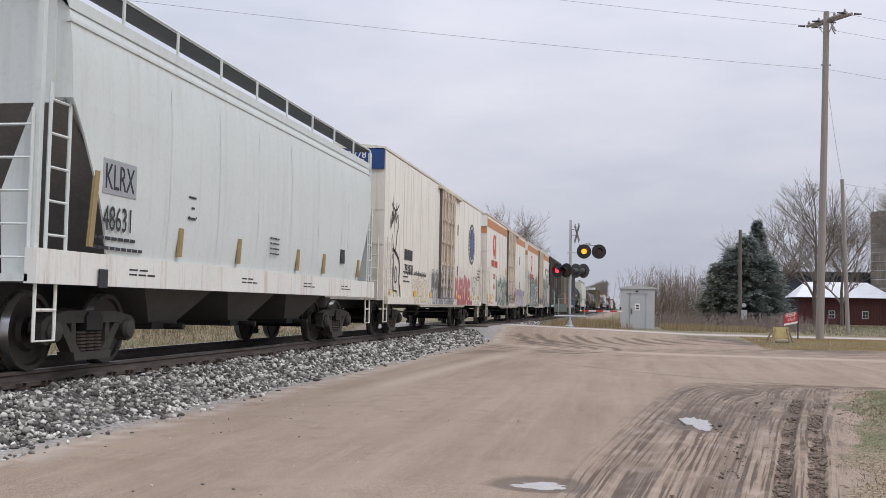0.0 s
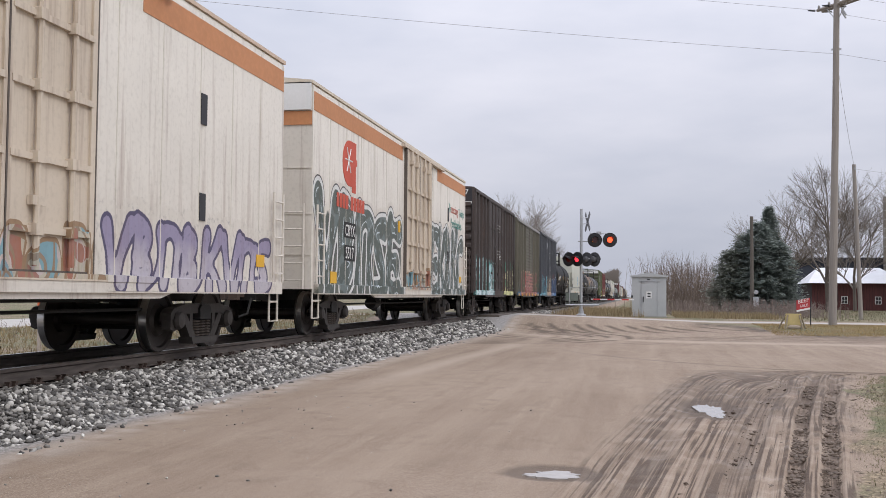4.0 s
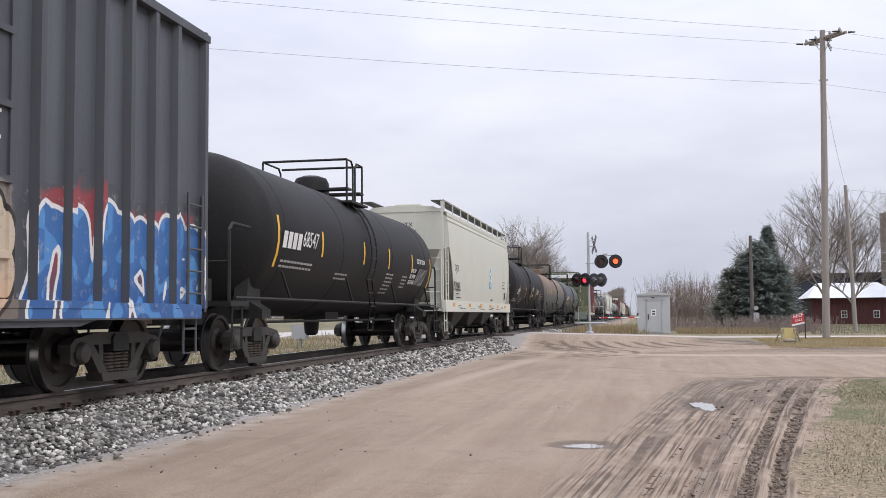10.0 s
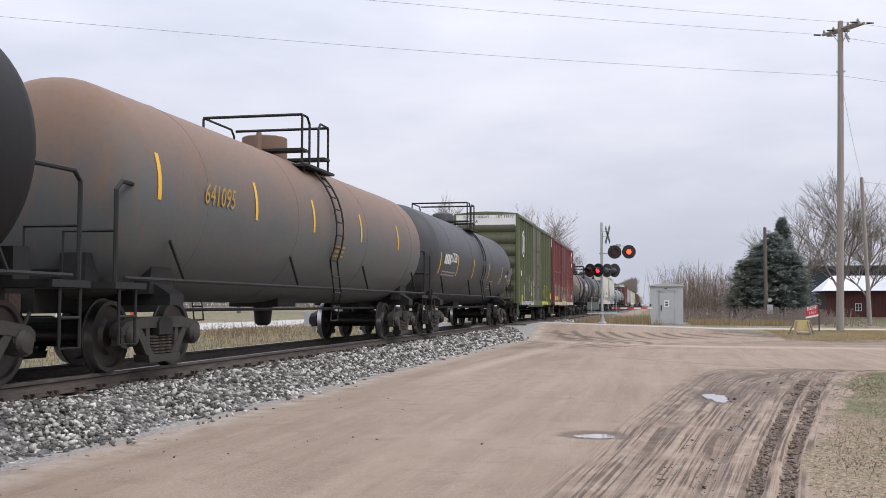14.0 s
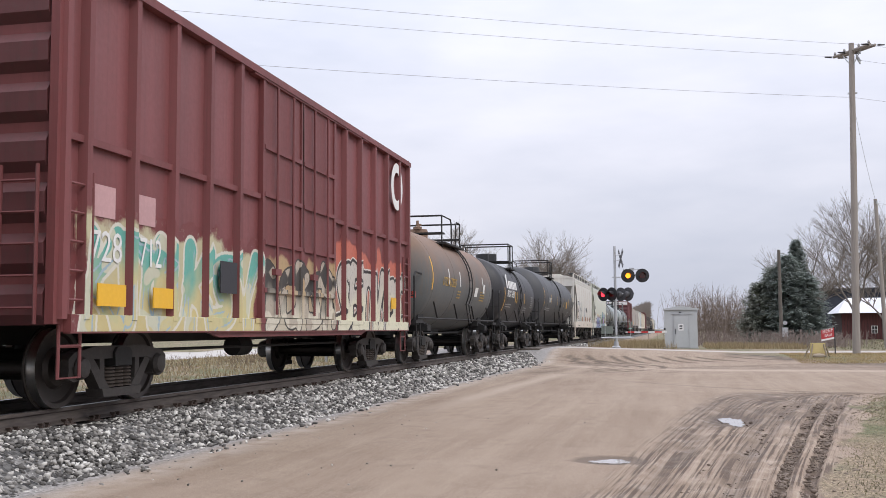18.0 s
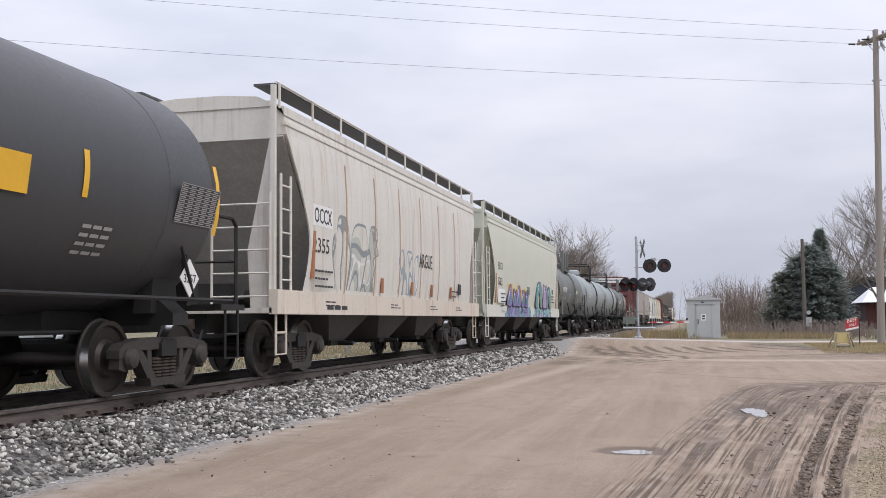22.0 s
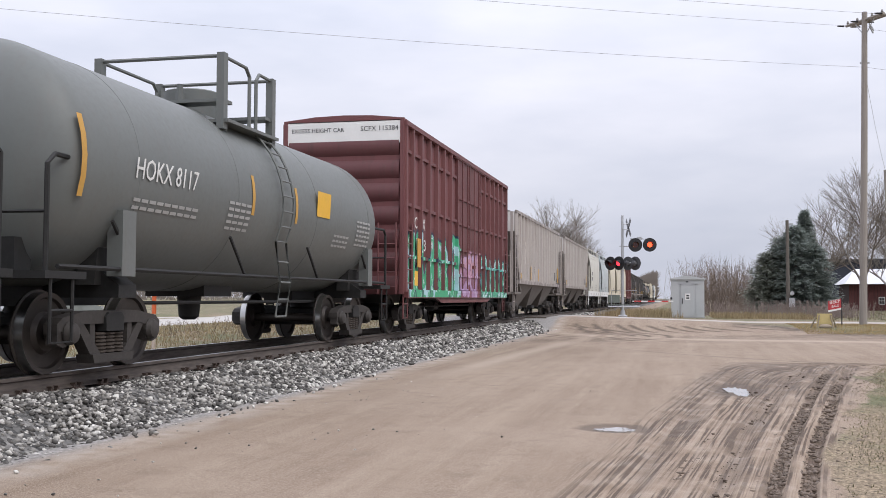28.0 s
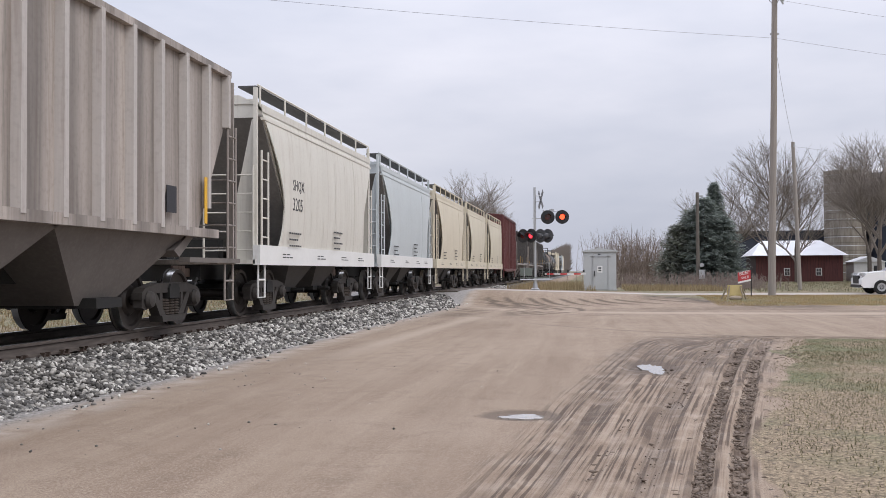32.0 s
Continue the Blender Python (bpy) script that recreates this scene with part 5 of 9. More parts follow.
def on_tank(y, z, R, zc):
    """A frame lying on a tank's near flank, leaning with it."""
    a = math.asin(max(-0.95, min(0.95, (z - zc) / R)))
    c, s = math.cos(a), math.sin(a)
    x = R * c + 0.012 * c
    return Matrix(((0, -s, c, x), (1, 0, 0, y), (0, c, s, zc + (R + 0.012) * s), (0, 0, 0, 1)))


LETTER_G = plain("faded_white_lettering", (0.36, 0.36, 0.35), 0.6, 0, 0.3)


def tank_table(car, R, zc, y0, y1, z0, z1, rows=7):
    """A boxed table of fine print on a tank's flank: thin pale rules and strokes on a dark field."""
    f = on_tank(y0, z0, R, zc)
    w, h = y1 - y0, z1 - z0
    put4 = lambda m, a, b, c, d, up: m.add([tuple(f @ Vector(q)) for q in ((a, c, up), (b, c, up), (b, d, up), (a, d, up))], [(0, 1, 2, 3)])
    part("table_panel", put4(Mesh(), 0, w, 0, h, 0.0), LETTER_K, car)
    m = Mesh()
    for k in range(rows + 1):
        put4(m, 0, w, h * k / rows - 0.005, h * k / rows + 0.005, 0.002)
        if k < rows:
            for j in range(5):
                put4(m, w * (j + 0.1) / 5, w * (j + 0.75) / 5, h * (k + 0.35) / rows, h * (k + 0.65) / rows, 0.002)
    for x in (0, w):
        put4(m, x - 0.006, x + 0.006, 0, h, 0.002)
    tagged(part("table_print", m, LETTER_G, car), kind="stuff")


def tank_words(car, R, zc, items, mat):
    """Words that fill a stretch of a tank's flank: (text, y0, y1, z, height)."""
    for text, y0, y1, z, h in items:
        ob = lettering(text, 0.4, mat, Matrix(), car)
        co = np.array([v.co for v in ob.data.vertices])
        lo, hi = co.min(0), co.max(0)
        sx, sy = (y1 - y0) / (hi[0] - lo[0]), h / (hi[1] - lo[1])
        ob.data.transform(on_tank(y0, z, R, zc) @ Matrix(((sx, 0, 0, -lo[0] * sx), (0, sy, 0, -lo[1] * sy), (0, 0, 1, 0), (0, 0, 0, 1))))


def tank_marks(car, R, zc, texts=(), strips=(), lines_at=(), mat=None, strip_mat=None):
    mat = mat or LETTER_W
    for text, size, y, z, sq in texts:
        lettering(text, size, mat, on_tank(y, z, R, zc), car, "", sq)
    for y, z, h in strips:
        m = Mesh()
        pts = []
        for k in range(5):
            zz = z - h / 2 + h * k / 4
            a = math.asin((zz - zc) / R)
            pts.append(((R + 0.009) * math.cos(a), zc + (R + 0.009) * math.sin(a)))
        m.add([(x, yy, zz) for x, zz in pts for yy in (y, y + 0.1)], [(2 * k, 2 * k + 1, 2 * k + 3, 2 * k + 2) for k in range(4)])
        part("reflective_strip", m, strip_mat or YELLOW, car)
    for y, z, l, lines in lines_at:
        m = Mesh()
        for j in range(lines):
            f = on_tank(y, z - j * 0.09, R, zc)
            k = max(1, int(l / 0.17))
            for i in range(k):
                a, b = l * i / k, l * (i + 0.82) / k
                m.add([tuple(f @ Vector(p)) for p in ((a, 0, 0), (b, 0, 0), (b, 0.042, 0), (a, 0.042, 0))], [(0, 1, 2, 3)])
        part("small_lettering", m, LETTER_G if mat is LETTER_W else mat, car)


# ---- sprayed paint: fat brushed shapes whose edges are carried on a fine skin over a car's flank ----
def brushed(kind, rnd):
    """The strokes of one fat shape in a unit box, each bent through three places."""
    j = lambda v, k=0.07: v + rnd.uniform(-k, k)
    sets = {
        "arch": [(0.1, 0, 0.2, 0.5, 0.15, 1), (0.15, 0.95, 0.6, 1.2, 0.9, 0.8), (0.9, 0.85, 0.75, 0.4, 0.95, 0)],
        "bowl": [(0.2, 0, 0.15, 0.5, 0.25, 1), (0.2, 1, 1.15, 0.9, 0.3, 0.5), (0.3, 0.5, 1.25, 0.35, 0.2, 0.02)],
        "hook": [(0.95, 0.95, -0.2, 1.0, 0.1, 0.45), (0.1, 0.45, 0.1, -0.1, 0.95, 0.12)],
        "wedge": [(0.05, 1, 0.3, 0.5, 0.5, 0), (0.5, 0, 0.7, 0.5, 0.95, 1.05)],
        "comb": [(0.15, 0, 0.1, 0.5, 0.2, 1), (0.2, 0.97, 0.6, 1.0, 0.95, 0.92), (0.15, 0.5, 0.5, 0.55, 0.8, 0.5), (0.15, 0.03, 0.6, 0.0, 1.0, 0.08)],
        "snake": [(0.9, 0.95, -0.3, 1.0, 0.5, 0.5), (0.5, 0.5, 1.3, 0.1, 0.05, 0.03)],
        "fork": [(0.15, 0, 0.1, 0.5, 0.2, 1), (0.2, 0.45, 0.6, 0.6, 0.95, 1), (0.3, 0.5, 0.7, 0.3, 1.0, 0)],
    }
    return [tuple(j(v) for v in stroke) for stroke in sets[kind]]


def smear(Y, Z, y0, y1, z0, z1, count, fat, seed, lean=0.1, uneven=0.18):
    """Distance to a row of fat shapes, less than nought inside them."""
    rnd = random.Random(seed)
    kinds = ["arch", "bowl", "hook", "wedge", "comb", "snake", "fork"]
    best = np.full(Y.shape, 9.0)
    step = (y1 - y0) / count
    h = z1 - z0
    last = ""
    for i in range(count):
        kind = rnd.choice([k for k in kinds if k != last])
        last = kind
        top = h * (1 - uneven * rnd.random())
        wide = step * rnd.uniform(0.86, 1.02)
        foot = z0 - 0.12 * h * rnd.random()
        for a, b, c, d, e, f in brushed(kind, rnd):
            for u in np.linspace(0, 1, 15):
                p = (1 - u) ** 2 * a + 2 * u * (1 - u) * c + u * u * e
                q = (1 - u) ** 2 * b + 2 * u * (1 - u) * d + u * u * f
                cy, cz = y0 + i * step + p * wide + lean * q * h, foot + q * (top + z0 - foot)
                r = fat * (0.8 + 0.45 * abs(u - 0.45) * 2)
                best = np.minimum(best, np.hypot(Y - cy, (Z - cz) * 0.92) - r)
    return best


def spray_skin(car, L, mat, pieces, z0=0.87, base=1.44, step=0.05):
    """A thin coat over a car's flank that follows its posts and doors; pieces: (y0, y1, z1, count, fat, seed, coat top, lean)."""
    relief = SKIN[car.name]
    top = max(max(p[2], p[6] or 0) for p in pieces) + 0.35
    ys, zs = list(np.arange(0.1, L - 0.1, step)), list(np.arange(z0, top, step))
    for a, b, c, d, x in relief:
        ys += [a - 0.012, a, b, b + 0.012]
        zs += [c - 0.008, c, d, d + 0.008]
    ys = np.unique(np.round([y for y in ys if 0.08 <= y <= L - 0.08], 3))
    zs = np.unique(np.round([z for z in zs if z0 <= z <= top], 3))
    Y, Z = np.meshgrid(ys, zs)
    X = np.full(Y.shape, base)
    for a, b, c, d, x in relief:
        X = np.where((Y >= a - 1e-4) & (Y <= b + 1e-4) & (Z >= c - 1e-4) & (Z <= d + 1e-4), np.maximum(X, x), X)
    edge, coat, rise, which = np.full(Y.shape, 1.0), np.full(Y.shape, 1.0), np.zeros(Y.shape), np.full(Y.shape, 9.0)
    for k, (y0, y1, z1, count, fat, seed, high, lean) in enumerate(pieces):
        e = smear(Y, Z, y0, y1, z0 + 0.12, z1, count, fat, seed, lean) if count else np.full(Y.shape, 1.0)
        if high:
            ragged = high - 0.55 * (value_noise(Y, Z * 0.4, 0.55, seed) - 0.3) - 0.2 * (value_noise(Y, Z, 0.18, seed + 1) - 0.5)
            g = np.maximum.reduce([Z - ragged, y0 - 0.12 - Y + 0.25 * value_noise(Z, Y, 0.3, seed), Y - y1 - 0.12 + 0.25 * value_noise(Z, Y, 0.3, seed + 2)])
        else:
            g = np.full(Y.shape, 1.0)
        near = np.minimum(e - 0.13, g)
        take = near < np.where(which < 8, np.minimum(edge - 0.13, coat), 0.25)
        edge, coat, which = np.where(take, e, edge), np.where(take, g, coat), np.where(take, float(k), which)
        rise = np.where(take, (Z - z0) / (z1 - z0), rise)
    live = (np.minimum(edge - 0.13, coat) < 0.05) & (which < 8)
    ny, nx = Y.shape
    idx = np.arange(nx * ny).reshape(ny, nx)
    quads = np.stack([idx[:-1, :-1], idx[:-1, 1:], idx[1:, 1:], idx[1:, :-1]], -1).reshape(-1, 4)
    live, which = live.ravel(), which.ravel()
    quads = quads[live[quads].any(1)]
    owner = np.where(which[quads] > 8, 99, which[quads]).min(1)
    place = np.stack([X + 0.004, Y, Z], -1).reshape(-1, 3)
    for k in range(len(pieces)):
        mine = quads[owner == k]
        if not len(mine):
            continue
        used, back = np.unique(mine, return_inverse=True)
        me = bpy.data.meshes.new("sprayed_paint")
        me.from_pydata(place[used].tolist(), [], back.reshape(-1, 4).tolist())
        for key, values in (("edge", edge), ("ground_coat", coat), ("rise", rise), ("which", np.full(Y.shape, float(k)))):
            me.attributes.new(key, "FLOAT", "POINT").data.foreach_set("value", values.astype(np.float32).ravel()[used])
        me.materials.append(mat)
        part("sprayed_paint", me, None, car, "layered sprayed shapes in bright paint")


# ---- the train, car by car: leading end's place at the start, length ----
GRATE = plain("dark_steel_grating", (0.10, 0.10, 0.10), 0.7, 0.3, 0.5)
FRONT = [9.82, 25.71, 45.58, 65.02, 84.79, 98.93, 112.18, 125.77, 142.86, 160.07, 177.74, 195.21, 213.14, 229.72, 245.54, 258.81, 270.89, 289.18, 305.63, 323.78, 336.95, 351.38, 364.07, 377.70, 394.22, 411.86, 429.02, 440.43, 451.66, 462.56, 473.25, 484.79]
LONG = [14.74, 18.00, 17.88, 18.02, 12.80, 11.96, 12.44, 16.46, 16.05, 17.12, 17.02, 16.87, 14.82, 14.69, 12.16, 10.92, 17.36, 15.16, 17.53, 12.44, 13.31, 12.17, 12.86, 14.69, 16.19, 15.98, 10.37, 10.13, 9.79, 9.59, 10.43, 11.94]
CARS = []

# end slopes: stains plus the shade of a downward face, in one dark colour
SLOPE = plain("stained_shaded_slope", (0.19, 0.18, 0.17), 0.8, 0, 0.5)
# near-black for the bays: shade under the car is put into the colour
RIMW = plain("shaded_hopper_bays", (0.075, 0.07, 0.066), 0.8, 0, 0.5)
# brown of the slopes and bays, darkened to carry their shade
RUSTIN = plain("shaded_brown_hopper_paint", (0.155, 0.138, 0.125), 0.8, 0, 0.5)


def put(car):
    CARS.append(car)
    return car


def low_text(car, y, z, x=1.535, mat=None, n=3):
    bars(car, [(y, z - 0.13 * k, 0.9 - 0.25 * (k % 2)) for k in range(n)], mat or LETTER_K, x, 0.036, step=0.13)


# 0: pale hopper
c = hopper("pale grey curved-side covered hopper with rust along the sill", LONG[0], 4.62,
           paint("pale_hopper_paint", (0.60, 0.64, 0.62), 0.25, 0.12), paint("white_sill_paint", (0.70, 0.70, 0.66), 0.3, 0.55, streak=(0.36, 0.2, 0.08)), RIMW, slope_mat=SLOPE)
put(c)
plates(c, [("pale_mark_panel", 1.27, 2.11, 2.11, 2.53, GALV), ("test_plate", 11.6, 11.9, 1.72, 2.02, LETTER_K), ("sill_plate", 1.27, 1.47, 0.98, 1.2, LETTER_K)], 1.53)
fitted("KLRX", 1.33, 2.05, 2.17, 2.47, LETTER_K, c, 1.536), fitted("48631", 1.3, 2.0, 1.67, 1.97, LETTER_K, c, 1.532)
bars(c, [(1.1, 1.56, 1.1), (1.1, 1.44, 1.3)], LETTER_K, 1.505, 0.04, step=0.14), bars(c, [(7.1, 1.95 - 0.09 * k, 0.5) for k in range(4)], LETTER_K, 1.53, 0.028, step=0.12)
bars(c, [(3.7, 2.02, 0.04), (3.95, 2.02, 0.04), (3.7, 2.0, 0.3), (3.7, 2.3, 0.3), (3.8, 2.15, 0.12)], LETTER_K, 1.53, 0.03)
DULL = plain("dirty_tan_strip", (0.30, 0.22, 0.10), 0.6)
strips(c, [(0.98, 1.45, 2.35)] + [(y, 1.45, 1.85) for y in (3.4, 5.6, 8.6, 10.3, 13.0)], DULL, 1.535)
# 1: white insulated boxcar
m1 = paint("off_white_insulated_car_paint", (0.66, 0.625, 0.55), 0.3, 0.3)
c = put(boxcar("off-white insulated boxcar with sprayed scrawls along its lower side", LONG[1], 5.05, m1, m1, "smooth", door=(0.445, 0.59), door_mat=paint("stained_door_paint", (0.58, 0.51, 0.41), 0.55, 0.5, streak=(0.26, 0.15, 0.09)), cap=plain("blue_cap_paint", (0.015, 0.05, 0.18)), truck_in=2.6, name="insulated_boxcar"))
spray_skin(c, LONG[1], paint("sprayed_off_white_paint", (0.66, 0.625, 0.55), 0.3, 0.2, spray=[
    dict(fill=((0.56, 0.51, 0.36), (0.62, 0.57, 0.46)), lines=((0.03, (0.36, 0.31, 0.22)),)),
    dict(fill=((0.20, 0.205, 0.21), (0.36, 0.36, 0.36), (0.12, 0.12, 0.125)), lines=((0.07, (0.03, 0.03, 0.035)), (0.05, (0.5, 0.5, 0.49)))),
    dict(fill=((0.33, 0.085, 0.09), (0.42, 0.16, 0.16)), lines=((0.04, (0.16, 0.05, 0.06)), (0.05, (0.58, 0.46, 0.43)))),
    dict(fill=((0.62, 0.59, 0.53), (0.58, 0.55, 0.48)), lines=((0.035, (0.05, 0.05, 0.055)),))]),
    [(3.7, 6.2, 1.55, 6, 0.05, 8, None, 0.1), (6.7, 10.3, 1.75, 5, 0.2, 14, None, 0.25), (11.3, 14.9, 1.85, 7, 0.12, 2, None, 0.1), (15.5, 16.9, 1.95, 3, 0.09, 11, None, 0.0)])
SCRAWL, ASH = plain("black_sprayed_line", (0.03, 0.03, 0.034), 0.6), plain("grey_sprayed_line", (0.16, 0.16, 0.165), 0.6)


def stroke(car, pts, w, mat):
    """One flat sprayed line on the flank through (y, z) points, rounded off."""
    path = [pts[0]]
    for a, b in zip(pts, pts[1:]):
        path += [(a[0] * 0.75 + b[0] * 0.25, a[1] * 0.75 + b[1] * 0.25), (a[0] * 0.25 + b[0] * 0.75, a[1] * 0.25 + b[1] * 0.75)]
    path.append(pts[-1])
    v = []
    for k, (y, z) in enumerate(path):
        (p, q), (r, t) = path[max(k - 1, 0)], path[min(k + 1, len(path) - 1)]
        l = math.hypot(r - p, t - q) or 1
        d = w * (0.4 if k in (0, len(path) - 1) else 1) / 2
        v += [(1.452, y - (t - q) / l * d, z + (r - p) / l * d), (1.452, y + (t - q) / l * d, z - (r - p) / l * d)]
    part("sprayed_line", Mesh().add(v, [(2 * k, 2 * k + 1, 2 * k + 3, 2 * k + 2) for k in range(len(path) - 1)]), mat, car)


for pts in (((0.72, 3.2), (0.8, 2.75), (0.95, 3.5), (0.85, 2.9), (1.1, 3.3)), ((1.0, 3.75), (1.05, 2.9), (1.3, 3.55), (1.2, 2.8)), ((0.85, 3.55), (1.35, 3.35), (1.75, 3.6)), ((1.4, 3.65), (1.35, 2.95), (1.6, 3.4), (1.7, 3.0), (1.5, 2.75)), ((0.95, 2.75), (1.15, 2.3), (1.4, 2.3), (1.55, 2.85))):
    stroke(c, pts, 0.05, SCRAWL)
stroke(c, ((0.95, 1.2), (0.85, 2.2), (1.05, 2.35), (1.75, 2.15), (1.95, 1.9), (1.85, 1.5), (2.05, 1.2), (2.1, 0.9)), 0.1, SCRAWL)
stroke(c, ((0.95, 2.1), (1.2, 2.2), (1.1, 1.4), (1.25, 1.2)), 0.14, ASH)
stroke(c, ((1.35, 1.45), (1.3, 1.75), (1.45, 1.9), (1.6, 1.75), (1.6, 1.45), (1.35, 1.45)), 0.05, SCRAWL)
stroke(c, ((1.2, 1.2), (1.3, 0.9), (1.6, 0.85), (1.75, 1.2), (1.2, 1.22)), 0.045, SCRAWL)
for k in range(11):
    y, u = 3.85 + 0.17 * k, 0.06 * math.sin(2.6 * k)
    stroke(c, ((y, 1.68 + u), (y + 0.06, 1.86 - u), (y + 0.12, 1.7), (y + 0.2, 1.8 + u)), 0.035, SCRAWL)
plates(c, [("lock_box", 8.95, 9.15, 2.35, 2.8, CHALKY), ("notice_plate", 8.3, 8.65, 2.95, 3.3, CHALKY), ("notice_plate", 8.12, 8.28, 3.0, 3.2, CHALKY), ("notice_plate", 8.3, 8.55, 1.7, 2.0, CHALKY)], 1.508)
bars(c, [(8.33, 3.24 - 0.09 * k, 0.29) for k in range(3)] + [(8.33, 1.94 - 0.06 * k, 0.19) for k in range(4)], LETTER_K, 1.522, 0.035, step=0.05)
plates(c, [("dark_hatch", 11.72, 11.85, 3.45, 3.85, LETTER_K), ("dark_hatch", 11.72, 11.85, 1.95, 2.3, LETTER_K)], 1.45)
bars(c, [(2.55, 2.12, 1.15)], LETTER_K, 1.45, 0.3, "owner_mark")
lettering("793878", 0.26, LETTER_W, on_front(0.15, -0.004, 4.6), c)
fitted("793878", 2.58, 3.7, 1.7, 2.0, LETTER_K, c, 1.452)
emblem = Mesh().lathe([(0, 0.82), (0.004, 0.82)], (1.45, 15.25, 3.32), "x", 40)
part("round_emblem", emblem, plain("faded_navy_paint", (0.085, 0.095, 0.12), 0.7, 0, 0.5), c, "round navy emblem with pale cross")
part("emblem_cross", Mesh().box(1.455, 1.458, 15.08, 15.42, 2.8, 3.84).box(1.455, 1.4575, 14.75, 15.75, 3.16, 3.48), plain("dull_blue_paint", (0.10, 0.15, 0.27), 0.7, 0, 0.5), c)
dashes = Mesh()
for k in range(26):
    a, w = 2 * math.pi * k / 26, 0.075
    dashes.add([(1.456, 15.25 + r * math.cos(a + q), 3.32 + r * math.sin(a + q)) for r, q in ((0.62, -w), (0.62, w), (0.73, w), (0.73, -w))], [(0, 1, 2, 3)])
tagged(part("emblem_writing", dashes, CHALKY, c, "ring of unreadable pale writing"), kind="stuff")
low_text(c, 2.4, 1.75, 1.452), low_text(c, 16.8, 2.3, 1.452, n=4)
plates(c, [("yellow_reflector", y, y + 0.35, 1.1, 1.25, YELLOW) for y in (0.7, 3.9, 6.4, 9.3, 12.0, 15.2, 17.2)], 1.46)
# 2, 3: cream insulated cars with an orange band
ORANGE = plain("faded_orange_band", (0.52, 0.23, 0.10), 0.6, 0, 0.4, 3.0)
LOGO = plain("orange_red_logo_paint", (0.55, 0.09, 0.05), 0.6, 0, 0.3)
for k, (dm, coats, rows) in enumerate((
        ((0.60, 0.47, 0.36),
         [dict(fill=((0.09, 0.12, 0.10), (0.14, 0.18, 0.15)), lines=((0.09, (0.08, 0.09, 0.09)), (0.06, (0.62, 0.60, 0.54)))), dict(fill=((0.45, 0.42, 0.46), (0.28, 0.25, 0.36)), lines=((0.05, (0.08, 0.07, 0.13)),)), dict(fill=((0.5, 0.16, 0.10), (0.45, 0.2, 0.14)), lines=())],
         [(3.4, 8.0, 2.1, 6, 0.13, 3, None, 0.1), (11.6, 17.2, 1.75, 8, 0.09, 9, None, 0.1), (0.3, 2.6, 1.4, 4, 0.035, 21, None, 0.2)]),
        ((0.62, 0.55, 0.44),
         [dict(fill=((0.075, 0.095, 0.083), (0.13, 0.165, 0.16), (0.085, 0.105, 0.09)), lines=((0.115, (0.055, 0.05, 0.055)), (0.085, (0.64, 0.65, 0.63))), coat=((0.10, 0.115, 0.095), (0.08, 0.095, 0.08)), glint=(0.13, (0.55, 0.62, 0.66))),
          dict(fill=((0.075, 0.095, 0.083), (0.13, 0.165, 0.16), (0.085, 0.105, 0.09)), lines=((0.115, (0.055, 0.05, 0.055)), (0.085, (0.64, 0.65, 0.63))), coat=((0.24, 0.25, 0.20), (0.12, 0.135, 0.11)), glint=(0.13, (0.55, 0.62, 0.66)))],
         [(0.3, 7.6, 2.75, 5, 0.24, 12, 2.6, 0.05), (11.6, 17.4, 2.9, 5, 0.22, 17, 1.25, 0.05)]))):
    mm = paint("cream_insulated_car_paint", (0.66, 0.62, 0.55), 0.45, 0.4)
    mend = paint("tan_end_paint", dm, 0.3, 0.15)
    c = put(boxcar(("cream insulated boxcar with an orange band and sprayed lettering", "cream insulated boxcar covered with grey-green sprayed lettering")[k], LONG[2 + k], 5.12, mm, mend, "smooth", door=(0.445, 0.63), cap=WHITE, door_mat=paint("worn_door_paint", (0.60, 0.52, 0.42), 0.45, 0.4, art=[(0, 30, 1.0, 1.5, ((0.35, 0.15, 0.1), (0.5, 0.45, 0.35), (0.2, 0.35, 0.4)), (0.3, 0.2, 0.12), 4.0, 0.5)]), truck_in=2.6, name="insulated_boxcar"))
    L = LONG[2 + k]
    spray_skin(c, L, paint("sprayed_cream_paint", (0.66, 0.62, 0.55), 0.45, 0.2, spray=coats), rows)
    lettering("5517" if k else "5413", 0.26, LETTER_K, on_front(-0.1, -0.004, 4.68), c)
    part("orange_band", Mesh().box(1.43, 1.447, 0.1, L * 0.43, 4.45, 4.82), ORANGE, c)
    part("orange_band", Mesh().box(1.43, 1.447, L * 0.7, L - 0.1, 4.45, 4.82), ORANGE, c)
    part("end_orange_band", Mesh().box(-1.42, 1.42, 0.04, 0.056, 4.15, 4.42), ORANGE, c)
    arc = [(2.62 + 0.52 * math.cos(radians(a)), 3.72 + 0.5 * math.sin(radians(a))) for a in range(90, 271, 15)]
    lg = Mesh().prism(arc + [(2.85, 3.22), (2.85, 3.1), (3.15, 3.1), (3.15, 3.7), (3.22, 3.72), (3.22, 3.85), (3.15, 3.87), (3.15, 4.22)], 1.44, 1.449, "x")
    part("logo_shape", lg, LOGO, c, "orange-red logo shape with a pale snowflake")
    fl = Mesh()
    for a in range(3):
        fl.tube([(1.452, 2.55 + 0.3 * math.cos(a * 1.047), 3.78 + 0.3 * math.sin(a * 1.047)), (1.452, 2.55 - 0.3 * math.cos(a * 1.047), 3.78 - 0.3 * math.sin(a * 1.047))], 0.015, 4)
    part("logo_flake", fl, WHITE, c)
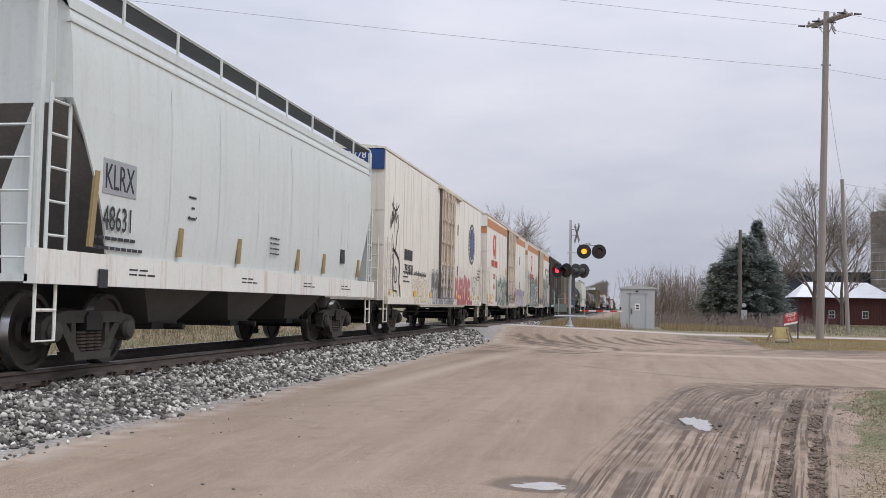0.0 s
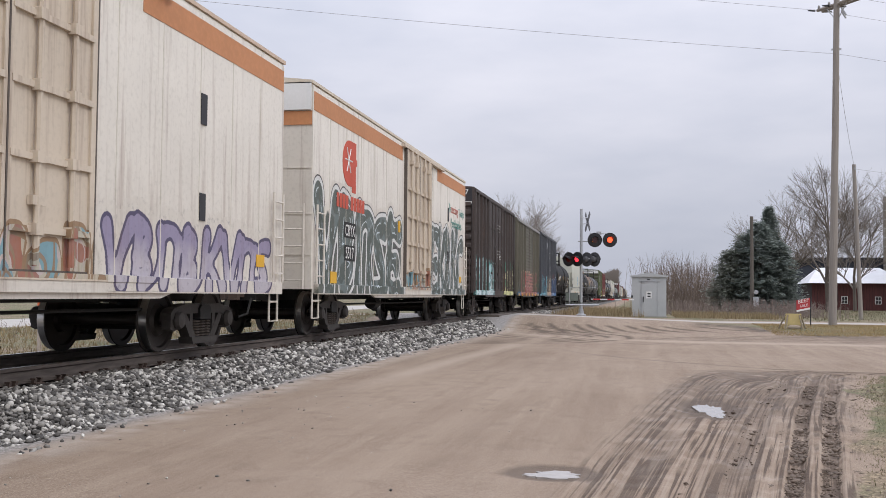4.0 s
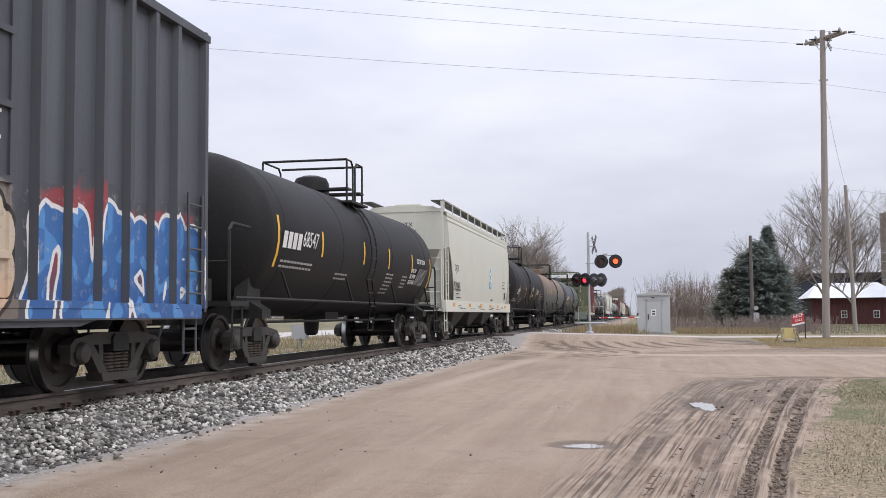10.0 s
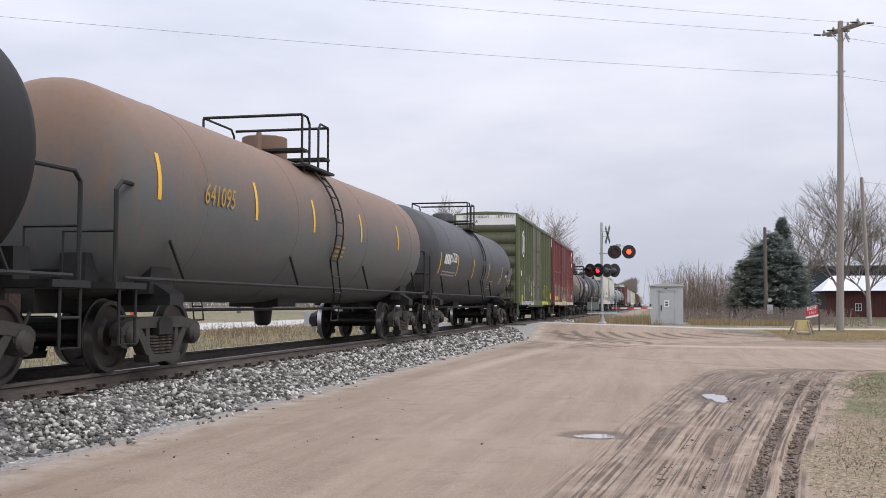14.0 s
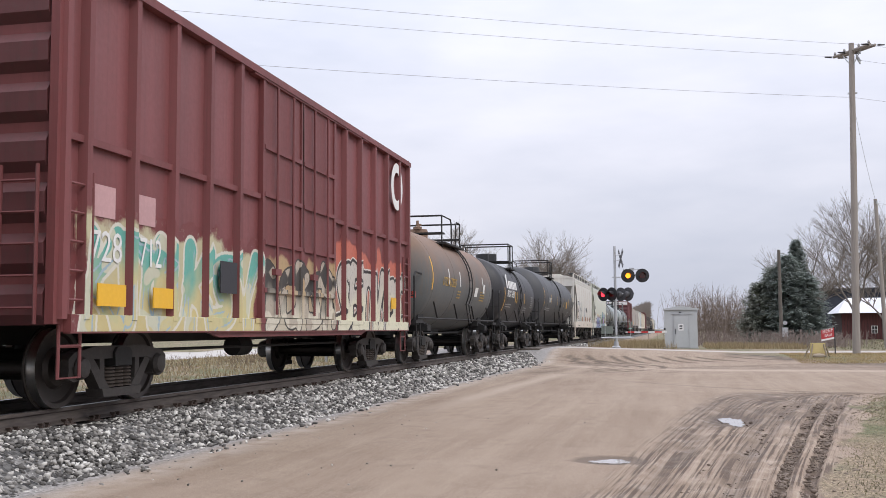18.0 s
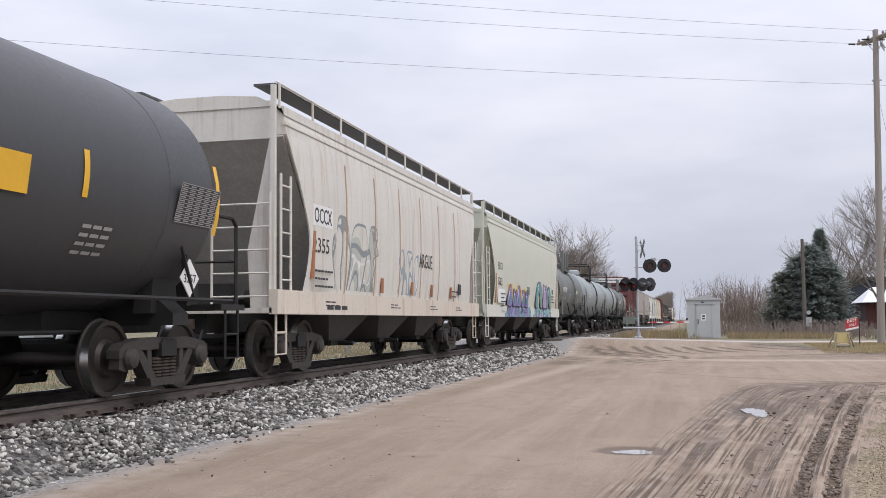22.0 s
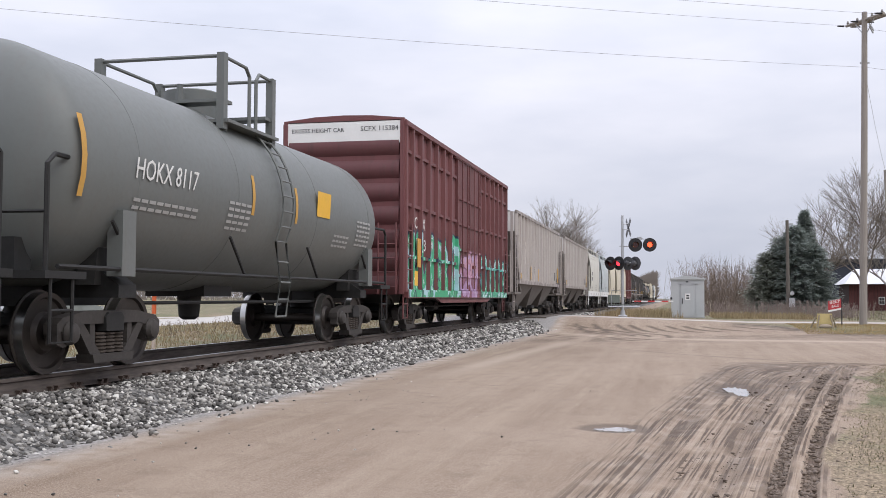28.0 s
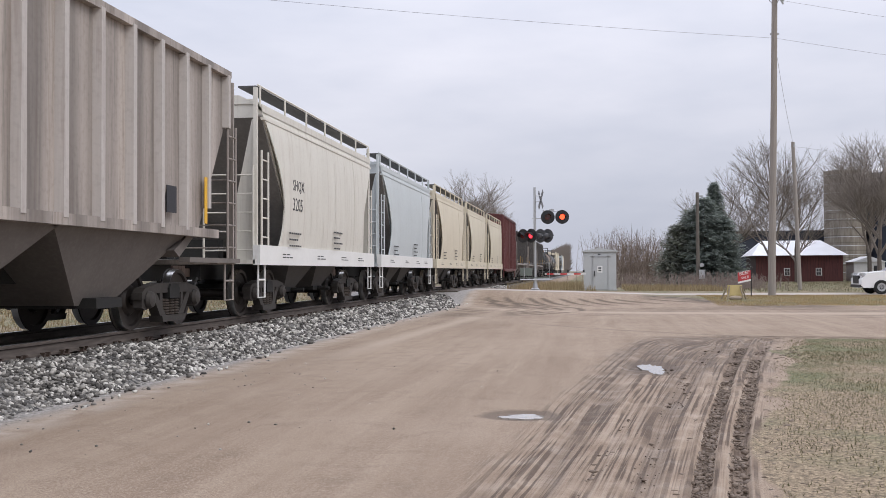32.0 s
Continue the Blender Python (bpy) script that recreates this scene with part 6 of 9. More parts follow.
    bars(c, [(1.68, 2.7, 0.92), (2.75, 2.7, 1.18)], LOGO, 1.448, 0.3, "owner_name", 0.226)
    if k:
        plates(c, [("dark_mark_panel", 2.28, 3.17, 2.08, 2.42, UNDER), ("dark_mark_panel", 2.32, 3.1, 1.58, 1.92, UNDER)], 1.446)
    ink = LETTER_W if k else LOGO
    fitted("CRYX", 2.35, 3.1, 2.12, 2.37, ink, c, 1.452), fitted("5517" if k else "5413", 2.4, 3.02, 1.63, 1.88, ink, c, 1.452)
    plates(c, [("yellow_notice", 1.3, 1.72, 1.08, 1.32, YELLOW), ("yellow_notice", 7.3, 7.5, 2.5, 2.8, YELLOW), ("yellow_notice", L - 1.3, L - 0.95, 1.3, 1.5, YELLOW), ("dark_hatch", L * 0.8, L * 0.8 + 0.2, 3.3, 3.75, LETTER_K), ("dark_hatch", L * 0.8, L * 0.8 + 0.2, 1.9, 2.3, LETTER_K)], 1.455)
    if k:
        GL, RL = plain("faded_green_lettering", (0.10, 0.30, 0.26)), plain("faded_red_lettering", (0.5, 0.14, 0.10))
        fitted("Pr", 14.7, 15.0, 3.62, 3.92, GL, c, 1.449), fitted("otecting", 15.02, 16.35, 3.54, 3.9, RL, c, 1.449)
        fitted("Today's", 16.5, 17.6, 3.54, 3.9, GL, c, 1.449), fitted("Perishables", 15.0, 17.1, 3.15, 3.45, GL, c, 1.449)
ROOFGREY = paint("dusty_grey_roof_paint", (0.30, 0.295, 0.285), 0.6, 0.3)
# 4: brown-black boxcar
m4 = paint("brown_black_boxcar_paint", (0.064, 0.051, 0.047), 0.6, 0.25, panels=0.3)
c = put(boxcar("dark brown exterior-post boxcar with sprayed lettering in turquoise and lime", LONG[4], 5.12, m4, m4, posts=15, door=(0.31, 0.63), cap=paint("black_cap_paint", (0.03, 0.03, 0.035)), truck_in=1.9))
spray_skin(c, LONG[4], paint("sprayed_brown_paint", (0.052, 0.039, 0.036), 0.4, 0.1, spray=[
    dict(fill=((0.52, 0.64, 0.66), (0.10, 0.32, 0.28), (0.40, 0.58, 0.62)), lines=((0.045, (0.03, 0.13, 0.13)),), coat=((0.20, 0.32, 0.34), (0.05, 0.20, 0.18)), glint=(0.08, (0.7, 0.74, 0.74))),
    dict(fill=((0.58, 0.57, 0.28), (0.60, 0.58, 0.36)), lines=((0.045, (0.025, 0.025, 0.05)),), coat=((0.34, 0.45, 0.12), (0.06, 0.30, 0.20)))]),
    [(0.3, 5.4, 2.2, 5, 0.16, 33, 2.0, 0.1), (8.6, 12.2, 2.0, 5, 0.13, 7, 2.35, 0.05)])
bars(c, [(1.0, 5.4 - 0.92, 0.001)], LETTER_W, 1.53)
part("end_cap_stripe", Mesh().box(-1.40, 1.40, -0.01, 0.04, 4.38, 4.46), WHITE, c)
lettering("4207", 0.3, LETTER_W, on_front(0.66, -0.004, 4.66), c)
low_text(c, 6.6, 3.95, 1.5, LETTER_W), low_text(c, 6.6, 2.8, 1.5, LETTER_W), low_text(c, 7.2, 2.6, 1.5, LETTER_W, 2)
# 5: olive boxcar with corrugated doors
m5 = paint("dark_olive_boxcar_paint", (0.138, 0.128, 0.096), 0.7, 0.35, panels=0.35, streak=(0.06, 0.045, 0.035))
c = put(boxcar("dark olive boxcar with corrugated double doors and red sprayed lettering", LONG[5], 5.03, m5, ROOFGREY, posts=15, door=(0.335, 0.67), door_style="corrugated", cap=paint("black_end_cap", (0.03, 0.03, 0.03)), truck_in=1.8))
spray_skin(c, LONG[5], paint("sprayed_olive_paint", (0.105, 0.096, 0.07), 0.45, 0.12, spray=[
    dict(fill=((0.24, 0.055, 0.06), (0.42, 0.17, 0.17), (0.30, 0.09, 0.09)), lines=((0.06, (0.60, 0.43, 0.27)),), coat=((0.16, 0.035, 0.04), (0.04, 0.16, 0.12)), glint=(0.1, (0.62, 0.42, 0.40))),
    dict(fill=((0.04, 0.16, 0.26), (0.05, 0.2, 0.18)), lines=(), coat=((0.04, 0.12, 0.24), (0.05, 0.20, 0.13))),
    dict(fill=((0.04, 0.16, 0.26), (0.05, 0.2, 0.18)), lines=(), coat=((0.03, 0.13, 0.26), (0.04, 0.26, 0.28)))]),
    [(1.7, 10.3, 2.0, 8, 0.2, 6, 1.5, 0.05), (10.5, 11.8, 1.9, 0, 0.1, 8, 1.9, 0.1), (0.2, 1.6, 1.5, 0, 0.1, 4, 1.55, 0.1)])
PINK = plain("faded_pink_paint", (0.5, 0.36, 0.36))
CREAM = plain("cream_lettering", (0.62, 0.56, 0.36))
for y0, y1, z in ((8.43, 10.1, 3.8), (8.9, 10.0, 3.3), (8.43, 10.1, 2.78)):
    bars(c, [(y0, z, y1 - y0)], CREAM, 1.445, 0.36, "owner_name", 0.26)
plates(c, [("black_mark_panel", 0.24, 1.72, 1.40, 2.55, LETTER_K)], 1.449)
fitted("57039", 0.3, 1.62, 1.55, 1.87, LETTER_W, c, 1.456), fitted("W", 1.15, 1.5, 2.1, 2.42, LETTER_W, c, 1.456)
plates(c, [("yellow_reflector", y, y + 0.3, 0.84, 0.98, YELLOW) for y in (0.5, 2.2, 4.0, 5.7, 7.4, 9.1, 10.8)], 1.545)
plates(c, [("pink_panel", 10.35 + 0.55 * i, 10.65 + 0.55 * i, z, z + 0.4, PINK) for i in range(2) for z in (2.75, 3.25, 3.75)], 1.445)
lettering("57039", 0.3, LETTER_W, on_front(0.3, -0.004, 4.55), c)
# 6: black boxcar
m6 = paint("blue_black_boxcar_paint", (0.072, 0.077, 0.09), 0.6, 0.12, panels=0.25, streak=(0.035, 0.03, 0.03))
c = put(boxcar("blue-black exterior-post boxcar with turquoise and tan sprayed lettering", LONG[6], 5.12, m6, m6, posts=(0.55, 0.64), door=(0.325, 0.625), cap=paint("silver_cap_paint", (0.38, 0.38, 0.38)), truck_in=1.8))
spray_skin(c, LONG[6], paint("sprayed_blue_black_paint", (0.066, 0.07, 0.081), 0.4, 0.06, spray=[
    dict(fill=((0.10, 0.38, 0.52), (0.30, 0.62, 0.68), (0.13, 0.45, 0.58)), lines=((0.06, (0.02, 0.025, 0.035)),), coat=((0.10, 0.045, 0.05), (0.30, 0.05, 0.055)), glint=(0.07, (0.62, 0.76, 0.8))),
    dict(fill=((0.52, 0.37, 0.26), (0.48, 0.40, 0.31)), lines=((0.05, (0.025, 0.022, 0.02)),), coat=((0.16, 0.13, 0.11), (0.22, 0.20, 0.18))),
    dict(fill=((0.03, 0.10, 0.28), (0.07, 0.22, 0.48), (0.04, 0.13, 0.34)), lines=((0.05, (0.66, 0.66, 0.66)),), coat=((0.07, 0.06, 0.09), (0.24, 0.05, 0.06)))]),
    [(0.2, 4.3, 2.05, 5, 0.13, 22, 2.3, 0.12), (4.6, 7.8, 1.95, 6, 0.12, 5, 2.2, 0.05), (8.2, 12.1, 1.95, 5, 0.19, 14, 2.35, 0.1)])
plates(c, [("white_mark_panel", 0.70, 1.10, 2.31, 2.62, WHITE), ("white_mark_panel", 1.30, 1.77, 2.31, 2.62, WHITE), ("grey_number_panel", 0.70, 1.10, 1.9, 2.22, GALV), ("grey_number_panel", 1.30, 1.77, 1.9, 2.22, GALV)], 1.45)
for word, y0, z in (("IA", 0.76, 2.36), ("NR", 1.37, 2.36), ("80", 0.75, 1.94), ("29", 1.37, 1.94)):
    fitted(word, y0, y0 + 0.3, z, z + 0.22, LETTER_K, c, 1.456)
low_text(c, 6.5, 3.85, 1.5, LETTER_W, 4), low_text(c, 6.7, 2.9, 1.5, LETTER_W, 3)
part("fallen_paint_patch", Mesh().prism([(4.25, 3.75), (4.35, 4.45), (4.9, 4.5), (5.2, 4.2), (5.2, 3.75), (4.95, 3.7), (5.0, 4.15), (4.6, 4.1)], 1.496, 1.499, "x"), GALV, c)
lettering("8029", 0.28, LETTER_K, on_front(0.5, -0.004, 4.6), c)
# 7: black tank
BLACK = paint("black_tank_paint", (0.026, 0.026, 0.029), 0.5, 0.06, 0.48, streak=(0.05, 0.045, 0.042))
R7, Z7 = 1.45, 2.34
c = put(tank("black tank car with white lettering and yellow strips", LONG[7], R7, Z7, paint("fresh_black_tank_paint", (0.014, 0.014, 0.015), 0.35, 0.0, 0.6, spec=0.2), UNDER, dome_y=8.10, rails=(7.6, 8.1, 8.9), lad_y=8.10, cyl=1.75))
tank_marks(c, R7, Z7, (("68547", 0.42, 3.2, 2.1, 0.85),), [(1.9, 2.2, 0.9), (14.8, 2.12, 0.85)] + [(y, 2.3, 0.5) for y in (4.4, 7.5, 9.83, 12.4)], [(2.2, 1.85, 1.8, 2), (5.6, 1.75, 0.9, 2), (9.77, 1.9, 0.75, 6), (11.5, 1.9, 0.55, 4)])
tank_words(c, R7, Z7, (("DOT-SP 21134", 13.03, 14.04, 2.33, 0.13), ("FRA AIP", 12.5, 13.0, 2.06, 0.11), ("SR 13449", 12.32, 12.97, 1.9, 0.12), ("SR 13450", 12.29, 12.95, 1.75, 0.12)), LETTER_W)
tank_table(c, R7, Z7, 13.05, 14.1, 1.75, 2.22)
f0 = on_tank(2.15, 2.1, R7, Z7)
tagged(part("owner_mark", Mesh().add([tuple(f0 @ Vector(p)) for a in (0, 0.26, 0.52, 0.78) for p in ((a, 0, 0), (a + 0.2, 0, 0), (a + 0.2, 0.3, 0), (a, 0.3, 0))], [(4 * k, 4 * k + 1, 4 * k + 2, 4 * k + 3) for k in range(4)]), LETTER_W, c), kind="stuff")
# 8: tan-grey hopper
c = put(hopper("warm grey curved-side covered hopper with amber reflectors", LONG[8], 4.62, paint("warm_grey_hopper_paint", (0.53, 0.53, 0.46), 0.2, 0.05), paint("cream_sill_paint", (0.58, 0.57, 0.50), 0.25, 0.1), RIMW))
fitted("DJTX", 1.5, 2.28, 2.28, 2.58, LETTER_K, c, 1.53), fitted("515065", 1.34, 2.49, 1.71, 2.01, LETTER_K, c, 1.525), fitted("CAUTION", 9.7, 10.25, 1.45, 1.53, LETTER_K, c, 1.505)
plates(c, [("pale_logo_panel", 9.31, 9.79, 2.22, 2.87, WHITE), ("blue_logo_panel", 9.31, 9.79, 1.95, 2.22, plain("sky_blue_sign", (0.10, 0.36, 0.55))), ("test_plate", 13.75, 14.1, 1.58, 1.86, LETTER_K)], 1.53)
part("logo_diamond", Mesh().prism([(9.55, 2.24), (9.77, 2.55), (9.55, 2.86), (9.33, 2.55)], 1.53, 1.54, "x"), bpy.data.materials["sky_blue_sign"], c, "blue diamond shape on white")
bars(c, [(9.42, 2.5, 0.26)], WHITE, 1.54, 0.12), bars(c, [(9.36, 2.12, 0.36), (9.36, 2.04, 0.36)], WHITE, 1.534, 0.04)
plates(c, [("amber_reflector", y, y + 0.4, 1.18, 1.3, plain("amber_reflector", (0.65, 0.30, 0.06))) for y in (1.2, 4.4, 7.0, 9.4, 11.6, 14.0)], 1.502)
low_text(c, 1.6, 1.72), low_text(c, 13.1, 2.3)
for txt, z in (("DJTX", 3.75), ("515065", 3.5)):
    lettering(txt, 0.2, LETTER_K, on_front(-0.15, 0.515, z), c)
bars(c, [(2.6 + 2.2 * k, 1.1, 1.1) for k in range(5)], LETTER_K, 1.502, 0.022, step=0.16)
# 9 - 11: tanks
R9, Z9 = 1.50, 2.46
c = put(tank("black tank car with chalk scrawls and yellow strips", LONG[9], R9, Z9, paint("sooty_tank_paint", (0.017, 0.0165, 0.0175), 0.4, 0.08, 0.6, streak=(0.04, 0.036, 0.033), spec=0.2), UNDER, dome_y=7.01, rails=(6.42, 7.2, 7.9), lad_y=7.10, cyl=1.4))
tank_marks(c, R9, Z9, (("92749", 0.42, 2.05, 1.88, 0.85), ("Let's", 0.42, 8.95, 2.15, 0.8), ("Go", 0.3, 9.2, 1.85, 0.8), ("B Live", 0.45, 11.3, 2.0, 0.8)), [(y, 2.1, 0.62) for y in (3.2, 5.9, 8.7, 11.0, 13.4)], [(1.4, 1.68, 2.0, 2), (4.1, 1.75, 0.8, 4), (13.8, 2.1, 0.9, 6)])
tank_words(c, R9, Z9, (("B Cool", 4.3, 5.55, 2.2, 0.45),), plain("faint_chalk", (0.10, 0.10, 0.10), 0.8))
RUST_T = paint("rusty_grey_tank_paint", (0.105, 0.112, 0.112), 0.45, 0.35, 0.6, streak=(0.20, 0.115, 0.065), crust=(2.1, 3.3, (0.20, 0.115, 0.07)))
c = put(tank("grey tank car streaked with orange rust", LONG[10], 1.46, 2.36, RUST_T, UNDER, dome="flat", dome_y=8.12, rails=(7.47, 7.9, 9.06), lad_y=8.26, cyl=0.8))
OCHRE = plain("ochre_lettering", (0.42, 0.27, 0.06))
tank_marks(c, 1.46, 2.36, (("641095", 0.42, 2.2, 2.2, 0.85),), [(y, 2.5, 0.6) for y in (0.85, 4.1, 6.9, 10.0, 13.2)], [(8.2, 2.0, 0.8, 3)], OCHRE)
c = put(tank("dark grey tank car with white lettering and yellow strips", LONG[11], 1.48, 2.37, paint("slate_tank_paint", (0.048, 0.051, 0.055), 0.35, 0.05, 0.5), UNDER, dome_y=8.15, rails=(7.6, 8.2, 9.01), lad_y=8.21, cyl=0.7))
tank_marks(c, 1.48, 2.37, (("53506", 0.42, 2.35, 2.1, 0.85),), [(y, 2.1, 0.62) for y in (0.8, 3.5, 6.4, 9.7, 13.0)] + [(15.65, 2.0, 0.9)], [(1.3, 1.85, 2.0, 2), (10.4, 1.75, 0.9, 4), (12.6, 1.9, 0.5, 3)])
tank_words(c, 1.48, 2.37, (("FRA AIP", 13.94, 14.47, 1.99, 0.12),), LETTER_W)
tank_table(c, 1.48, 2.37, 14.54, 15.57, 1.85, 2.32)
f0 = on_tank(1.35, 2.1, 1.48, 2.37)
tagged(part("owner_mark", Mesh().add([tuple(f0 @ Vector(p)) for a in (0, 0.25, 0.5, 0.75) for p in ((a, 0, 0), (a + 0.19, 0, 0), (a + 0.19, 0.3, 0), (a, 0.3, 0))], [(4 * k, 4 * k + 1, 4 * k + 2, 4 * k + 3) for k in range(4)]), LETTER_W, c), kind="stuff")
# 12: green boxcar
m12 = paint("olive_green_boxcar_paint", (0.105, 0.125, 0.062), 0.6, 0.35, panels=0.3, streak=(0.10, 0.075, 0.045))
c = put(boxcar("olive green exterior-post boxcar with a white end cap and yellow scrawl", LONG[12], 5.17, m12, m12, posts=17, door=(0.39, 0.63), cap=WHITE, end_ribs=7, end_mat=paint("grimy_green_end", (0.085, 0.085, 0.05), 0.9, 0.6, streak=(0.05, 0.04, 0.03)), door_mat=paint("rusted_green_door", (0.135, 0.14, 0.09), 0.8, 0.85, streak=(0.085, 0.05, 0.035), fade=0.5, panels=0.4)))
spray_skin(c, LONG[12], paint("sprayed_green_paint", (0.105, 0.125, 0.062), 0.4, 0.12, spray=[
    dict(fill=((0.58, 0.58, 0.60), (0.40, 0.40, 0.42), (0.62, 0.62, 0.63)), lines=((0.07, (0.022, 0.022, 0.026)),), coat=((0.06, 0.058, 0.06), (0.045, 0.045, 0.045)), glint=(0.05, (0.09, 0.09, 0.10))),
    dict(fill=((0.62, 0.62, 0.05), (0.64, 0.64, 0.10)), lines=((0.05, (0.025, 0.025, 0.02)),))]),
    [(1.1, 5.9, 2.25, 10, 0.085, 4, 2.25, 0.1), (9.5, 12.7, 1.95, 5, 0.085, 11, None, 0.15)])
lettering("EXCESS HEIGHT", 0.17, LETTER_K, on_front(-1.05, -0.004, 4.83), c), lettering("CAR", 0.17, LETTER_K, on_front(-0.7, -0.004, 4.62), c), lettering("IBT 19177", 0.19, LETTER_K, on_front(0.5, -0.004, 4.82), c)
part("round_emblem", Mesh().add([(1.522, 1.75 + r * math.cos(a), 3.75 + 1.15 * r * math.sin(a)) for a in [2 * math.pi * k / 40 for k in range(40)] for r in (0.44, 0.54)], [(2 * k, 2 * k + 1, (2 * k + 3) % 80, (2 * k + 2) % 80) for k in range(40)]).box(1.518, 1.522, 1.7, 1.82, 3.35, 4.2), WHITE, c, "white ring emblem")
plates(c, [("white_mark_panel", 0.75, 1.05, 2.22, 2.46, LETTER_W), ("yellow_notice", 0.95, 1.3, 1.05, 1.33, YELLOW), ("yellow_reflector", 4.6, 4.95, 1.3, 1.5, YELLOW), ("yellow_notice", 14.0, 14.4, 1.2, 1.55, YELLOW)], 1.53)
# 13: maroon boxcar
m13 = paint("maroon_boxcar_paint", (0.178, 0.052, 0.052), 0.5, 0.25, panels=0.25, streak=(0.09, 0.04, 0.035))
c = put(boxcar("maroon exterior-post boxcar with cream and yellow sprayed lettering", LONG[13], 5.1, m13, m13, posts=(0.54, 1.01), door=(0.37, 0.61), cap=WHITE, belts=(2.95,), end_ribs=7, end_mat=paint("grimy_maroon_end", (0.12, 0.04, 0.042), 0.8, 0.4, streak=(0.05, 0.03, 0.028))))
spray_skin(c, LONG[13], paint("sprayed_maroon_paint", (0.165, 0.045, 0.045), 0.3, 0.08, spray=[
    dict(fill=((0.52, 0.46, 0.24), (0.50, 0.50, 0.38), (0.12, 0.36, 0.30)), lines=((0.04, (0.58, 0.56, 0.48)),), coat=((0.50, 0.42, 0.20), (0.46, 0.42, 0.27)), glint=(0.06, (0.30, 0.40, 0.46))),
    dict(fill=((0.56, 0.52, 0.42), (0.40, 0.35, 0.28), (0.05, 0.045, 0.04)), lines=((0.03, (0.04, 0.035, 0.03)),), coat=((0.48, 0.43, 0.33), (0.40, 0.28, 0.15))),
    dict(fill=((0.60, 0.58, 0.44), (0.48, 0.45, 0.40)), lines=((0.085, (0.62, 0.60, 0.55)), (0.06, (0.03, 0.028, 0.028))), coat=((0.30, 0.20, 0.15), (0.46, 0.13, 0.085)))]),
    [(0.5, 5.3, 2.0, 6, 0.13, 6, 2.15, 0.1), (5.6, 8.9, 1.9, 5, 0.11, 3, 2.05, 0.0), (9.2, 14.2, 2.1, 6, 0.14, 19, 2.55, 0.1)])
bars(c, [(0.73, 2.15, 0.6), (1.71, 2.15, 0.55)], plain("pale_pink_lettering", (0.5, 0.3, 0.3)), 1.45, 0.36, "owner_mark")
fitted("728", 0.72, 1.38, 1.65, 2.0, LETTER_W, c, 1.453), fitted("712", 1.8, 2.33, 1.65, 2.0, LETTER_W, c, 1.453)
lettering("728712", 0.24, LETTER_K, on_front(0.2, -0.004, 4.72), c)
plates(c, [("yellow_notice", 0.75, 1.35, 1.15, 1.4, YELLOW), ("yellow_notice", 2.0, 2.5, 1.15, 1.4, YELLOW), ("black_panel", 3.9, 4.45, 1.4, 1.85, LETTER_K), ("yellow_reflector", 12.9, 13.3, 1.35, 1.6, YELLOW)], 1.53)
part("round_emblem", Mesh().add([(1.522, 13.44 + r * math.cos(a), 4.19 + 1.1 * r * math.sin(a)) for a in [2 * math.pi * k / 40 for k in range(40)] for r in (0.3, 0.5)], [(2 * k, 2 * k + 1, (2 * k + 3) % 80, (2 * k + 2) % 80) for k in range(40)]), LETTER_W, c, "white ring emblem")
# 14 - 16: tanks
c = put(tank("grey tank car with rusty top and ochre lettering", LONG[14], 1.46, 2.29, RUST_T, UNDER, dome="valves", dome_y=5.84, rails=(4.65, 6.02, 7.33), lad_y=6.53, cyl=1.45, rail_h=0.55))
tank_marks(c, 1.46, 2.29, (("UTLX 672835", 0.36, 2.75, 2.05, 0.88),), [(1.5, 2.4, 0.9)], [(4.9, 2.0, 0.5, 3), (8.6, 2.1, 0.8, 4)], OCHRE)
for y0, y1, z in ((7.55, 8.05, 1.95), (9.0, 9.3, 2.1)):
    f0 = on_tank(y0, z, 1.46, 2.29)
    part("white_notice", Mesh().add([tuple(f0 @ Vector(q)) for q in ((0, 0, 0.002), (y1 - y0, 0, 0.002), (y1 - y0, 0.3, 0.002), (0, 0.3, 0.002))], [(0, 1, 2, 3)]), WHITE, c)
part("red_number_plate", Mesh().box(0.84, 1.29, 0.27, 0.3, 1.70, 1.87), plain("red_plate_paint", (0.5, 0.06, 0.04)), c)
lettering("2448", 0.16, LETTER_K, on_front(0.9, 0.265, 1.72), c)
tank_marks(c, 1.46, 2.29, (), [(y, 2.4, 0.45) for y in (3.6, 5.2, 9.0)], [], WHITE, WHITE)
R15, Z15 = 1.43, 2.29
c = put(tank("black tank car with white lettering and a diamond placard", LONG[15], R15, Z15, BLACK, UNDER, dome="flat", dome_y=4.75, rails=(4.3, 4.75, 5.5), lad_y=4.70, cyl=0.75, rail_h=0.76))
tank_marks(c, R15, Z15, (("PROX 16928", 0.4, 1.28, 2.08, 0.88),), [(0.75, 2.05, 0.9), (3.5, 2.2, 0.45), (3.95, 2.2, 0.45), (6.2, 2.2, 0.45)], [(1.2, 1.85, 1.4, 2), (6.3, 1.8, 0.9, 3), (8.2, 2.3, 0.7, 6)])
f0 = on_tank(1.3, 2.5, R15, Z15)
tagged(part("owner_name", Mesh().add([tuple(f0 @ Vector(p)) for a in [0.38 * k + (0.12 if k else 0) for k in range(7)] for p in ((a, 0, 0), (a + 0.3, 0, 0), (a + 0.3, 0.32 if a else 0.55, 0), (a, 0.32 if a else 0.55, 0))], [(4 * k, 4 * k + 1, 4 * k + 2, 4 * k + 3) for k in range(7)]), LETTER_W, c), kind="stuff")
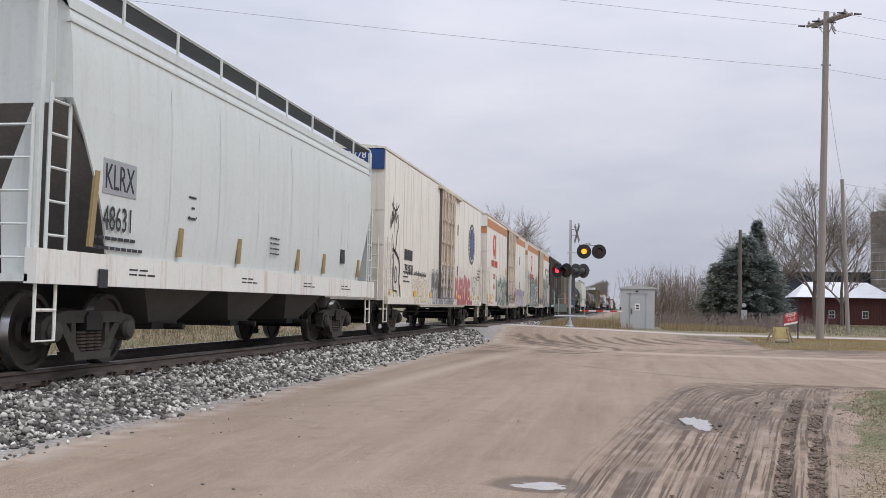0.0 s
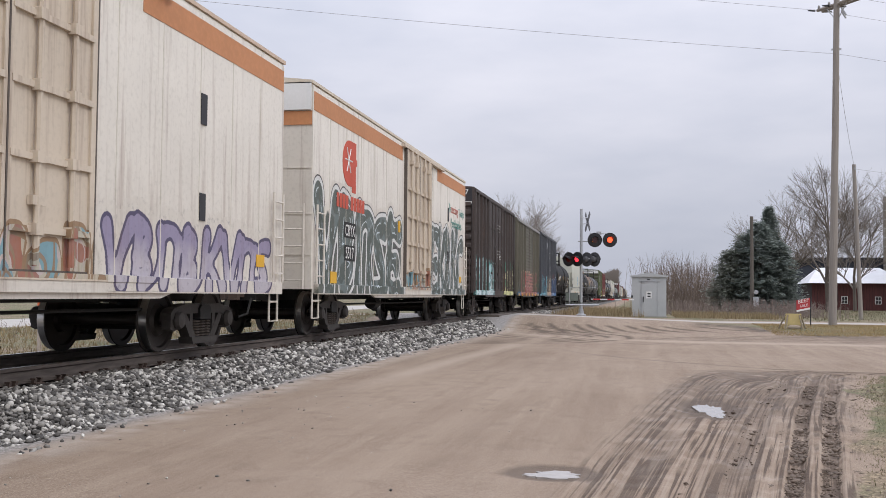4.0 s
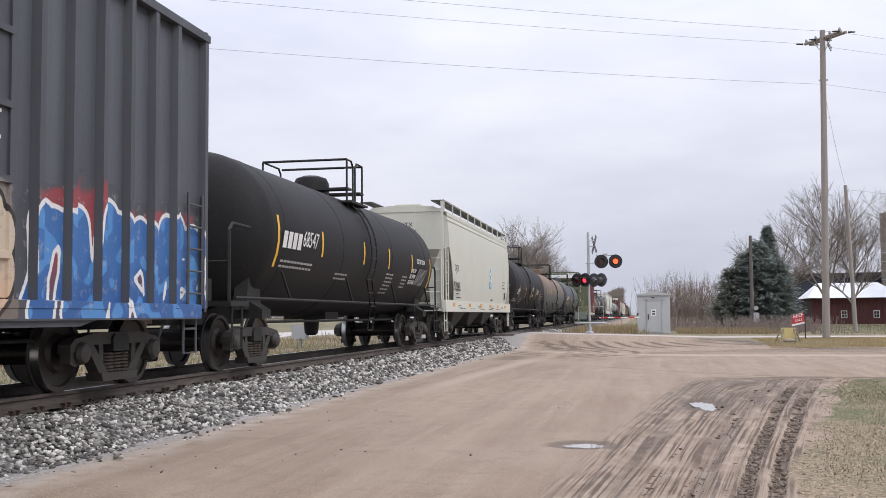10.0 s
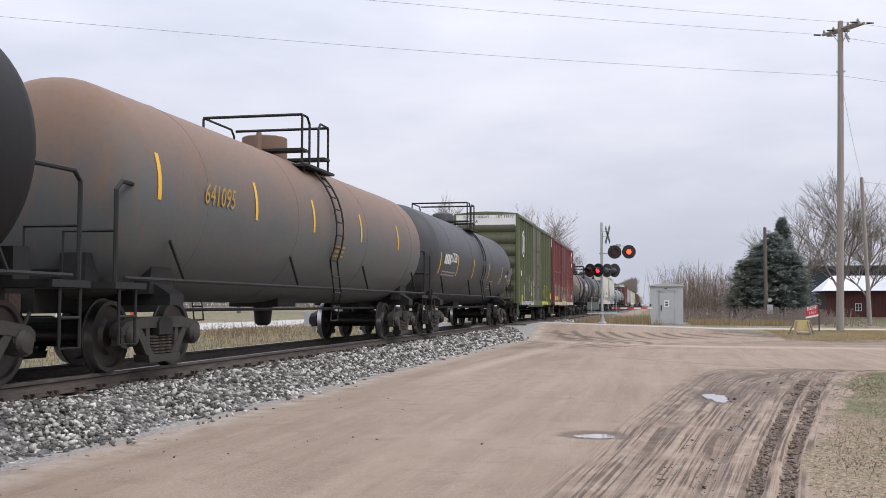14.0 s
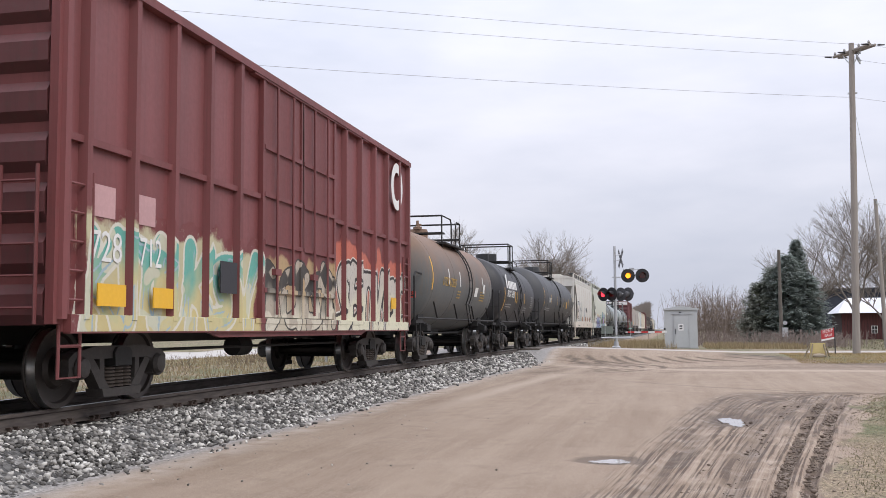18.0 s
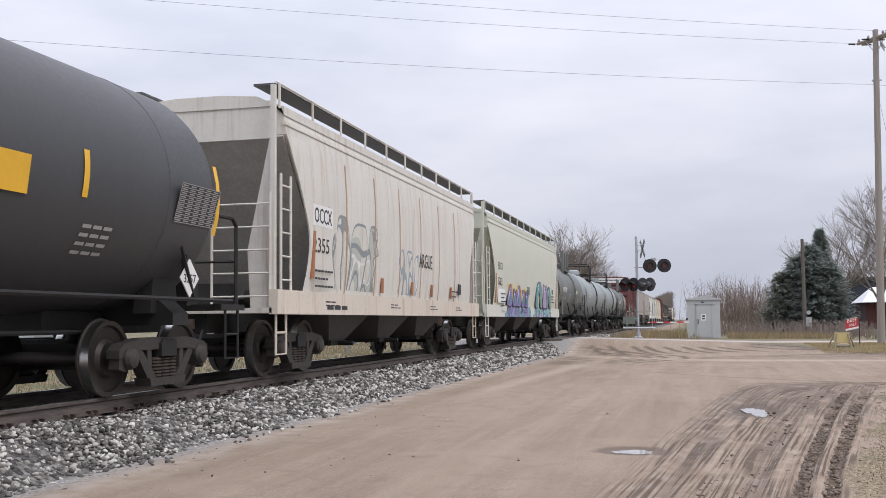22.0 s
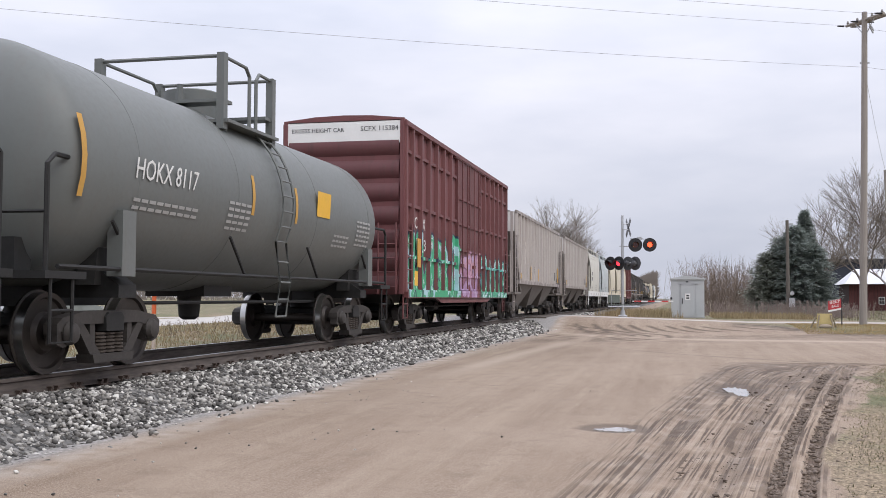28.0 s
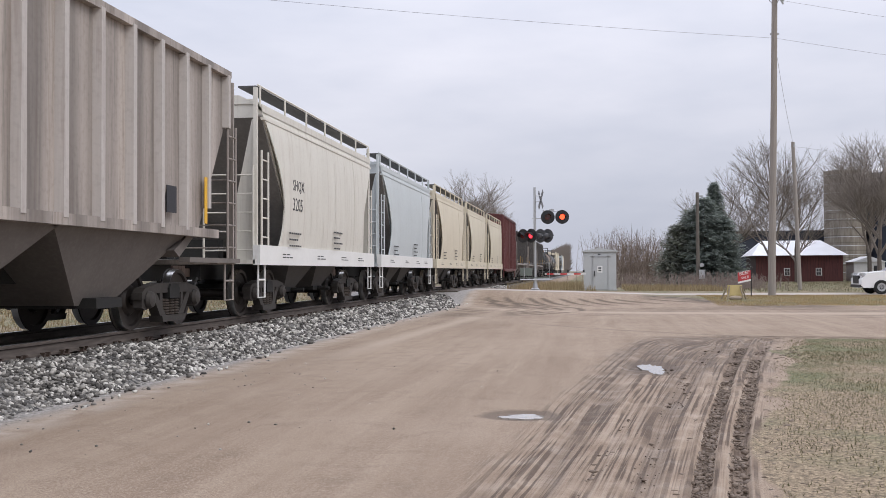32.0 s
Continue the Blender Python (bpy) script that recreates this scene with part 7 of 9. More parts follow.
part("placard", Mesh().prism([(0.12, 1.52), (0.3, 1.7), (0.48, 1.52), (0.3, 1.34)], 0.08, 0.1, "y"), WHITE, c, "white diamond placard")
lettering("1830", 0.11, LETTER_K, on_front(0.17, 0.075, 1.48), c)
c = put(tank("long dark grey tank car with yellow strips", LONG[16], 1.52, 2.52, paint("dark_slate_tank_paint", (0.052, 0.054, 0.058), 0.35, 0.04, 0.5), UNDER, dome="flat", dome_y=7.50, rails=(6.73, 7.42, 8.57), lad_y=7.77, cyl=0.85))
tank_marks(c, 1.52, 2.52, (("210912", 0.38, 2.7, 2.2, 0.9),), [(0.9, 2.5, 0.9), (16.15, 2.5, 0.92)] + [(y, 2.45, 0.5) for y in (3.8, 6.9, 10.4, 13.1)], [(1.7, 1.95, 2.0, 2), (13.26, 1.9, 0.6, 4)])
tank_table(c, 1.52, 2.52, 15.08, 16.1, 2.13, 2.62, 10)
part("placard", Mesh().prism([(15.46, 1.45), (15.71, 1.7), (15.96, 1.45), (15.71, 1.2)], 1.36, 1.375, "x"), WHITE, c, "white diamond placard")
part("placard_post", Mesh().box(1.28, 1.36, 15.66, 15.76, 1.1, 1.75), UNDER, c)
fitted("3257", 15.55, 15.87, 1.39, 1.5, LETTER_K, c, 1.378)
f0 = on_tank(11.65, 2.32, 1.52, 2.52)
part("yellow_notice", Mesh().add([tuple(f0 @ Vector(p)) for p in ((0, -0.2, 0), (0.55, -0.2, 0), (0.55, 0.18, 0), (0, 0.18, 0))], [(0, 1, 2, 3)]), YELLOW, c)
# 17, 18: hoppers
# car 17's end slopes: shade on its off-white paint is put into their grey
c = put(hopper("dull white curved-side covered hopper with vertical rust runs", LONG[17], 4.65, paint("chalky_white_hopper_paint", (0.60, 0.58, 0.53), 0.3, 0.42, streak=(0.33, 0.19, 0.10), art=[(2.4, 5.0, 1.45, 2.75, ((0.60, 0.58, 0.53), (0.58, 0.56, 0.5), (0.42, 0.44, 0.40)), (0.20, 0.23, 0.24), 5.0, 0.8), (6.7, 8.1, 1.45, 2.4, ((0.60, 0.58, 0.53), (0.58, 0.56, 0.5)), (0.22, 0.30, 0.36), 9.0, 0.7)]), paint("stained_sill_paint", (0.60, 0.54, 0.46), 0.3, 0.6, streak=(0.35, 0.2, 0.1)), RIMW, cut=((0.4, 3.85), (0.62, 3.5), (1.0, 2.9), (1.3, 2.4), (1.34, 2.1), (1.26, 1.7), (1.15, 1.34)), slope_mat=plain("shaded_slope_paint", (0.34, 0.33, 0.31), 0.8, 0, 0.5), seam=paint("rusted_seam", (0.42, 0.27, 0.17), 0.5, 0.7, streak=(0.27, 0.13, 0.065))))
plates(c, [("white_mark_panel", 1.44, 2.4, 2.5, 2.86, WHITE), ("test_plate", 12.35, 12.65, 1.58, 1.86, LETTER_K)], 1.528)
fitted("OCCX", 1.5, 2.34, 2.55, 2.81, LETTER_K, c, 1.535), fitted("2355", 1.44, 2.22, 2.05, 2.3, LETTER_K, c, 1.53)
fitted("ARGUE", 8.3, 9.5, 2.12, 2.45, LETTER_K, c, 1.53), bars(c, [(2.19, 1.09, 1.12)], LETTER_K, 1.503, 0.07)
strips(c, [(1.36, 1.6, 2.4)] + [(y, 1.45, 1.75) for y in (5.3, 7.6, 9.4, 11.4)], plain("rust_red_strip", (0.36, 0.15, 0.07)), 1.535)
low_text(c, 1.5, 1.72), low_text(c, 11.4, 1.62, n=2)
part("end_mark_panel", Mesh().box(-0.6, 0.05, 0.505, 0.515, 3.72, 3.95), WHITE, c)
lettering("OCCX", 0.22, LETTER_K, on_front(-0.53, 0.5, 3.74), c)
c = put(hopper("pale sage curved-side covered hopper with purple and teal sprayed lettering", LONG[18], 4.65, paint("pale_sage_hopper_paint", (0.53, 0.54, 0.46), 0.2, 0.05),
               paint("sage_sill_paint", (0.58, 0.58, 0.52), 0.2, 0.1, art=[(3.4, 8.8, 0.9, 3.0, ((0.24, 0.19, 0.42), (0.32, 0.28, 0.5), (0.14, 0.4, 0.4)), (0.05, 0.04, 0.1), 3.0, 0.6), (9.5, 14.8, 0.9, 3, ((0.12, 0.5, 0.5), (0.3, 0.55, 0.55), (0.35, 0.15, 0.35)), (0.05, 0.12, 0.12), 6.0, 0.6)]), RIMW, cut=((0.4, 3.85), (0.62, 3.5), (1.0, 2.9), (1.3, 2.4), (1.34, 2.1), (1.26, 1.7), (1.15, 1.34))))
fitted("BFGX", 1.82, 2.63, 2.54, 2.8, LETTER_K, c, 1.53), fitted("1783", 1.77, 2.5, 2.03, 2.29, LETTER_K, c, 1.53), fitted("ESE", 7.8, 8.46, 1.85, 2.15, plain("dark_green_spray", (0.05, 0.14, 0.10)), c, 1.53)
low_text(c, 2.2, 1.75, n=4)
plates(c, [("white_mark_panel", 1.75, 3.05, 1.46, 1.92, WHITE)], 1.522)
strips(c, [(1.3, 1.45, 2.4)], bpy.data.materials["rust_red_strip"], 1.53)


def rounded(pts, turns=2):
    for _ in range(turns):
        out = []
        for (a, b), (d, e) in zip(pts, pts[1:] + pts[:1]):
            out += [(a * 0.78 + d * 0.22, b * 0.78 + e * 0.22), (a * 0.22 + d * 0.78, b * 0.22 + e * 0.78)]
        pts = out
    return pts


def grown(pts, w):
    out = []
    for i, (a, b) in enumerate(pts):
        (p, q), (r, s) = pts[i - 1], pts[(i + 1) % len(pts)]
        l = math.hypot(r - p, s - q) or 1
        out.append((a + (s - q) / l * w, b - (r - p) / l * w))
    return out


def sprayed(car, shape, y0, y1, z0, z1, lean, fill, edge, x, w=0.035):
    """One fat sprayed letter: a dark outline with the fill laid over it."""
    h = z1 - z0
    pts = rounded([(y0 + (y1 - y0) * u + lean * v, z0 + h * v) for u, v in shape])
    letter = part("sprayed_letter", Mesh().add([(x, a, b) for a, b in grown(pts, w)], [tuple(range(len(pts)))]), edge, car)
    part("letter_fill", Mesh().add([(x + 0.003, a, b) for a, b in pts], [tuple(range(len(pts)))]), fill, letter)
    return letter


ARCH = ((1, 0), (1, 0.6), (0.84, 0.94), (0.5, 1.02), (0.22, 0.9), (0.04, 0.5), (-0.06, 0), (0.3, 0), (0.36, 0.5), (0.5, 0.62), (0.66, 0.5), (0.68, 0))
BLOB = ((0.95, 0), (1.04, 0.3), (0.86, 0.62), (0.72, 0.98), (0.42, 1.0), (0.34, 0.72), (0.08, 0.5), (-0.04, 0.2), (0.06, 0))
FORK = ((1, 0), (0.86, 0.45), (1.02, 0.96), (0.8, 1.02), (0.62, 0.7), (0.4, 1.04), (0.14, 0.98), (0.22, 0.5), (-0.02, 0))
VIOLET, TEAL, LILAC = paint("violet_spray", (0.20, 0.16, 0.36), 0.3, 0.02), paint("teal_spray", (0.12, 0.26, 0.27), 0.3, 0.02), paint("lilac_spray", (0.36, 0.26, 0.40), 0.3, 0.02)
INK, PLUM, LIME, PALE = plain("black_spray", (0.025, 0.022, 0.04), 0.5), plain("plum_spray", (0.10, 0.03, 0.07), 0.5), plain("deep_green_spray", (0.03, 0.2, 0.15), 0.5), plain("pale_blue_spray", (0.55, 0.68, 0.72), 0.5)
for y, a, b in ((3.75, 2.1, 0.30), (4.35, 2.16, 0.26), (4.9, 2.0, 0.2), (5.55, 2.12, 0.28), (6.35, 2.0, 0.24), (7.0, 2.06, 0.22), (7.45, 1.98, 0.2)):
    pts = rounded([(y - b / 2, 1.5), (y + b / 2, 1.5), (y + b / 2 + 0.1, a), (y + 0.05, a + 0.06), (y - b / 2 + 0.06, a - 0.05)])
    part("yellow_halo", Mesh().add([(1.526, p, q) for p, q in pts], [tuple(range(len(pts)))]), YELLOW, c)
for shape, y0, y1, top, lean in ((BLOB, 3.35, 4.35, 2.1, 0.18), (FORK, 4.4, 5.25, 1.95, 0.15), (BLOB, 5.15, 6.25, 2.12, 0.2), (FORK, 6.3, 7.1, 1.96, 0.18), (FORK, 7.15, 7.95, 1.92, 0.2)):
    l = sprayed(c, shape, y0, y1, 1.38, top, lean, VIOLET, INK, 1.53)
    ym = (y0 + y1) / 2
    pts = rounded([(ym - 0.25, 1.46), (ym + 0.05, 1.45), (ym + 0.2, 1.72), (ym + 0.05, 1.8)])
    part("green_patch", Mesh().add([(1.536, p, q) for p, q in pts], [tuple(range(len(pts)))]), LIME, l)
    part("pale_stroke", Mesh().tube([(1.534, ym - 0.2, 1.58), (1.534, ym - 0.1, 1.75), (1.534, ym + 0.1, top - 0.12)], 0.008, 4), PALE, l)
for shape, y0, y1, top, lean, m, e in ((ARCH, 9.9, 11.75, 2.42, 0.1, TEAL, INK), (FORK, 11.8, 13.1, 2.34, 0.12, LILAC, PLUM), (ARCH, 13.0, 14.35, 2.28, 0.12, TEAL, INK)):
    l = sprayed(c, shape, y0, y1, 1.38, top, lean, m, e, 1.53, 0.05)
    ym, zm = y0 + 0.45 * (y1 - y0), 1.43 + 0.8 * (top - 1.43)
    star = [(1.535, ym + 0.16 * (1 if k % 2 else 0.45) * math.cos(k * 0.6283), zm + 0.13 * (1 if k % 2 else 0.45) * math.sin(k * 0.6283)) for k in range(11)]
    part("star_stroke", Mesh().tube(star, 0.009, 4), PALE, l)
fitted("WH", 14.78, 15.3, 2.02, 2.22, LETTER_K, c, 1.53), low_text(c, 14.6, 1.9)
strips(c, [(11.3, 1.45, 1.92), (14.08, 1.45, 1.92)], YELLOW, 1.53), strips(c, [(16.2, 1.45, 2.35)], bpy.data.materials["rust_red_strip"], 1.53)
# 19 - 22: grey-green pressure tanks
GREEN_G = paint("grey_green_tank_paint", (0.128, 0.137, 0.131), 0.35, 0.06, 0.5)
PALE_G = paint("pale_blue_grey_tank_paint", (0.27, 0.30, 0.30), 0.3, 0.06, 0.5)
for k, (lab, mm, num, dome) in enumerate((("grey-green tank car with white lettering", GREEN_G, "HOKX 8039", "flat"), ("pale blue-grey tank car with a round valve dome", PALE_G, "DAX 7101", "round"), ("grey tank car with orange strips", PALE_G, "", "flat"), ("grey-green tank car with box railing", GREEN_G, "HOKX 8117", "flat"))):
    L = LONG[19 + k]
    c = put(tank(lab, L, 1.42, 2.37, mm, GREEN_G if k in (0, 3) else UNDER, dome=dome, dome_y=5.9, rails=((5.07, 6.03, 6.92), (4.87, 6.2, 7.18), (4.87, 5.9, 6.8), (4.85, 5.85, 6.73))[k], lad_y=6.35, cyl=0.75, rail_h=0.7, box_posts=k in (0, 3)))
    tank_marks(c, 1.42, 2.37, () if not num else ((num, 0.36, 1.65, 2.2, 0.86),), [(0.55, 2.4, 0.9), (5.1, 2.4, 0.6), (6.9, 2.4, 0.6)], [(1.7, 2.0, 1.7, 2 if num else 4), (4.3, 2.2, 0.8, 5), (L - 2.6, 2.35, 0.9, 6), (L - 3.9, 2.0, 0.9, 3)], None, plain("dull_amber_strip", (0.5, 0.28, 0.06)))
    if k in (0, 3):
        f0 = on_tank(L - 4.95, 2.3, 1.42, 2.37)
        part("notice", Mesh().add([tuple(f0 @ Vector(p)) for p in ((0, 0, 0), (0.7, 0, 0), (0.7, 0.45 if k else 0.18, 0), (0, 0.45 if k else 0.18, 0))], [(0, 1, 2, 3)]), YELLOW if k else CREAM, c)
# 23: maroon boxcar with green lettering
m23 = paint("deep_maroon_boxcar_paint", (0.155, 0.055, 0.056), 0.5, 0.25, panels=0.25, streak=(0.075, 0.04, 0.035))
c = put(boxcar("maroon exterior-post boxcar with green and lilac sprayed lettering", LONG[23], 5.16, m23, m23, posts=(0.75, 0.85), door=(0.40, 0.64), cap=WHITE, belts=(1.83, 3.06, 4.32), sill=0.72, end_ribs=7, end_mat=paint("grimy_deep_maroon_end", (0.115, 0.04, 0.042), 0.8, 0.4, streak=(0.05, 0.03, 0.028))))
spray_skin(c, LONG[23], paint("sprayed_deep_maroon_paint", (0.125, 0.038, 0.040), 0.3, 0.06, spray=[
    dict(fill=((0.05, 0.34, 0.17), (0.36, 0.54, 0.58), (0.06, 0.36, 0.20)), lines=((0.06, (0.02, 0.035, 0.07)),), coat=((0.05, 0.28, 0.14), (0.04, 0.06, 0.09)), glint=(0.08, (0.66, 0.76, 0.78))),
    dict(fill=((0.36, 0.22, 0.38), (0.46, 0.34, 0.50), (0.5, 0.28, 0.34)), lines=((0.04, (0.16, 0.07, 0.12)),), coat=((0.20, 0.06, 0.08), (0.38, 0.22, 0.34))),
    dict(fill=((0.06, 0.34, 0.20), (0.42, 0.60, 0.62), (0.10, 0.40, 0.34)), lines=((0.05, (0.02, 0.035, 0.06)),), coat=((0.04, 0.22, 0.14), (0.05, 0.10, 0.14)), glint=(0.07, (0.66, 0.76, 0.78)))]),
    [(0.4, 6.1, 2.35, 5, 0.2, 2, 1.7, 0.1), (6.3, 9.0, 2.2, 3, 0.14, 7, 2.2, 0.15), (9.4, 14.3, 2.15, 6, 0.14, 13, 1.9, 0.1)])
for word, y0, y1, z in (("SC", 0.94, 1.40, 2.55), ("FX", 1.80, 2.20, 2.55), ("11", 1.0, 1.35, 2.03), ("53", 1.8, 2.25, 2.03), ("84", 2.6, 3.0, 2.06)):
    fitted(word, y0, y1, z, z + 0.28, LETTER_W, c, 1.453)
lettering("EXCESS HEIGHT CAR", 0.14, LETTER_K, on_front(-1.3, -0.004, 4.74), c), lettering("SCFX 115384", 0.165, LETTER_K, on_front(0.42, -0.004, 4.74), c)
plates(c, [("yellow_notice", 0.7, 1.15, 1.15, 1.5, YELLOW), ("amber_panel", 1.15, 1.45, 1.6, 2.3, plain("amber_panel", (0.55, 0.28, 0.05)))], 1.53)
# 24, 25: ribbed hoppers
m24 = paint("weathered_grey_hopper_paint", (0.33, 0.295, 0.275), 0.6, 0.45, streak=(0.15, 0.11, 0.095), fade=0.4, panels=0.8)
CHALK = plain("chalky_panel_paint", (0.62, 0.59, 0.54), 0.7, 0, 0.3)
POST24 = paint("stained_post_paint", (0.45, 0.415, 0.39), 0.5, 0.5, streak=(0.20, 0.15, 0.13), fade=0.3)
for k in range(2):
    L = LONG[24 + k]
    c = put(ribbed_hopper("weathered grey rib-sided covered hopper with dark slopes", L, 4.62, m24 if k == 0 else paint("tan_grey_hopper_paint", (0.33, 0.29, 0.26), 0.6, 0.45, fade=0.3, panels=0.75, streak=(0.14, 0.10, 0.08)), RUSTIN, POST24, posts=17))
    plates(c, [("yellow_reflector", 1.5, 1.6, 1.64, 2.77, YELLOW), ("yellow_reflector", L * 0.5, L * 0.5 + 0.1, 1.65, 2.1, YELLOW), ("yellow_reflector", L - 1.7, L - 1.6, 1.65, 2.4, YELLOW), ("dark_plate", L - 3.2, L - 2.85, 1.75, 2.15, LETTER_K)], 1.53)
    plates(c, [] if k == 0 else [("pale_patch", 4.6, 5.05, 2.35, 2.8, WHITE), ("red_patch", 2.98, 3.36, 2.65, 3.1, plain("faded_red_patch", (0.4, 0.2, 0.17)))], 1.445)
    if k == 0:
        plates(c, [("pale_mark_panel", 2.74, 3.34, 2.3, 3.2, CHALK), ("pale_mark_panel", 3.63, 4.12, 2.4, 3.1, CHALK), ("white_notice", 3.64, 4.07, 2.22, 2.52, WHITE), ("white_patch", 4.43, 4.98, 2.28, 2.64, WHITE)], 1.445)
        plates(c, [("yellow_reflector", 4.26, 4.34, 1.62, 2.2, YELLOW), ("yellow_reflector", 6.75, 6.83, 1.62, 2.15, YELLOW)], 1.552)
        fitted("UW", 2.84, 3.26, 2.82, 3.06, LETTER_K, c, 1.4505), fitted("40", 2.8, 3.18, 2.46, 2.7, LETTER_K, c, 1.4505), fitted("PX", 3.68, 4.04, 2.72, 2.94, LETTER_K, c, 1.4505)
        for j, line in enumerate(("HOME SHOP", "FOR REPAIR", "DO NOT LOAD")):
            fitted(line, 3.68, 4.03, 2.43 - 0.08 * j, 2.48 - 0.08 * j, LETTER_K, c, 1.4505)
        fitted("LD LMT", 2.8, 3.25, 1.98, 2.09, LETTER_K, c, 1.4445), fitted("LT WT", 2.8, 3.25, 1.78, 1.89, LETTER_K, c, 1.4445), fitted("202600", 3.62, 4.1, 1.95, 2.06, LETTER_K, c, 1.4445), fitted("60400", 3.7, 4.1, 1.76, 1.87, LETTER_K, c, 1.4445)
        bars(c, [(6.1, 2.2 - 0.08 * j, 0.45) for j in range(4)], LETTER_K, 1.446, 0.03)
    for txt, z in ((("AEX", 3.93), ("16548", 3.68)) if k == 0 else (("MHX", 3.95), ("7564", 3.72))):
        lettering(txt, 0.19, LETTER_K, on_front((0.55 if len(txt) < 4 else 0.4) + (0.25 if k else 0), 0.475, z), c)
# 26 - 30: short hoppers
TANS = [paint("white_short_hopper_paint", (0.62, 0.60, 0.54), 0.25, 0.2), paint("pale_blue_grey_hopper_paint", (0.50, 0.54, 0.55), 0.2, 0.1), paint("cream_short_hopper_paint", (0.62, 0.56, 0.44), 0.25, 0.15)]
for k in range(5):
    mm = TANS[min(k, 2)]
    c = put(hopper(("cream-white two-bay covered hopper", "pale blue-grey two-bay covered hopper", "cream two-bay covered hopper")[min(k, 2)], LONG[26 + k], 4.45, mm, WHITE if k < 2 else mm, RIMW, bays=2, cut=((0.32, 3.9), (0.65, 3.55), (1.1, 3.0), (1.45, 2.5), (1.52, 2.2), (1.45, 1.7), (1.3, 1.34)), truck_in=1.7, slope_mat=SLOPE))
    if k == 0:
        fitted("SHQX", 2.09, 2.94, 2.53, 2.8, LETTER_K, c, 1.53), fitted("3205", 2.09, 2.8, 2.15, 2.42, LETTER_K, c, 1.53)
    low_text(c, 1.8, 1.65), low_text(c, 5.5, 1.8, n=4)
# 31: maroon boxcar, then the far rest of the train
mf = paint("far_maroon_paint", (0.12, 0.035, 0.035), 0.3, 0.2)
put(boxcar("maroon boxcar far down the train", LONG[31], 5.1, mf, mf, posts=13))
place = FRONT[31] + LONG[31] + 1.2
gray = paint("charcoal_hopper_paint", (0.055, 0.05, 0.048), 0.4, 0.1)
for k in range(11):
    kind = (24, 25, 24, 9, 10, 11, 29, 28, 9, 27, 29)[k]
    c = copy_thing(CARS[kind], pose(0, place, RAIL_Z))
    if k < 3:
        tagged(c, "dark rib-sided hopper far down the train")
        for o in c.children:
            if o.name.startswith(("body", "side_post", "top_chord", "roof")):
                o.data = o.data.copy()
                o.data.materials[0] = gray
    FRONT.append(place), LONG.append(LONG[kind]), CARS.append(c)
    place += LONG[kind] + 1.2


# ---- the crossing signal ----
SIL = plain("silver_mast_paint", (0.45, 0.46, 0.47), 0.4, 0.5, 0.2)
BLK = plain("black_signal_paint", (0.02, 0.02, 0.022), 0.5)
DIMRED = plain("unlit_red_lens", (0.09, 0.012, 0.01), 0.2, 0, 0.2, spec=0.6)
LIT_A = glow("lit_amber_red_lens", (1.0, 0.28, 0.015), 2.6)
LIT_R = glow("lit_red_lens", (1.0, 0.035, 0.055), 2.6)
LIT_O = glow("lit_orange_red_lens", (1.0, 0.085, 0.03), 2.6)
SX, SY, SZ = 4.87, 48.4, 0.42
sig = empty("crossing_signal", "silver railway crossing signal mast with paired flashing lights", "crossing signal", "", pose(SX, SY, SZ))
part("mast", Mesh().lathe([(0, 0.075), (5.35, 0.065), (5.36, 0.01)], (0, 0, 0), "z", 16), SIL, sig)
part("base", Mesh().lathe([(0, 0.24), (0.06, 0.24), (0.12, 0.14), (0.35, 0.11)], (0, 0, 0), "z", 16), SIL, sig)
DULLB = plain("grey_sign_back", (0.2, 0.2, 0.21), 0.5, 0.3)
for a in (45, -45):
    b = part("crossbuck_board", Mesh().box(-0.6, 0.6, -0.012, 0.012, -0.11, 0.11), DULLB, sig)
    b.matrix_local = pose(0.32, -0.08, 4.7, 0, 0, -72) @ pose(0, 0, 0, 0, a, 0)
part("crossbuck_bracket", Mesh().tube([(0, 0, 4.6), (0.32, -0.02, 4.6)], 0.025).tube([(0, 0, 4.9), (0.32, -0.02, 4.9)], 0.025), SIL, sig)
LAMPS = []
DULLG = plain("dull_grey_lamp_backs", (0.09, 0.09, 0.095), 0.5, 0.2)


def lamp(x, z, turn, lit, y=0.0, bare=False):
    """One light head: round backing, hood, housing, and inside it a disc that turns its bright or its dark face out."""
    head = part("light_head", Mesh().lathe([(0.02, 0.36), (0.0, 0.36), (0.0, 0.17)], (0, 0, 0), "y", 28).lathe([(0.02, 0.15), (0.10, 0.15), (0.2, 0.12), (0.24, 0.04)], (0, 0, 0), "y", 16), BLK if not bare else DULLG, sig)
    head.matrix_local = pose(x, y, z, 0, 0, turn)
    hood = Mesh()
    ring = [(0.165 * math.cos(radians(a)), 0.165 * math.sin(radians(a))) for a in range(-20, 201, 20)]
    hood.loft([[(p, 0.0, q) for p, q in ring], [(p, -0.3 if q > 0 else -0.12, q) for p, q in ring]], False, False)
    part("hood", hood, BLK, head)
    disc = part("lamp_disc", Mesh().lathe([(-0.004, 0.135), (-0.002, 0.135), (-0.002, 0.001)], (0, 0, 0), "y", 24), lit, head)
    disc.data.materials.append(DIMRED)
    part("lens", Mesh().lathe([(0.02, 0.165), (0.02, 0.001)], (0, 0, 0), "y", 24), BLK, head)
    LAMPS.append(disc)
    for f in disc.data.polygons:
        f.material_index = 1 if f.center.y > -0.0029 else 0
    disc.location = (0, -0.03, 0)
    return head


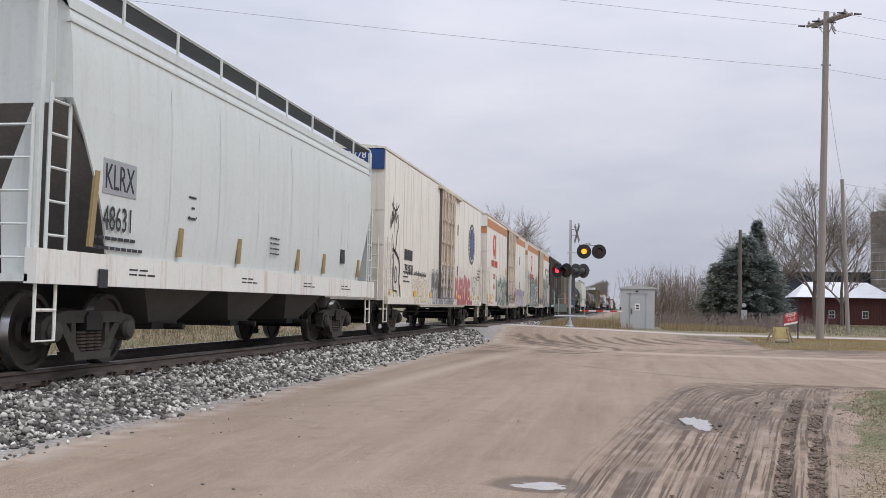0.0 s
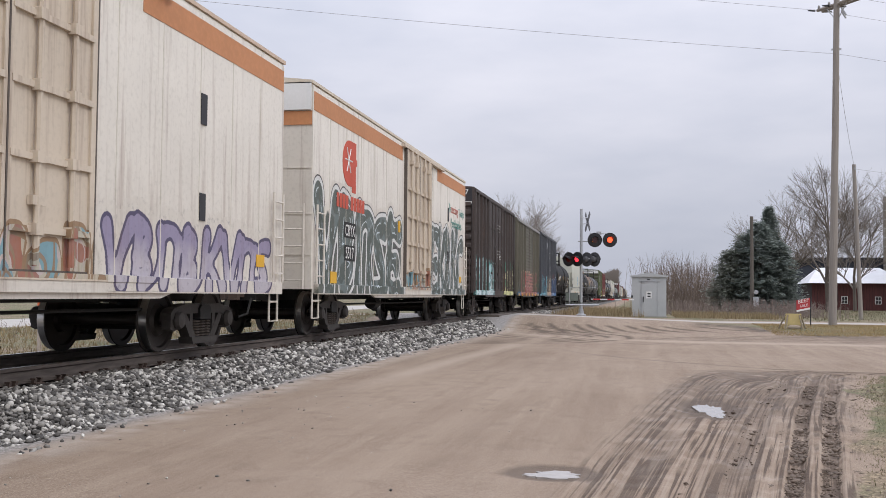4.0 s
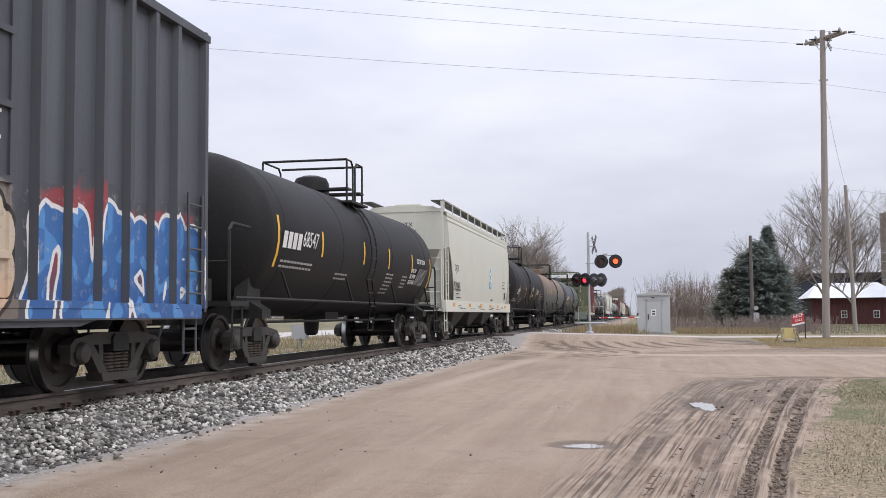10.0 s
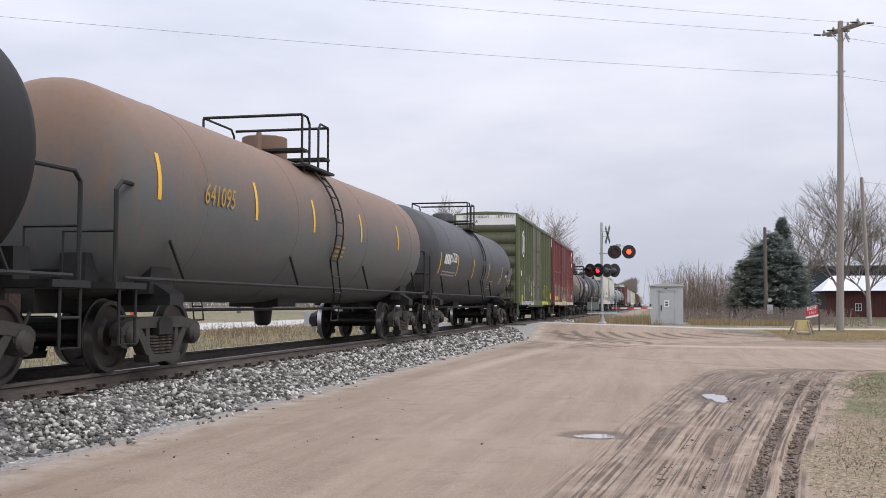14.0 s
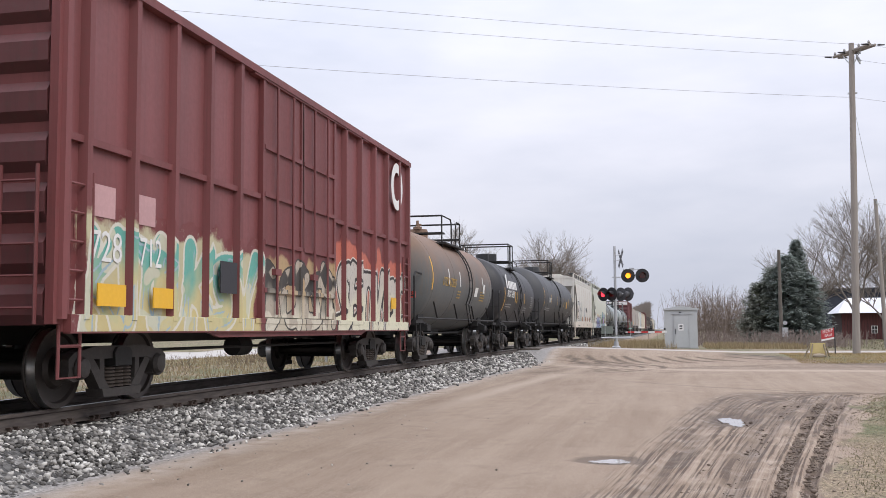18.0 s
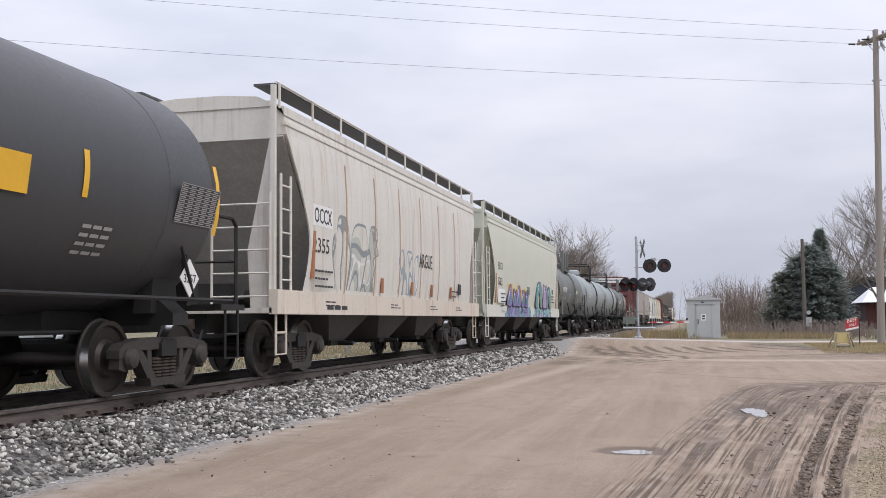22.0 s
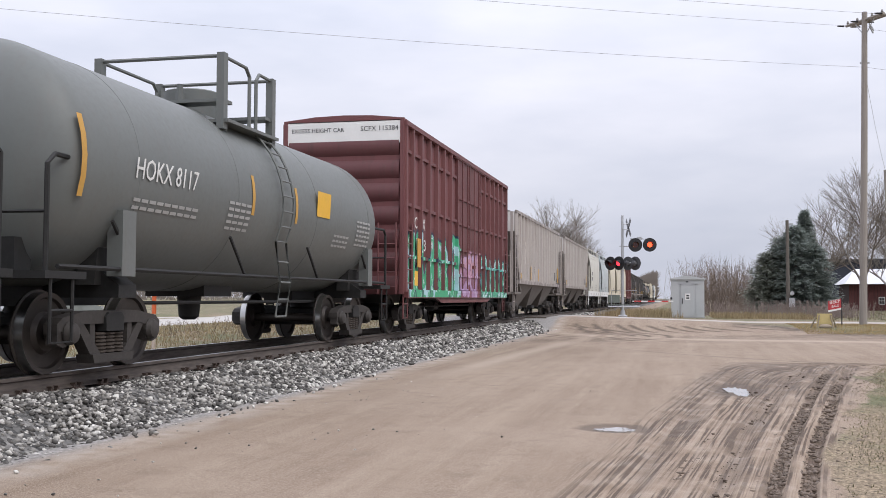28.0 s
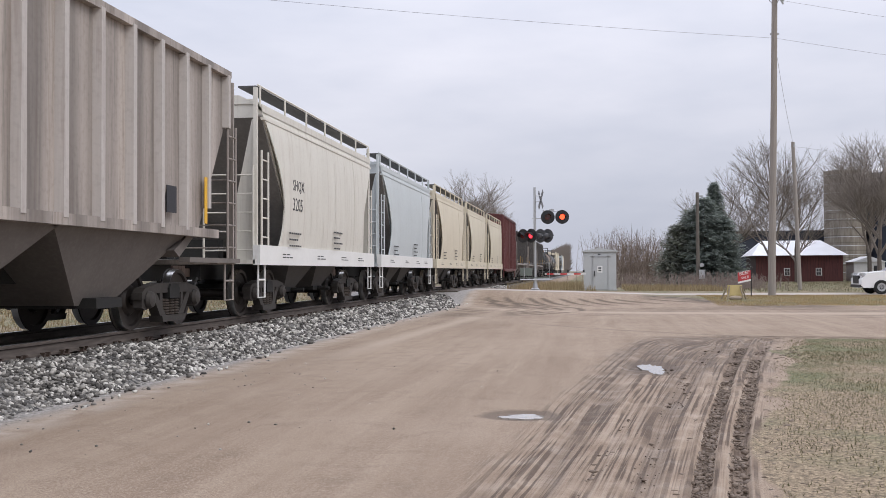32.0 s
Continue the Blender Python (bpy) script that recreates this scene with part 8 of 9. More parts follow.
# the pair towards the lot, on a short arm
part("light_arm", Mesh().tube([(-0.15, 0, 3.72), (0.55, -0.05, 3.72)], 0.03).tube([(0.45, -0.05, 3.72), (0.45, -0.05, 4.15)], 0.03).tube([(0.45, -0.05, 4.1), (1.35, -0.1, 4.1)], 0.03).box(0.75, 1.0, -0.12, 0.0, 4.05, 4.2), SIL, sig)
lamp(0.68, 3.78, 8, LIT_A, -0.15), lamp(1.42, 3.78, 8, LIT_O, -0.15)
# the lower cluster, two heads towards the road on each side
part("light_arm", Mesh().tube([(-0.75, 0.05, 2.85), (0.75, 0.05, 2.85)], 0.03), SIL, sig)
lamp(-0.62, 2.82, -35, LIT_R, -0.1), lamp(-0.18, 2.82, -35, LIT_R, -0.25)
lamp(0.28, 2.82, 145, LIT_R, 0.15, True), lamp(0.66, 2.82, 145, LIT_R, 0.1, True)
part("gate_mechanism", Mesh().box(-0.75, -0.15, -0.3, 0.15, 0.75, 1.15).box(-0.75, 0.75, -0.32, -0.28, 0.62, 0.66), plain("grey_green_cabinet", (0.13, 0.15, 0.13)), sig)
part("gate_bracket", Mesh().tube([(-0.55, -0.3, 0.6), (-0.55, -0.3, 1.4), (0.75, -0.3, 1.4), (0.75, -0.3, 0.6), (-0.55, -0.3, 0.6)], 0.022).tube([(-0.75, -0.3, 0.55), (0.9, -0.3, 0.55)], 0.04), SIL, sig)
REDP = plain("red_gate_paint", (0.5, 0.04, 0.04), 0.45)
arm = part("gate_arm", Mesh().box(0.5, 2.6, -0.02, 0.02, 0.80, 0.86), WHITE, sig, "red and white striped gate arm")
for k in range(3):
    part("stripe", Mesh().box(0.6 + k * 0.7, 0.95 + k * 0.7, -0.026, 0.026, 0.795, 0.865), REDP, arm)
for x in (0.9, 1.7, 2.5):
    part("gate_lamp", Mesh().lathe([(0.92, 0.05), (1.04, 0.05), (1.05, 0.02)], (x, 0, 0), "z", 10), BLK, arm)

# ---- equipment bungalow ----
CAB = plain("pale_grey_enamelled_steel", (0.44, 0.455, 0.46), 0.45, 0.1, 0.18)
bun = empty("signal_bungalow", "pale grey steel equipment cabin with a low gable roof", "cabin", "", pose(8.24, 53.5, 0.36))
part("wall", Mesh().box(-0.9, 0.9, -0.9, 0.9, 0, 2.12), CAB, bun)
part("roof", Mesh().prism([(-0.98, 2.1), (0.98, 2.1), (0.98, 2.16), (0, 2.32), (-0.98, 2.16)], -0.98, 0.98, "y"), CAB, bun)
d = part("door", Mesh().box(-0.36, 0.42, -0.93, -0.9, 0.04, 1.78), CAB, bun)
part("door_frame", Mesh().box(-0.4, -0.36, -0.945, -0.9, 0.02, 1.84).box(0.42, 0.46, -0.945, -0.9, 0.02, 1.84).box(-0.4, 0.46, -0.945, -0.9, 1.78, 1.84), GALV, bun)
part("door_handle", Mesh().box(-0.31, -0.27, -0.97, -0.93, 0.75, 1.05), BLK, d)
part("notice", Mesh().box(-0.14, 0.14, -0.936, -0.93, 0.95, 1.32), WHITE, d)
part("notice_text", Mesh().box(-0.08, 0.08, -0.938, -0.935, 1.02, 1.1).box(-0.08, 0.08, -0.938, -0.935, 1.16, 1.24), LETTER_K, d)
for z in (0.3, 0.95, 1.6):
    part("hinge", Mesh().box(0.4, 0.46, -0.96, -0.93, z - 0.05, z + 0.05), GALV, d)
part("vent", Mesh().box(-0.1, 0.04, -0.92, -0.9, 1.94, 2.0), BLK, bun)
part("drip_edge", Mesh().box(-0.55, 0.6, -0.93, -0.9, 1.86, 1.89), GALV, bun)
part("foundation", Mesh().box(-0.95, 0.95, -0.95, 0.95, -0.5, 0.0), plain("concrete", (0.35, 0.34, 0.32), 0.9), bun)

# ---- utility poles and wires ----
WOODP, n = material("weathered_pole_wood")
p = n.object_space()
grain = n.noise(n.scaled(p, 14, 14, 0.5), 2.0, 5.0, 0.6)
n.finish(n.mix(grain, (0.16, 0.135, 0.115), (0.36, 0.33, 0.30)), 0.85, 0, n.bump(grain, 0.4, 0.02))
PX, PY = 15.75, 42.6
pole = empty("utility_pole", "tall weathered wooden utility pole with a crossarm", "utility pole", "utility poles", pose(PX, PY, 0.16))
top = (0.28, 0.0, 14.2)
part("shaft", Mesh().tube([(0, 0, 0), (0.09, 0, 4.5), (0.19, 0, 9), top], 0.17, 14, 0.12), WOODP, pole)
ax, ay = 0.55, -0.84
ARM = [(0.28 + ax * s, ay * s, 13.85) for s in (-1.15, 1.15)]
part("crossarm", Mesh().tube(ARM, 0.07, 6), WOODP, pole)
part("crossarm", Mesh().tube([(x + 0.24, y + 0.16, z) for x, y, z in ARM], 0.07, 6), WOODP, pole)
for s in (-1.15, -0.3, 1.15):
    part("dead_end_insulator", Mesh().tube([(0.28 + ax * s + 0.1 * j, ay * s + 0.02 * j, 13.85) for j in (-1, -2, -3, -4)], 0.05, 8, 0.03), BLK, pole)
    part("dead_end_insulator", Mesh().tube([(0.52 + ax * s + 0.1 * j, ay * s + 0.16 + 0.02 * j, 13.85) for j in (1, 2, 3, 4)], 0.05, 8, 0.03), BLK, pole)
part("arm_brace", Mesh().tube([(0.28 + ax * 0.6, ay * 0.6, 13.8), (0.28, 0, 13.1)], 0.02).tube([(0.28 - ax * 0.6, -ay * 0.6, 13.8), (0.28, 0, 13.1)], 0.02), GALV, pole)
for s in (-1.05, -0.45, 0.45, 1.05):
    part("insulator", Mesh().lathe([(0, 0.03), (0.05, 0.06), (0.12, 0.05), (0.16, 0.02)], (0.28 + ax * s, ay * s, 13.9), "z", 10), plain("grey_porcelain", (0.25, 0.24, 0.23), 0.3), pole)
part("cutout", Mesh().tube([(0.45, -0.1, 13.65), (0.62, -0.2, 13.3)], 0.04).tube([(0.5, 0.15, 13.6), (0.66, 0.1, 13.25)], 0.04), GALV, pole)
part("neutral_bracket", Mesh().box(0.05, 0.45, -0.03, 0.03, 11.85, 11.92), GALV, pole)
WIRE = plain("aluminium_wire", (0.3, 0.3, 0.32), 0.5, 0.3)


def wire(a, b, sag, r=0.007):
    pts = []
    for k in range(25):
        u = k / 24
        q = Vector(a).lerp(Vector(b), u)
        pts.append((q.x, q.y, q.z - 4 * sag * u * (1 - u)))
    tagged(new("overhead_wire", Mesh().tube(pts, r, 4).data("overhead_wire", WIRE)), "thin overhead electric wire strung from a pole", "wire", "overhead wires")


AWAY = Vector((-60, -35, 0.4))
for s in (-1.05, 0.0, 1.05):
    if s == 0.0:
        a = Vector((PX + 0.28, PY, 11.85))
    else:
        a = Vector((PX + 0.28 + ax * s, PY + ay * s, 14.0))
    wire(a, a + AWAY, 0.7)
    wire(a, a + Vector((45, 20, -0.5)), 0.9)
DARKP = plain("dark_pole_wood", (0.12, 0.105, 0.09), 0.85, 0, 0.4)
p2 = empty("utility_pole", "short wooden service pole with a meter box", "utility pole", "utility poles", pose(14.75, 64.2, 0.25))
part("shaft", Mesh().tube([(0, 0, 0), (0, 0, 6.3)], 0.13, 12, 0.10), DARKP, p2)
part("meter_box", Mesh().box(0.05, 0.4, -0.3, -0.12, 0.6, 1.2).lathe([(0, 0.14), (0.12, 0.13)], (0.22, -0.3, 1.5), "y", 14), GALV, p2)
part("pole_cap_bracket", Mesh().box(0.05, 0.35, -0.05, 0.05, 6.0, 6.1), GALV, p2)
p3 = empty("utility_pole", "slender wooden utility pole near the farm", "utility pole", "utility poles", pose(19.6, 56.0, 0.25))
part("shaft", Mesh().tube([(0, 0, 0), (-0.3, 0, 8.5)], 0.12, 12, 0.1), WOODP, p3)
part("insulator", Mesh().lathe([(0, 0.05), (0.15, 0.05)], (-0.25, -0.1, 8.2), "z", 8), GALV, p3)
wire((19.35, 56.0, 8.5), (60, 80, 8.0), 0.6)
wire((19.35, 56.0, 8.5), (PX + 0.28, PY, 11.5), 0.3)

# ---- signs on the verge ----
sg = empty("farm_sign", "small red and white roadside sign on a steel stake", "sign", "", pose(14.45, 41.6, 0.2, 0, 0, 6) @ Matrix.Scale(0.86, 4))
part("stake", Mesh().box(0.28, 0.33, -0.02, 0.02, 0, 1.45), BLK, sg)
part("board", Mesh().prism([(-0.36, 0.72), (0.3, 0.86), (0.3, 1.42), (-0.36, 1.28)], -0.015, 0.015, "y"), plain("red_sign_paint", (0.42, 0.045, 0.05), 0.5), sg)
part("white_strip", Mesh().prism([(-0.36, 0.72), (0.3, 0.86), (0.3, 0.95), (-0.36, 0.81)], -0.019, -0.014, "y"), WHITE, sg)
shear = Matrix(((1, 0, 0, -0.3), (0, 0, -1, -0.017), (0.21, 1, 0, 1.07), (0, 0, 0, 1)))
lettering("BEEF", 0.26, LETTER_W, shear, sg)
lettering("SALE", 0.18, LETTER_W, Matrix(((1, 0, 0, -0.2), (0, 0, -1, -0.017), (0.21, 1, 0, 0.9), (0, 0, 0, 1))), sg)
TANW = plain("weathered_plank", (0.22, 0.18, 0.12), 0.8)
trest = empty("barricade", "low yellow plywood barricade on splayed plank legs", "barricade", "", pose(13.6, 38.9, 0.17) @ Matrix.Scale(0.86, 4))
part("board", Mesh().prism([(-0.34, 0.22), (0.4, 0.22), (0.38, 0.72), (-0.3, 0.72)], -0.03, 0.0, "y"), plain("pale_yellow_plywood", (0.55, 0.44, 0.20), 0.7), trest)
for x0, x1, y0 in ((-0.3, -0.62, 0.0), (0.36, 0.58, 0.0), (-0.2, -0.35, -0.4), (0.3, 0.4, -0.4)):
    part("leg", Mesh().tube([(x0, 0, 0.66), (x1, y0, 0.0)], 0.04, 6), TANW, trest)
part("sandbag", Mesh().lathe([(-0.3, 0.03), (-0.22, 0.1), (0, 0.13), (0.2, 0.1), (0.3, 0.03)], (0.05, -0.25, 0.09), "x", 12), plain("dusty_sandbag", (0.3, 0.25, 0.19), 0.9), trest)
ws = empty("yard_sign", "small white yard sign on wire legs", "sign", "", pose(25.6, 66.0, 0.28))
part("board", Mesh().box(-0.35, 0.35, -0.01, 0.01, 0.45, 0.95), WHITE, ws)
part("writing", Mesh().box(-0.22, 0.22, -0.013, -0.009, 0.62, 0.7).box(-0.22, 0.22, -0.013, -0.009, 0.76, 0.84), LETTER_K, ws)
part("leg", Mesh().tube([(-0.25, 0, 0), (-0.25, 0, 0.5)], 0.015).tube([(0.25, 0, 0), (0.25, 0, 0.5)], 0.015), GALV, ws)

# ---- trees ----
BARK = plain("grey_brown_bark", (0.13, 0.11, 0.095), 0.9, 0, 0.5, 4.0, 0.6)
TWIG = plain("bare_twigs", (0.22, 0.19, 0.165), 0.9, 0, 0.4)


def bare_tree(name, label, height, seed, spread=0.55, split=6):
    rnd = random.Random(seed)
    tree = empty(name, label, "tree", "bare trees")
    trunk, limbs, twigs = Mesh(), Mesh(), Mesh()

    def grow(p, d, length, r, level):
        pts = [p]
        for k in range(3):
            d = (d + Vector((rnd.uniform(-1, 1), rnd.uniform(-1, 1), rnd.uniform(-0.3, 0.6))) * 0.13).normalized()
            p = p + d * (length / 3)
            pts.append(p)
        m = trunk if level == 0 else limbs if level < 3 else twigs
        m.tube([tuple(q) for q in pts], r, 7 if level < 2 else 4 if level < 3 else 3, r * 0.62)
        if level >= split:
            return
        kids = rnd.randint(3, 4) if level < 3 else rnd.randint(2, 4)
        for k in range(kids):
            a = rnd.uniform(0, 2 * math.pi)
            side = Vector((math.cos(a), math.sin(a), rnd.uniform(0.0, 0.3)))
            nd = (d * rnd.uniform(0.55, 1.0) + side * spread * rnd.uniform(0.6, 1.3)).normalized()
            start = pts[rnd.randint(1, 3)] if level > 0 else pts[rnd.randint(2, 3)]
            grow(start, nd, length * rnd.uniform(0.58, 0.8), r * rnd.uniform(0.45, 0.6), level + 1)
        grow(pts[3], d, length * 0.72, r * 0.6, level + 1)

    grow(Vector((0, 0, -0.2)), Vector((0, 0, 1)), height * 0.30, height * 0.016, 0)
    part("trunk", trunk, BARK, tree)
    limbs.add(twigs.v, twigs.f)
    tagged(part("crown", limbs, TWIG, tree), kind="stuff")
    return tree


def needle_mesh(seed, height, radius, levels, per, base=0.4, shape=0.8):
    """Sprays of needles on drooping boughs, as small leaf-shaped faces."""
    rnd = random.Random(seed)
    v, f = [], []
    boughs = Mesh()
    for i in range(levels):
        u = i / levels
        z = base + (height - base) * u
        rr = radius * (1 - u) ** shape * rnd.uniform(0.72, 1.15) + 0.15
        for j in range(max(5, int(per * (1 - u * 0.6)))):
            a = rnd.uniform(0, 2 * math.pi)
            l = rr * rnd.uniform(0.65, 1.12)
            tip = Vector((math.cos(a) * l, math.sin(a) * l, z - 0.10 * l + rnd.uniform(-0.25, 0.25)))
            root = Vector((0, 0, z + 0.05))
            if j % 3 == 0:
                boughs.tube([tuple(root), tuple(tip)], 0.02, 3, 0.006)
            for k in range(40):
                t = 0.25 + 0.75 * rnd.random()
                p = root.lerp(tip, t) + Vector((rnd.gauss(0, 0.08), rnd.gauss(0, 0.08), rnd.gauss(0, 0.07)))
                out = Vector((math.cos(a + rnd.uniform(-0.9, 0.9)), math.sin(a + rnd.uniform(-0.9, 0.9)), rnd.uniform(-0.5, 0.35)))
                s = rnd.uniform(0.08, 0.17)
                w = out.cross(Vector((rnd.uniform(-0.4, 0.4), rnd.uniform(-0.4, 0.4), 1))).normalized() * s * 0.36
                q = len(v)
                v += [tuple(p - w), tuple(p + out * s), tuple(p + w), tuple(p - out * s * 0.3)]
                f.append((q, q + 1, q + 2, q + 3))
    m = Mesh()
    m.v, m.f = v, f
    return m, boughs


def leaf_mat(name, a, b):
    m, n = material(name)
    r = n.node("ShaderNodeNewGeometry").outputs["Random Per Island"]
    c = n.mix(r, a, b)
    c = n.mix(n.math("MULTIPLY", n.ramp(n.noise(n.object_space(), 0.9, 3.0), 0.4, 0.7), 0.5), c, tuple(x * 0.75 for x in a))
    b = n.node("ShaderNodeBsdfPrincipled", {"Base Color": c, "Roughness": 0.75, "Specular IOR Level": 0.15})
    t = n.node("ShaderNodeBsdfTranslucent", {"Color": c})
    o = n.node("ShaderNodeMixShader", {0: 0.4, 1: b.outputs[0], 2: t.outputs[0]})
    n.t.links.new(o.outputs[0], n.node("ShaderNodeOutputMaterial").inputs[0])
    return m


NEEDLE = leaf_mat("blue_green_needles", (0.20, 0.235, 0.215), (0.35, 0.385, 0.355))
NEEDLE2 = leaf_mat("olive_needles", (0.205, 0.22, 0.185), (0.35, 0.365, 0.31))
for x, y, h, rad, mat, lab in ((16.7, 71.5, 7.5, 1.75, NEEDLE, "tall dark blue-green spruce tree"), (14.9, 70.5, 5.5, 2.1, NEEDLE2, "rounded dark evergreen beside the spruce"), (17.1, 69.2, 4.9, 1.8, NEEDLE, "bluish spruce in front of the taller one"), (13.9, 69.8, 4.4, 1.7, NEEDLE2, "low dark evergreen at the end of the row"), (15.8, 69.4, 6.2, 2.4, NEEDLE, "broad low spruce filling the row")):
    t = empty("spruce_tree", lab, "tree", "evergreens", pose(x, y, 0.25))
    fol, bo = needle_mesh(int(x * 10), h, rad, int(h * 8), 24, 0.25, 0.42 if h < 7 else 0.66)
    part("trunk", Mesh().tube([(0, 0, 0), (0, 0, h * 0.95)], 0.16, 8, 0.03), BARK, t)
    fol.add(bo.v, bo.f)
    tagged(part("crown", fol, mat, t), kind="stuff")
TREES = []
for i, (x, y, h, seed, sp) in enumerate(((18.4, 79, 9.8, 3, 0.62), (22.4, 82, 13.8, 5, 0.6), (30.4, 80, 13.4, 8, 0.66), (26.0, 90, 11.5, 11, 0.6))):
    t = bare_tree("bare_tree", "large leafless deciduous tree with fine branching", h, seed, sp)
    t.matrix_world = pose(x, y, 0, 0, 0, seed * 40)
    TREES.append(t)
far = [(-14, 120, 0.9), (-20, 128, 1.0), (-11, 150, 1.05), (-17, 165, 1.0), (-24, 150, 1.1), (-13, 200, 1.0), (-19, 215, 1.15), (-26, 108, 0.85), (-33, 118, 1.0), (-40, 135, 1.1), (34, 96, 0.9), (40, 90, 1.0), (-12, 250, 1.0), (-46, 120, 1.0), (-10, 185, 0.9)]
for i, (x, y, s) in enumerate(far):
    t = copy_thing(TREES[i % 4], pose(x, y, 0, 0, 0, i * 77) @ Matrix.Scale(s * 1.3, 4))
    tagged(t, "leafless deciduous tree standing beyond the track")

# thicket of leafless brush behind the cabin
def brush(name, label, spots, mat, seed, r=0.018):
    rnd = random.Random(seed)
    m = Mesh()
    for x, y, h, k in spots:
        for j in range(k):
            p = Vector((x + rnd.gauss(0, 0.9), y + rnd.gauss(0, 0.9), 0))
            d = Vector((rnd.gauss(0, 0.16), rnd.gauss(0, 0.16), 1)).normalized()
            hh = h * rnd.uniform(0.6, 1.1)
            q = p + d * hh
            m.tube([tuple(p), tuple(p.lerp(q, 0.5) + Vector((rnd.gauss(0, 0.06), rnd.gauss(0, 0.06), 0))), tuple(q)], r, 3, r * 0.3)
            for s in range(7):
                a = p.lerp(q, rnd.uniform(0.3, 0.95))
                b = a + Vector((rnd.gauss(0, 0.5), rnd.gauss(0, 0.5), rnd.uniform(0.3, 1.0))) * h * 0.16
                m.tube([tuple(a), tuple(b)], r * 0.55, 3, r * 0.2)
    tagged(new(name, m.data(name, mat, 0)), label, "shrubs", "", "stuff")


rnd = random.Random(2)
BRUSH = plain("brown_brush_stems", (0.21, 0.165, 0.135), 0.9, 0, 0.4)
brush("brush_thicket", "thicket of leafless brown brush behind the cabin", [(rnd.uniform(8.2, 14.0), rnd.uniform(76, 84), 4.8 - 0.3 * abs(x - 3), 18) for x in range(7) for _ in range(4)], BRUSH, 4)
brush("low_brush", "low leafless purple-brown brush below the evergreens", [(rnd.uniform(9.4, 18.2), rnd.uniform(57, 67), 1.25, 16) for _ in range(46)], plain("dark_brush_stems", (0.22, 0.175, 0.155), 0.9), 6, 0.014)
brush("trackside_brush", "low dry brush beyond the track", [(rnd.uniform(-9.5, -6.0), rnd.uniform(14, 48), 0.7, 9) for _ in range(40)], plain("dry_brush_stems", (0.16, 0.12, 0.085), 0.9), 9, 0.009)

# dry grass, standing
def blades(name, label, n, area, h, mat, seed, lean=0.35, w=0.008):
    g = np.random.default_rng(seed)
    x, y = area(g, n)
    z = ground_height(x, y) - 0.01
    hh = h * g.uniform(0.4, 1.2, n)
    a, b = g.uniform(0, 6.28, n), g.uniform(0, 6.28, n)
    l = hh * lean * g.random(n)
    base = np.stack([x, y, z], -1)
    side = np.stack([np.cos(a), np.sin(a), 0 * a], -1) * w
    tip = base + np.stack([np.cos(b) * l, np.sin(b) * l, hh], -1)
    v = np.stack([base - side, base + side, tip], 1).reshape(-1, 3)
    me = bpy.data.meshes.new(name)
    me.from_pydata(v.tolist(), [], np.arange(3 * n).reshape(-1, 3).tolist())
    me.materials.append(mat)
    return tagged(new(name, me), label, "grass", "", "stuff")


STRAW = leaf_mat("dry_straw", (0.22, 0.17, 0.095), (0.42, 0.34, 0.21))
GOLD = leaf_mat("golden_dry_grass", (0.30, 0.22, 0.11), (0.48, 0.37, 0.2))
LAWN = leaf_mat("thin_green_grass", (0.085, 0.082, 0.042), (0.235, 0.20, 0.115))
uni = lambda x0, x1, y0, y1: (lambda g, n: (g.uniform(x0, x1, n), g.uniform(y0, y1, n)))


def beside_ruts(g, n):
    y = g.uniform(-0.5, 17.3, n)
    x = rut_x(y) + 1.6 * rut_wide(y) + g.random(n) ** 0.8 * 5.5
    thick = 0.5 + 0.9 * (value_noise(x, y, 1.3, 61) - 0.5) + 0.5 * (value_noise(x, y, 0.35, 62) - 0.5) + 0.35 * smooth(3.0, 10.0, y)
    keep = g.random(n) < thick * smooth(1.65, 1.95, rut_line(x, y))
    return np.where(keep, x, x + 7), y


blades("thin_lawn", "thin patchy spring grass beside muddy ruts", 90000, beside_ruts, 0.03, LAWN, 3, 1.4, 0.006)
blades("dry_verge_grass", "short straw-coloured grass on the verge", 30000, uni(12.5, 32, 35, 43.5), 0.06, GOLD, 5, 0.6, 0.02)
blades("tall_dry_grass", "dry pale grass along the road", 5000, uni(9.6, 15, 52, 60), 0.35, STRAW, 6, 0.35, 0.014)
blades("far_side_grass", "dry grass between the track and the parallel road", 16000, uni(-12.3, -4.0, 2, 44), 0.15, STRAW, 7, 0.5, 0.014)
blades("trackside_weeds", "dry weeds past the crossing beside the ballast", 3500, uni(3.2, 8.0, 49.5, 75), 0.45, STRAW, 8, 0.4, 0.014)

# ---- the farm ----
blades("farm_lawn", "thin olive lawn before the barn", 9000, uni(15, 40, 49.5, 92), 0.12, LAWN, 12, 0.6, 0.02)
REDW, n = material("red_barn_boards")
p = n.object_space()
board = n.math("FRACT", n.math("MULTIPLY", n.xyz(p)[0], 4.0))
wood = n.noise(n.scaled(p, 9, 9, 0.7), 2.0, 4.0)
c = n.mix(n.ramp(wood, 0.35, 0.7), (0.10, 0.032, 0.03), (0.055, 0.02, 0.02))
n.finish(n.mix(n.math("LESS_THAN", board, 0.06), c, (0.02, 0.008, 0.008)), 0.8)
SNOWY = plain("snow_dusted_metal_roof", (0.70, 0.71, 0.73), 0.5, 0, 0.2)
barn = empty("barn", "dark red board barn with a pale metal roof", "barn", "", pose(23.4, 96, 0.28))
part("wall", Mesh().box(0, 7.9, 0, 6.0, 0, 2.6), REDW, barn)
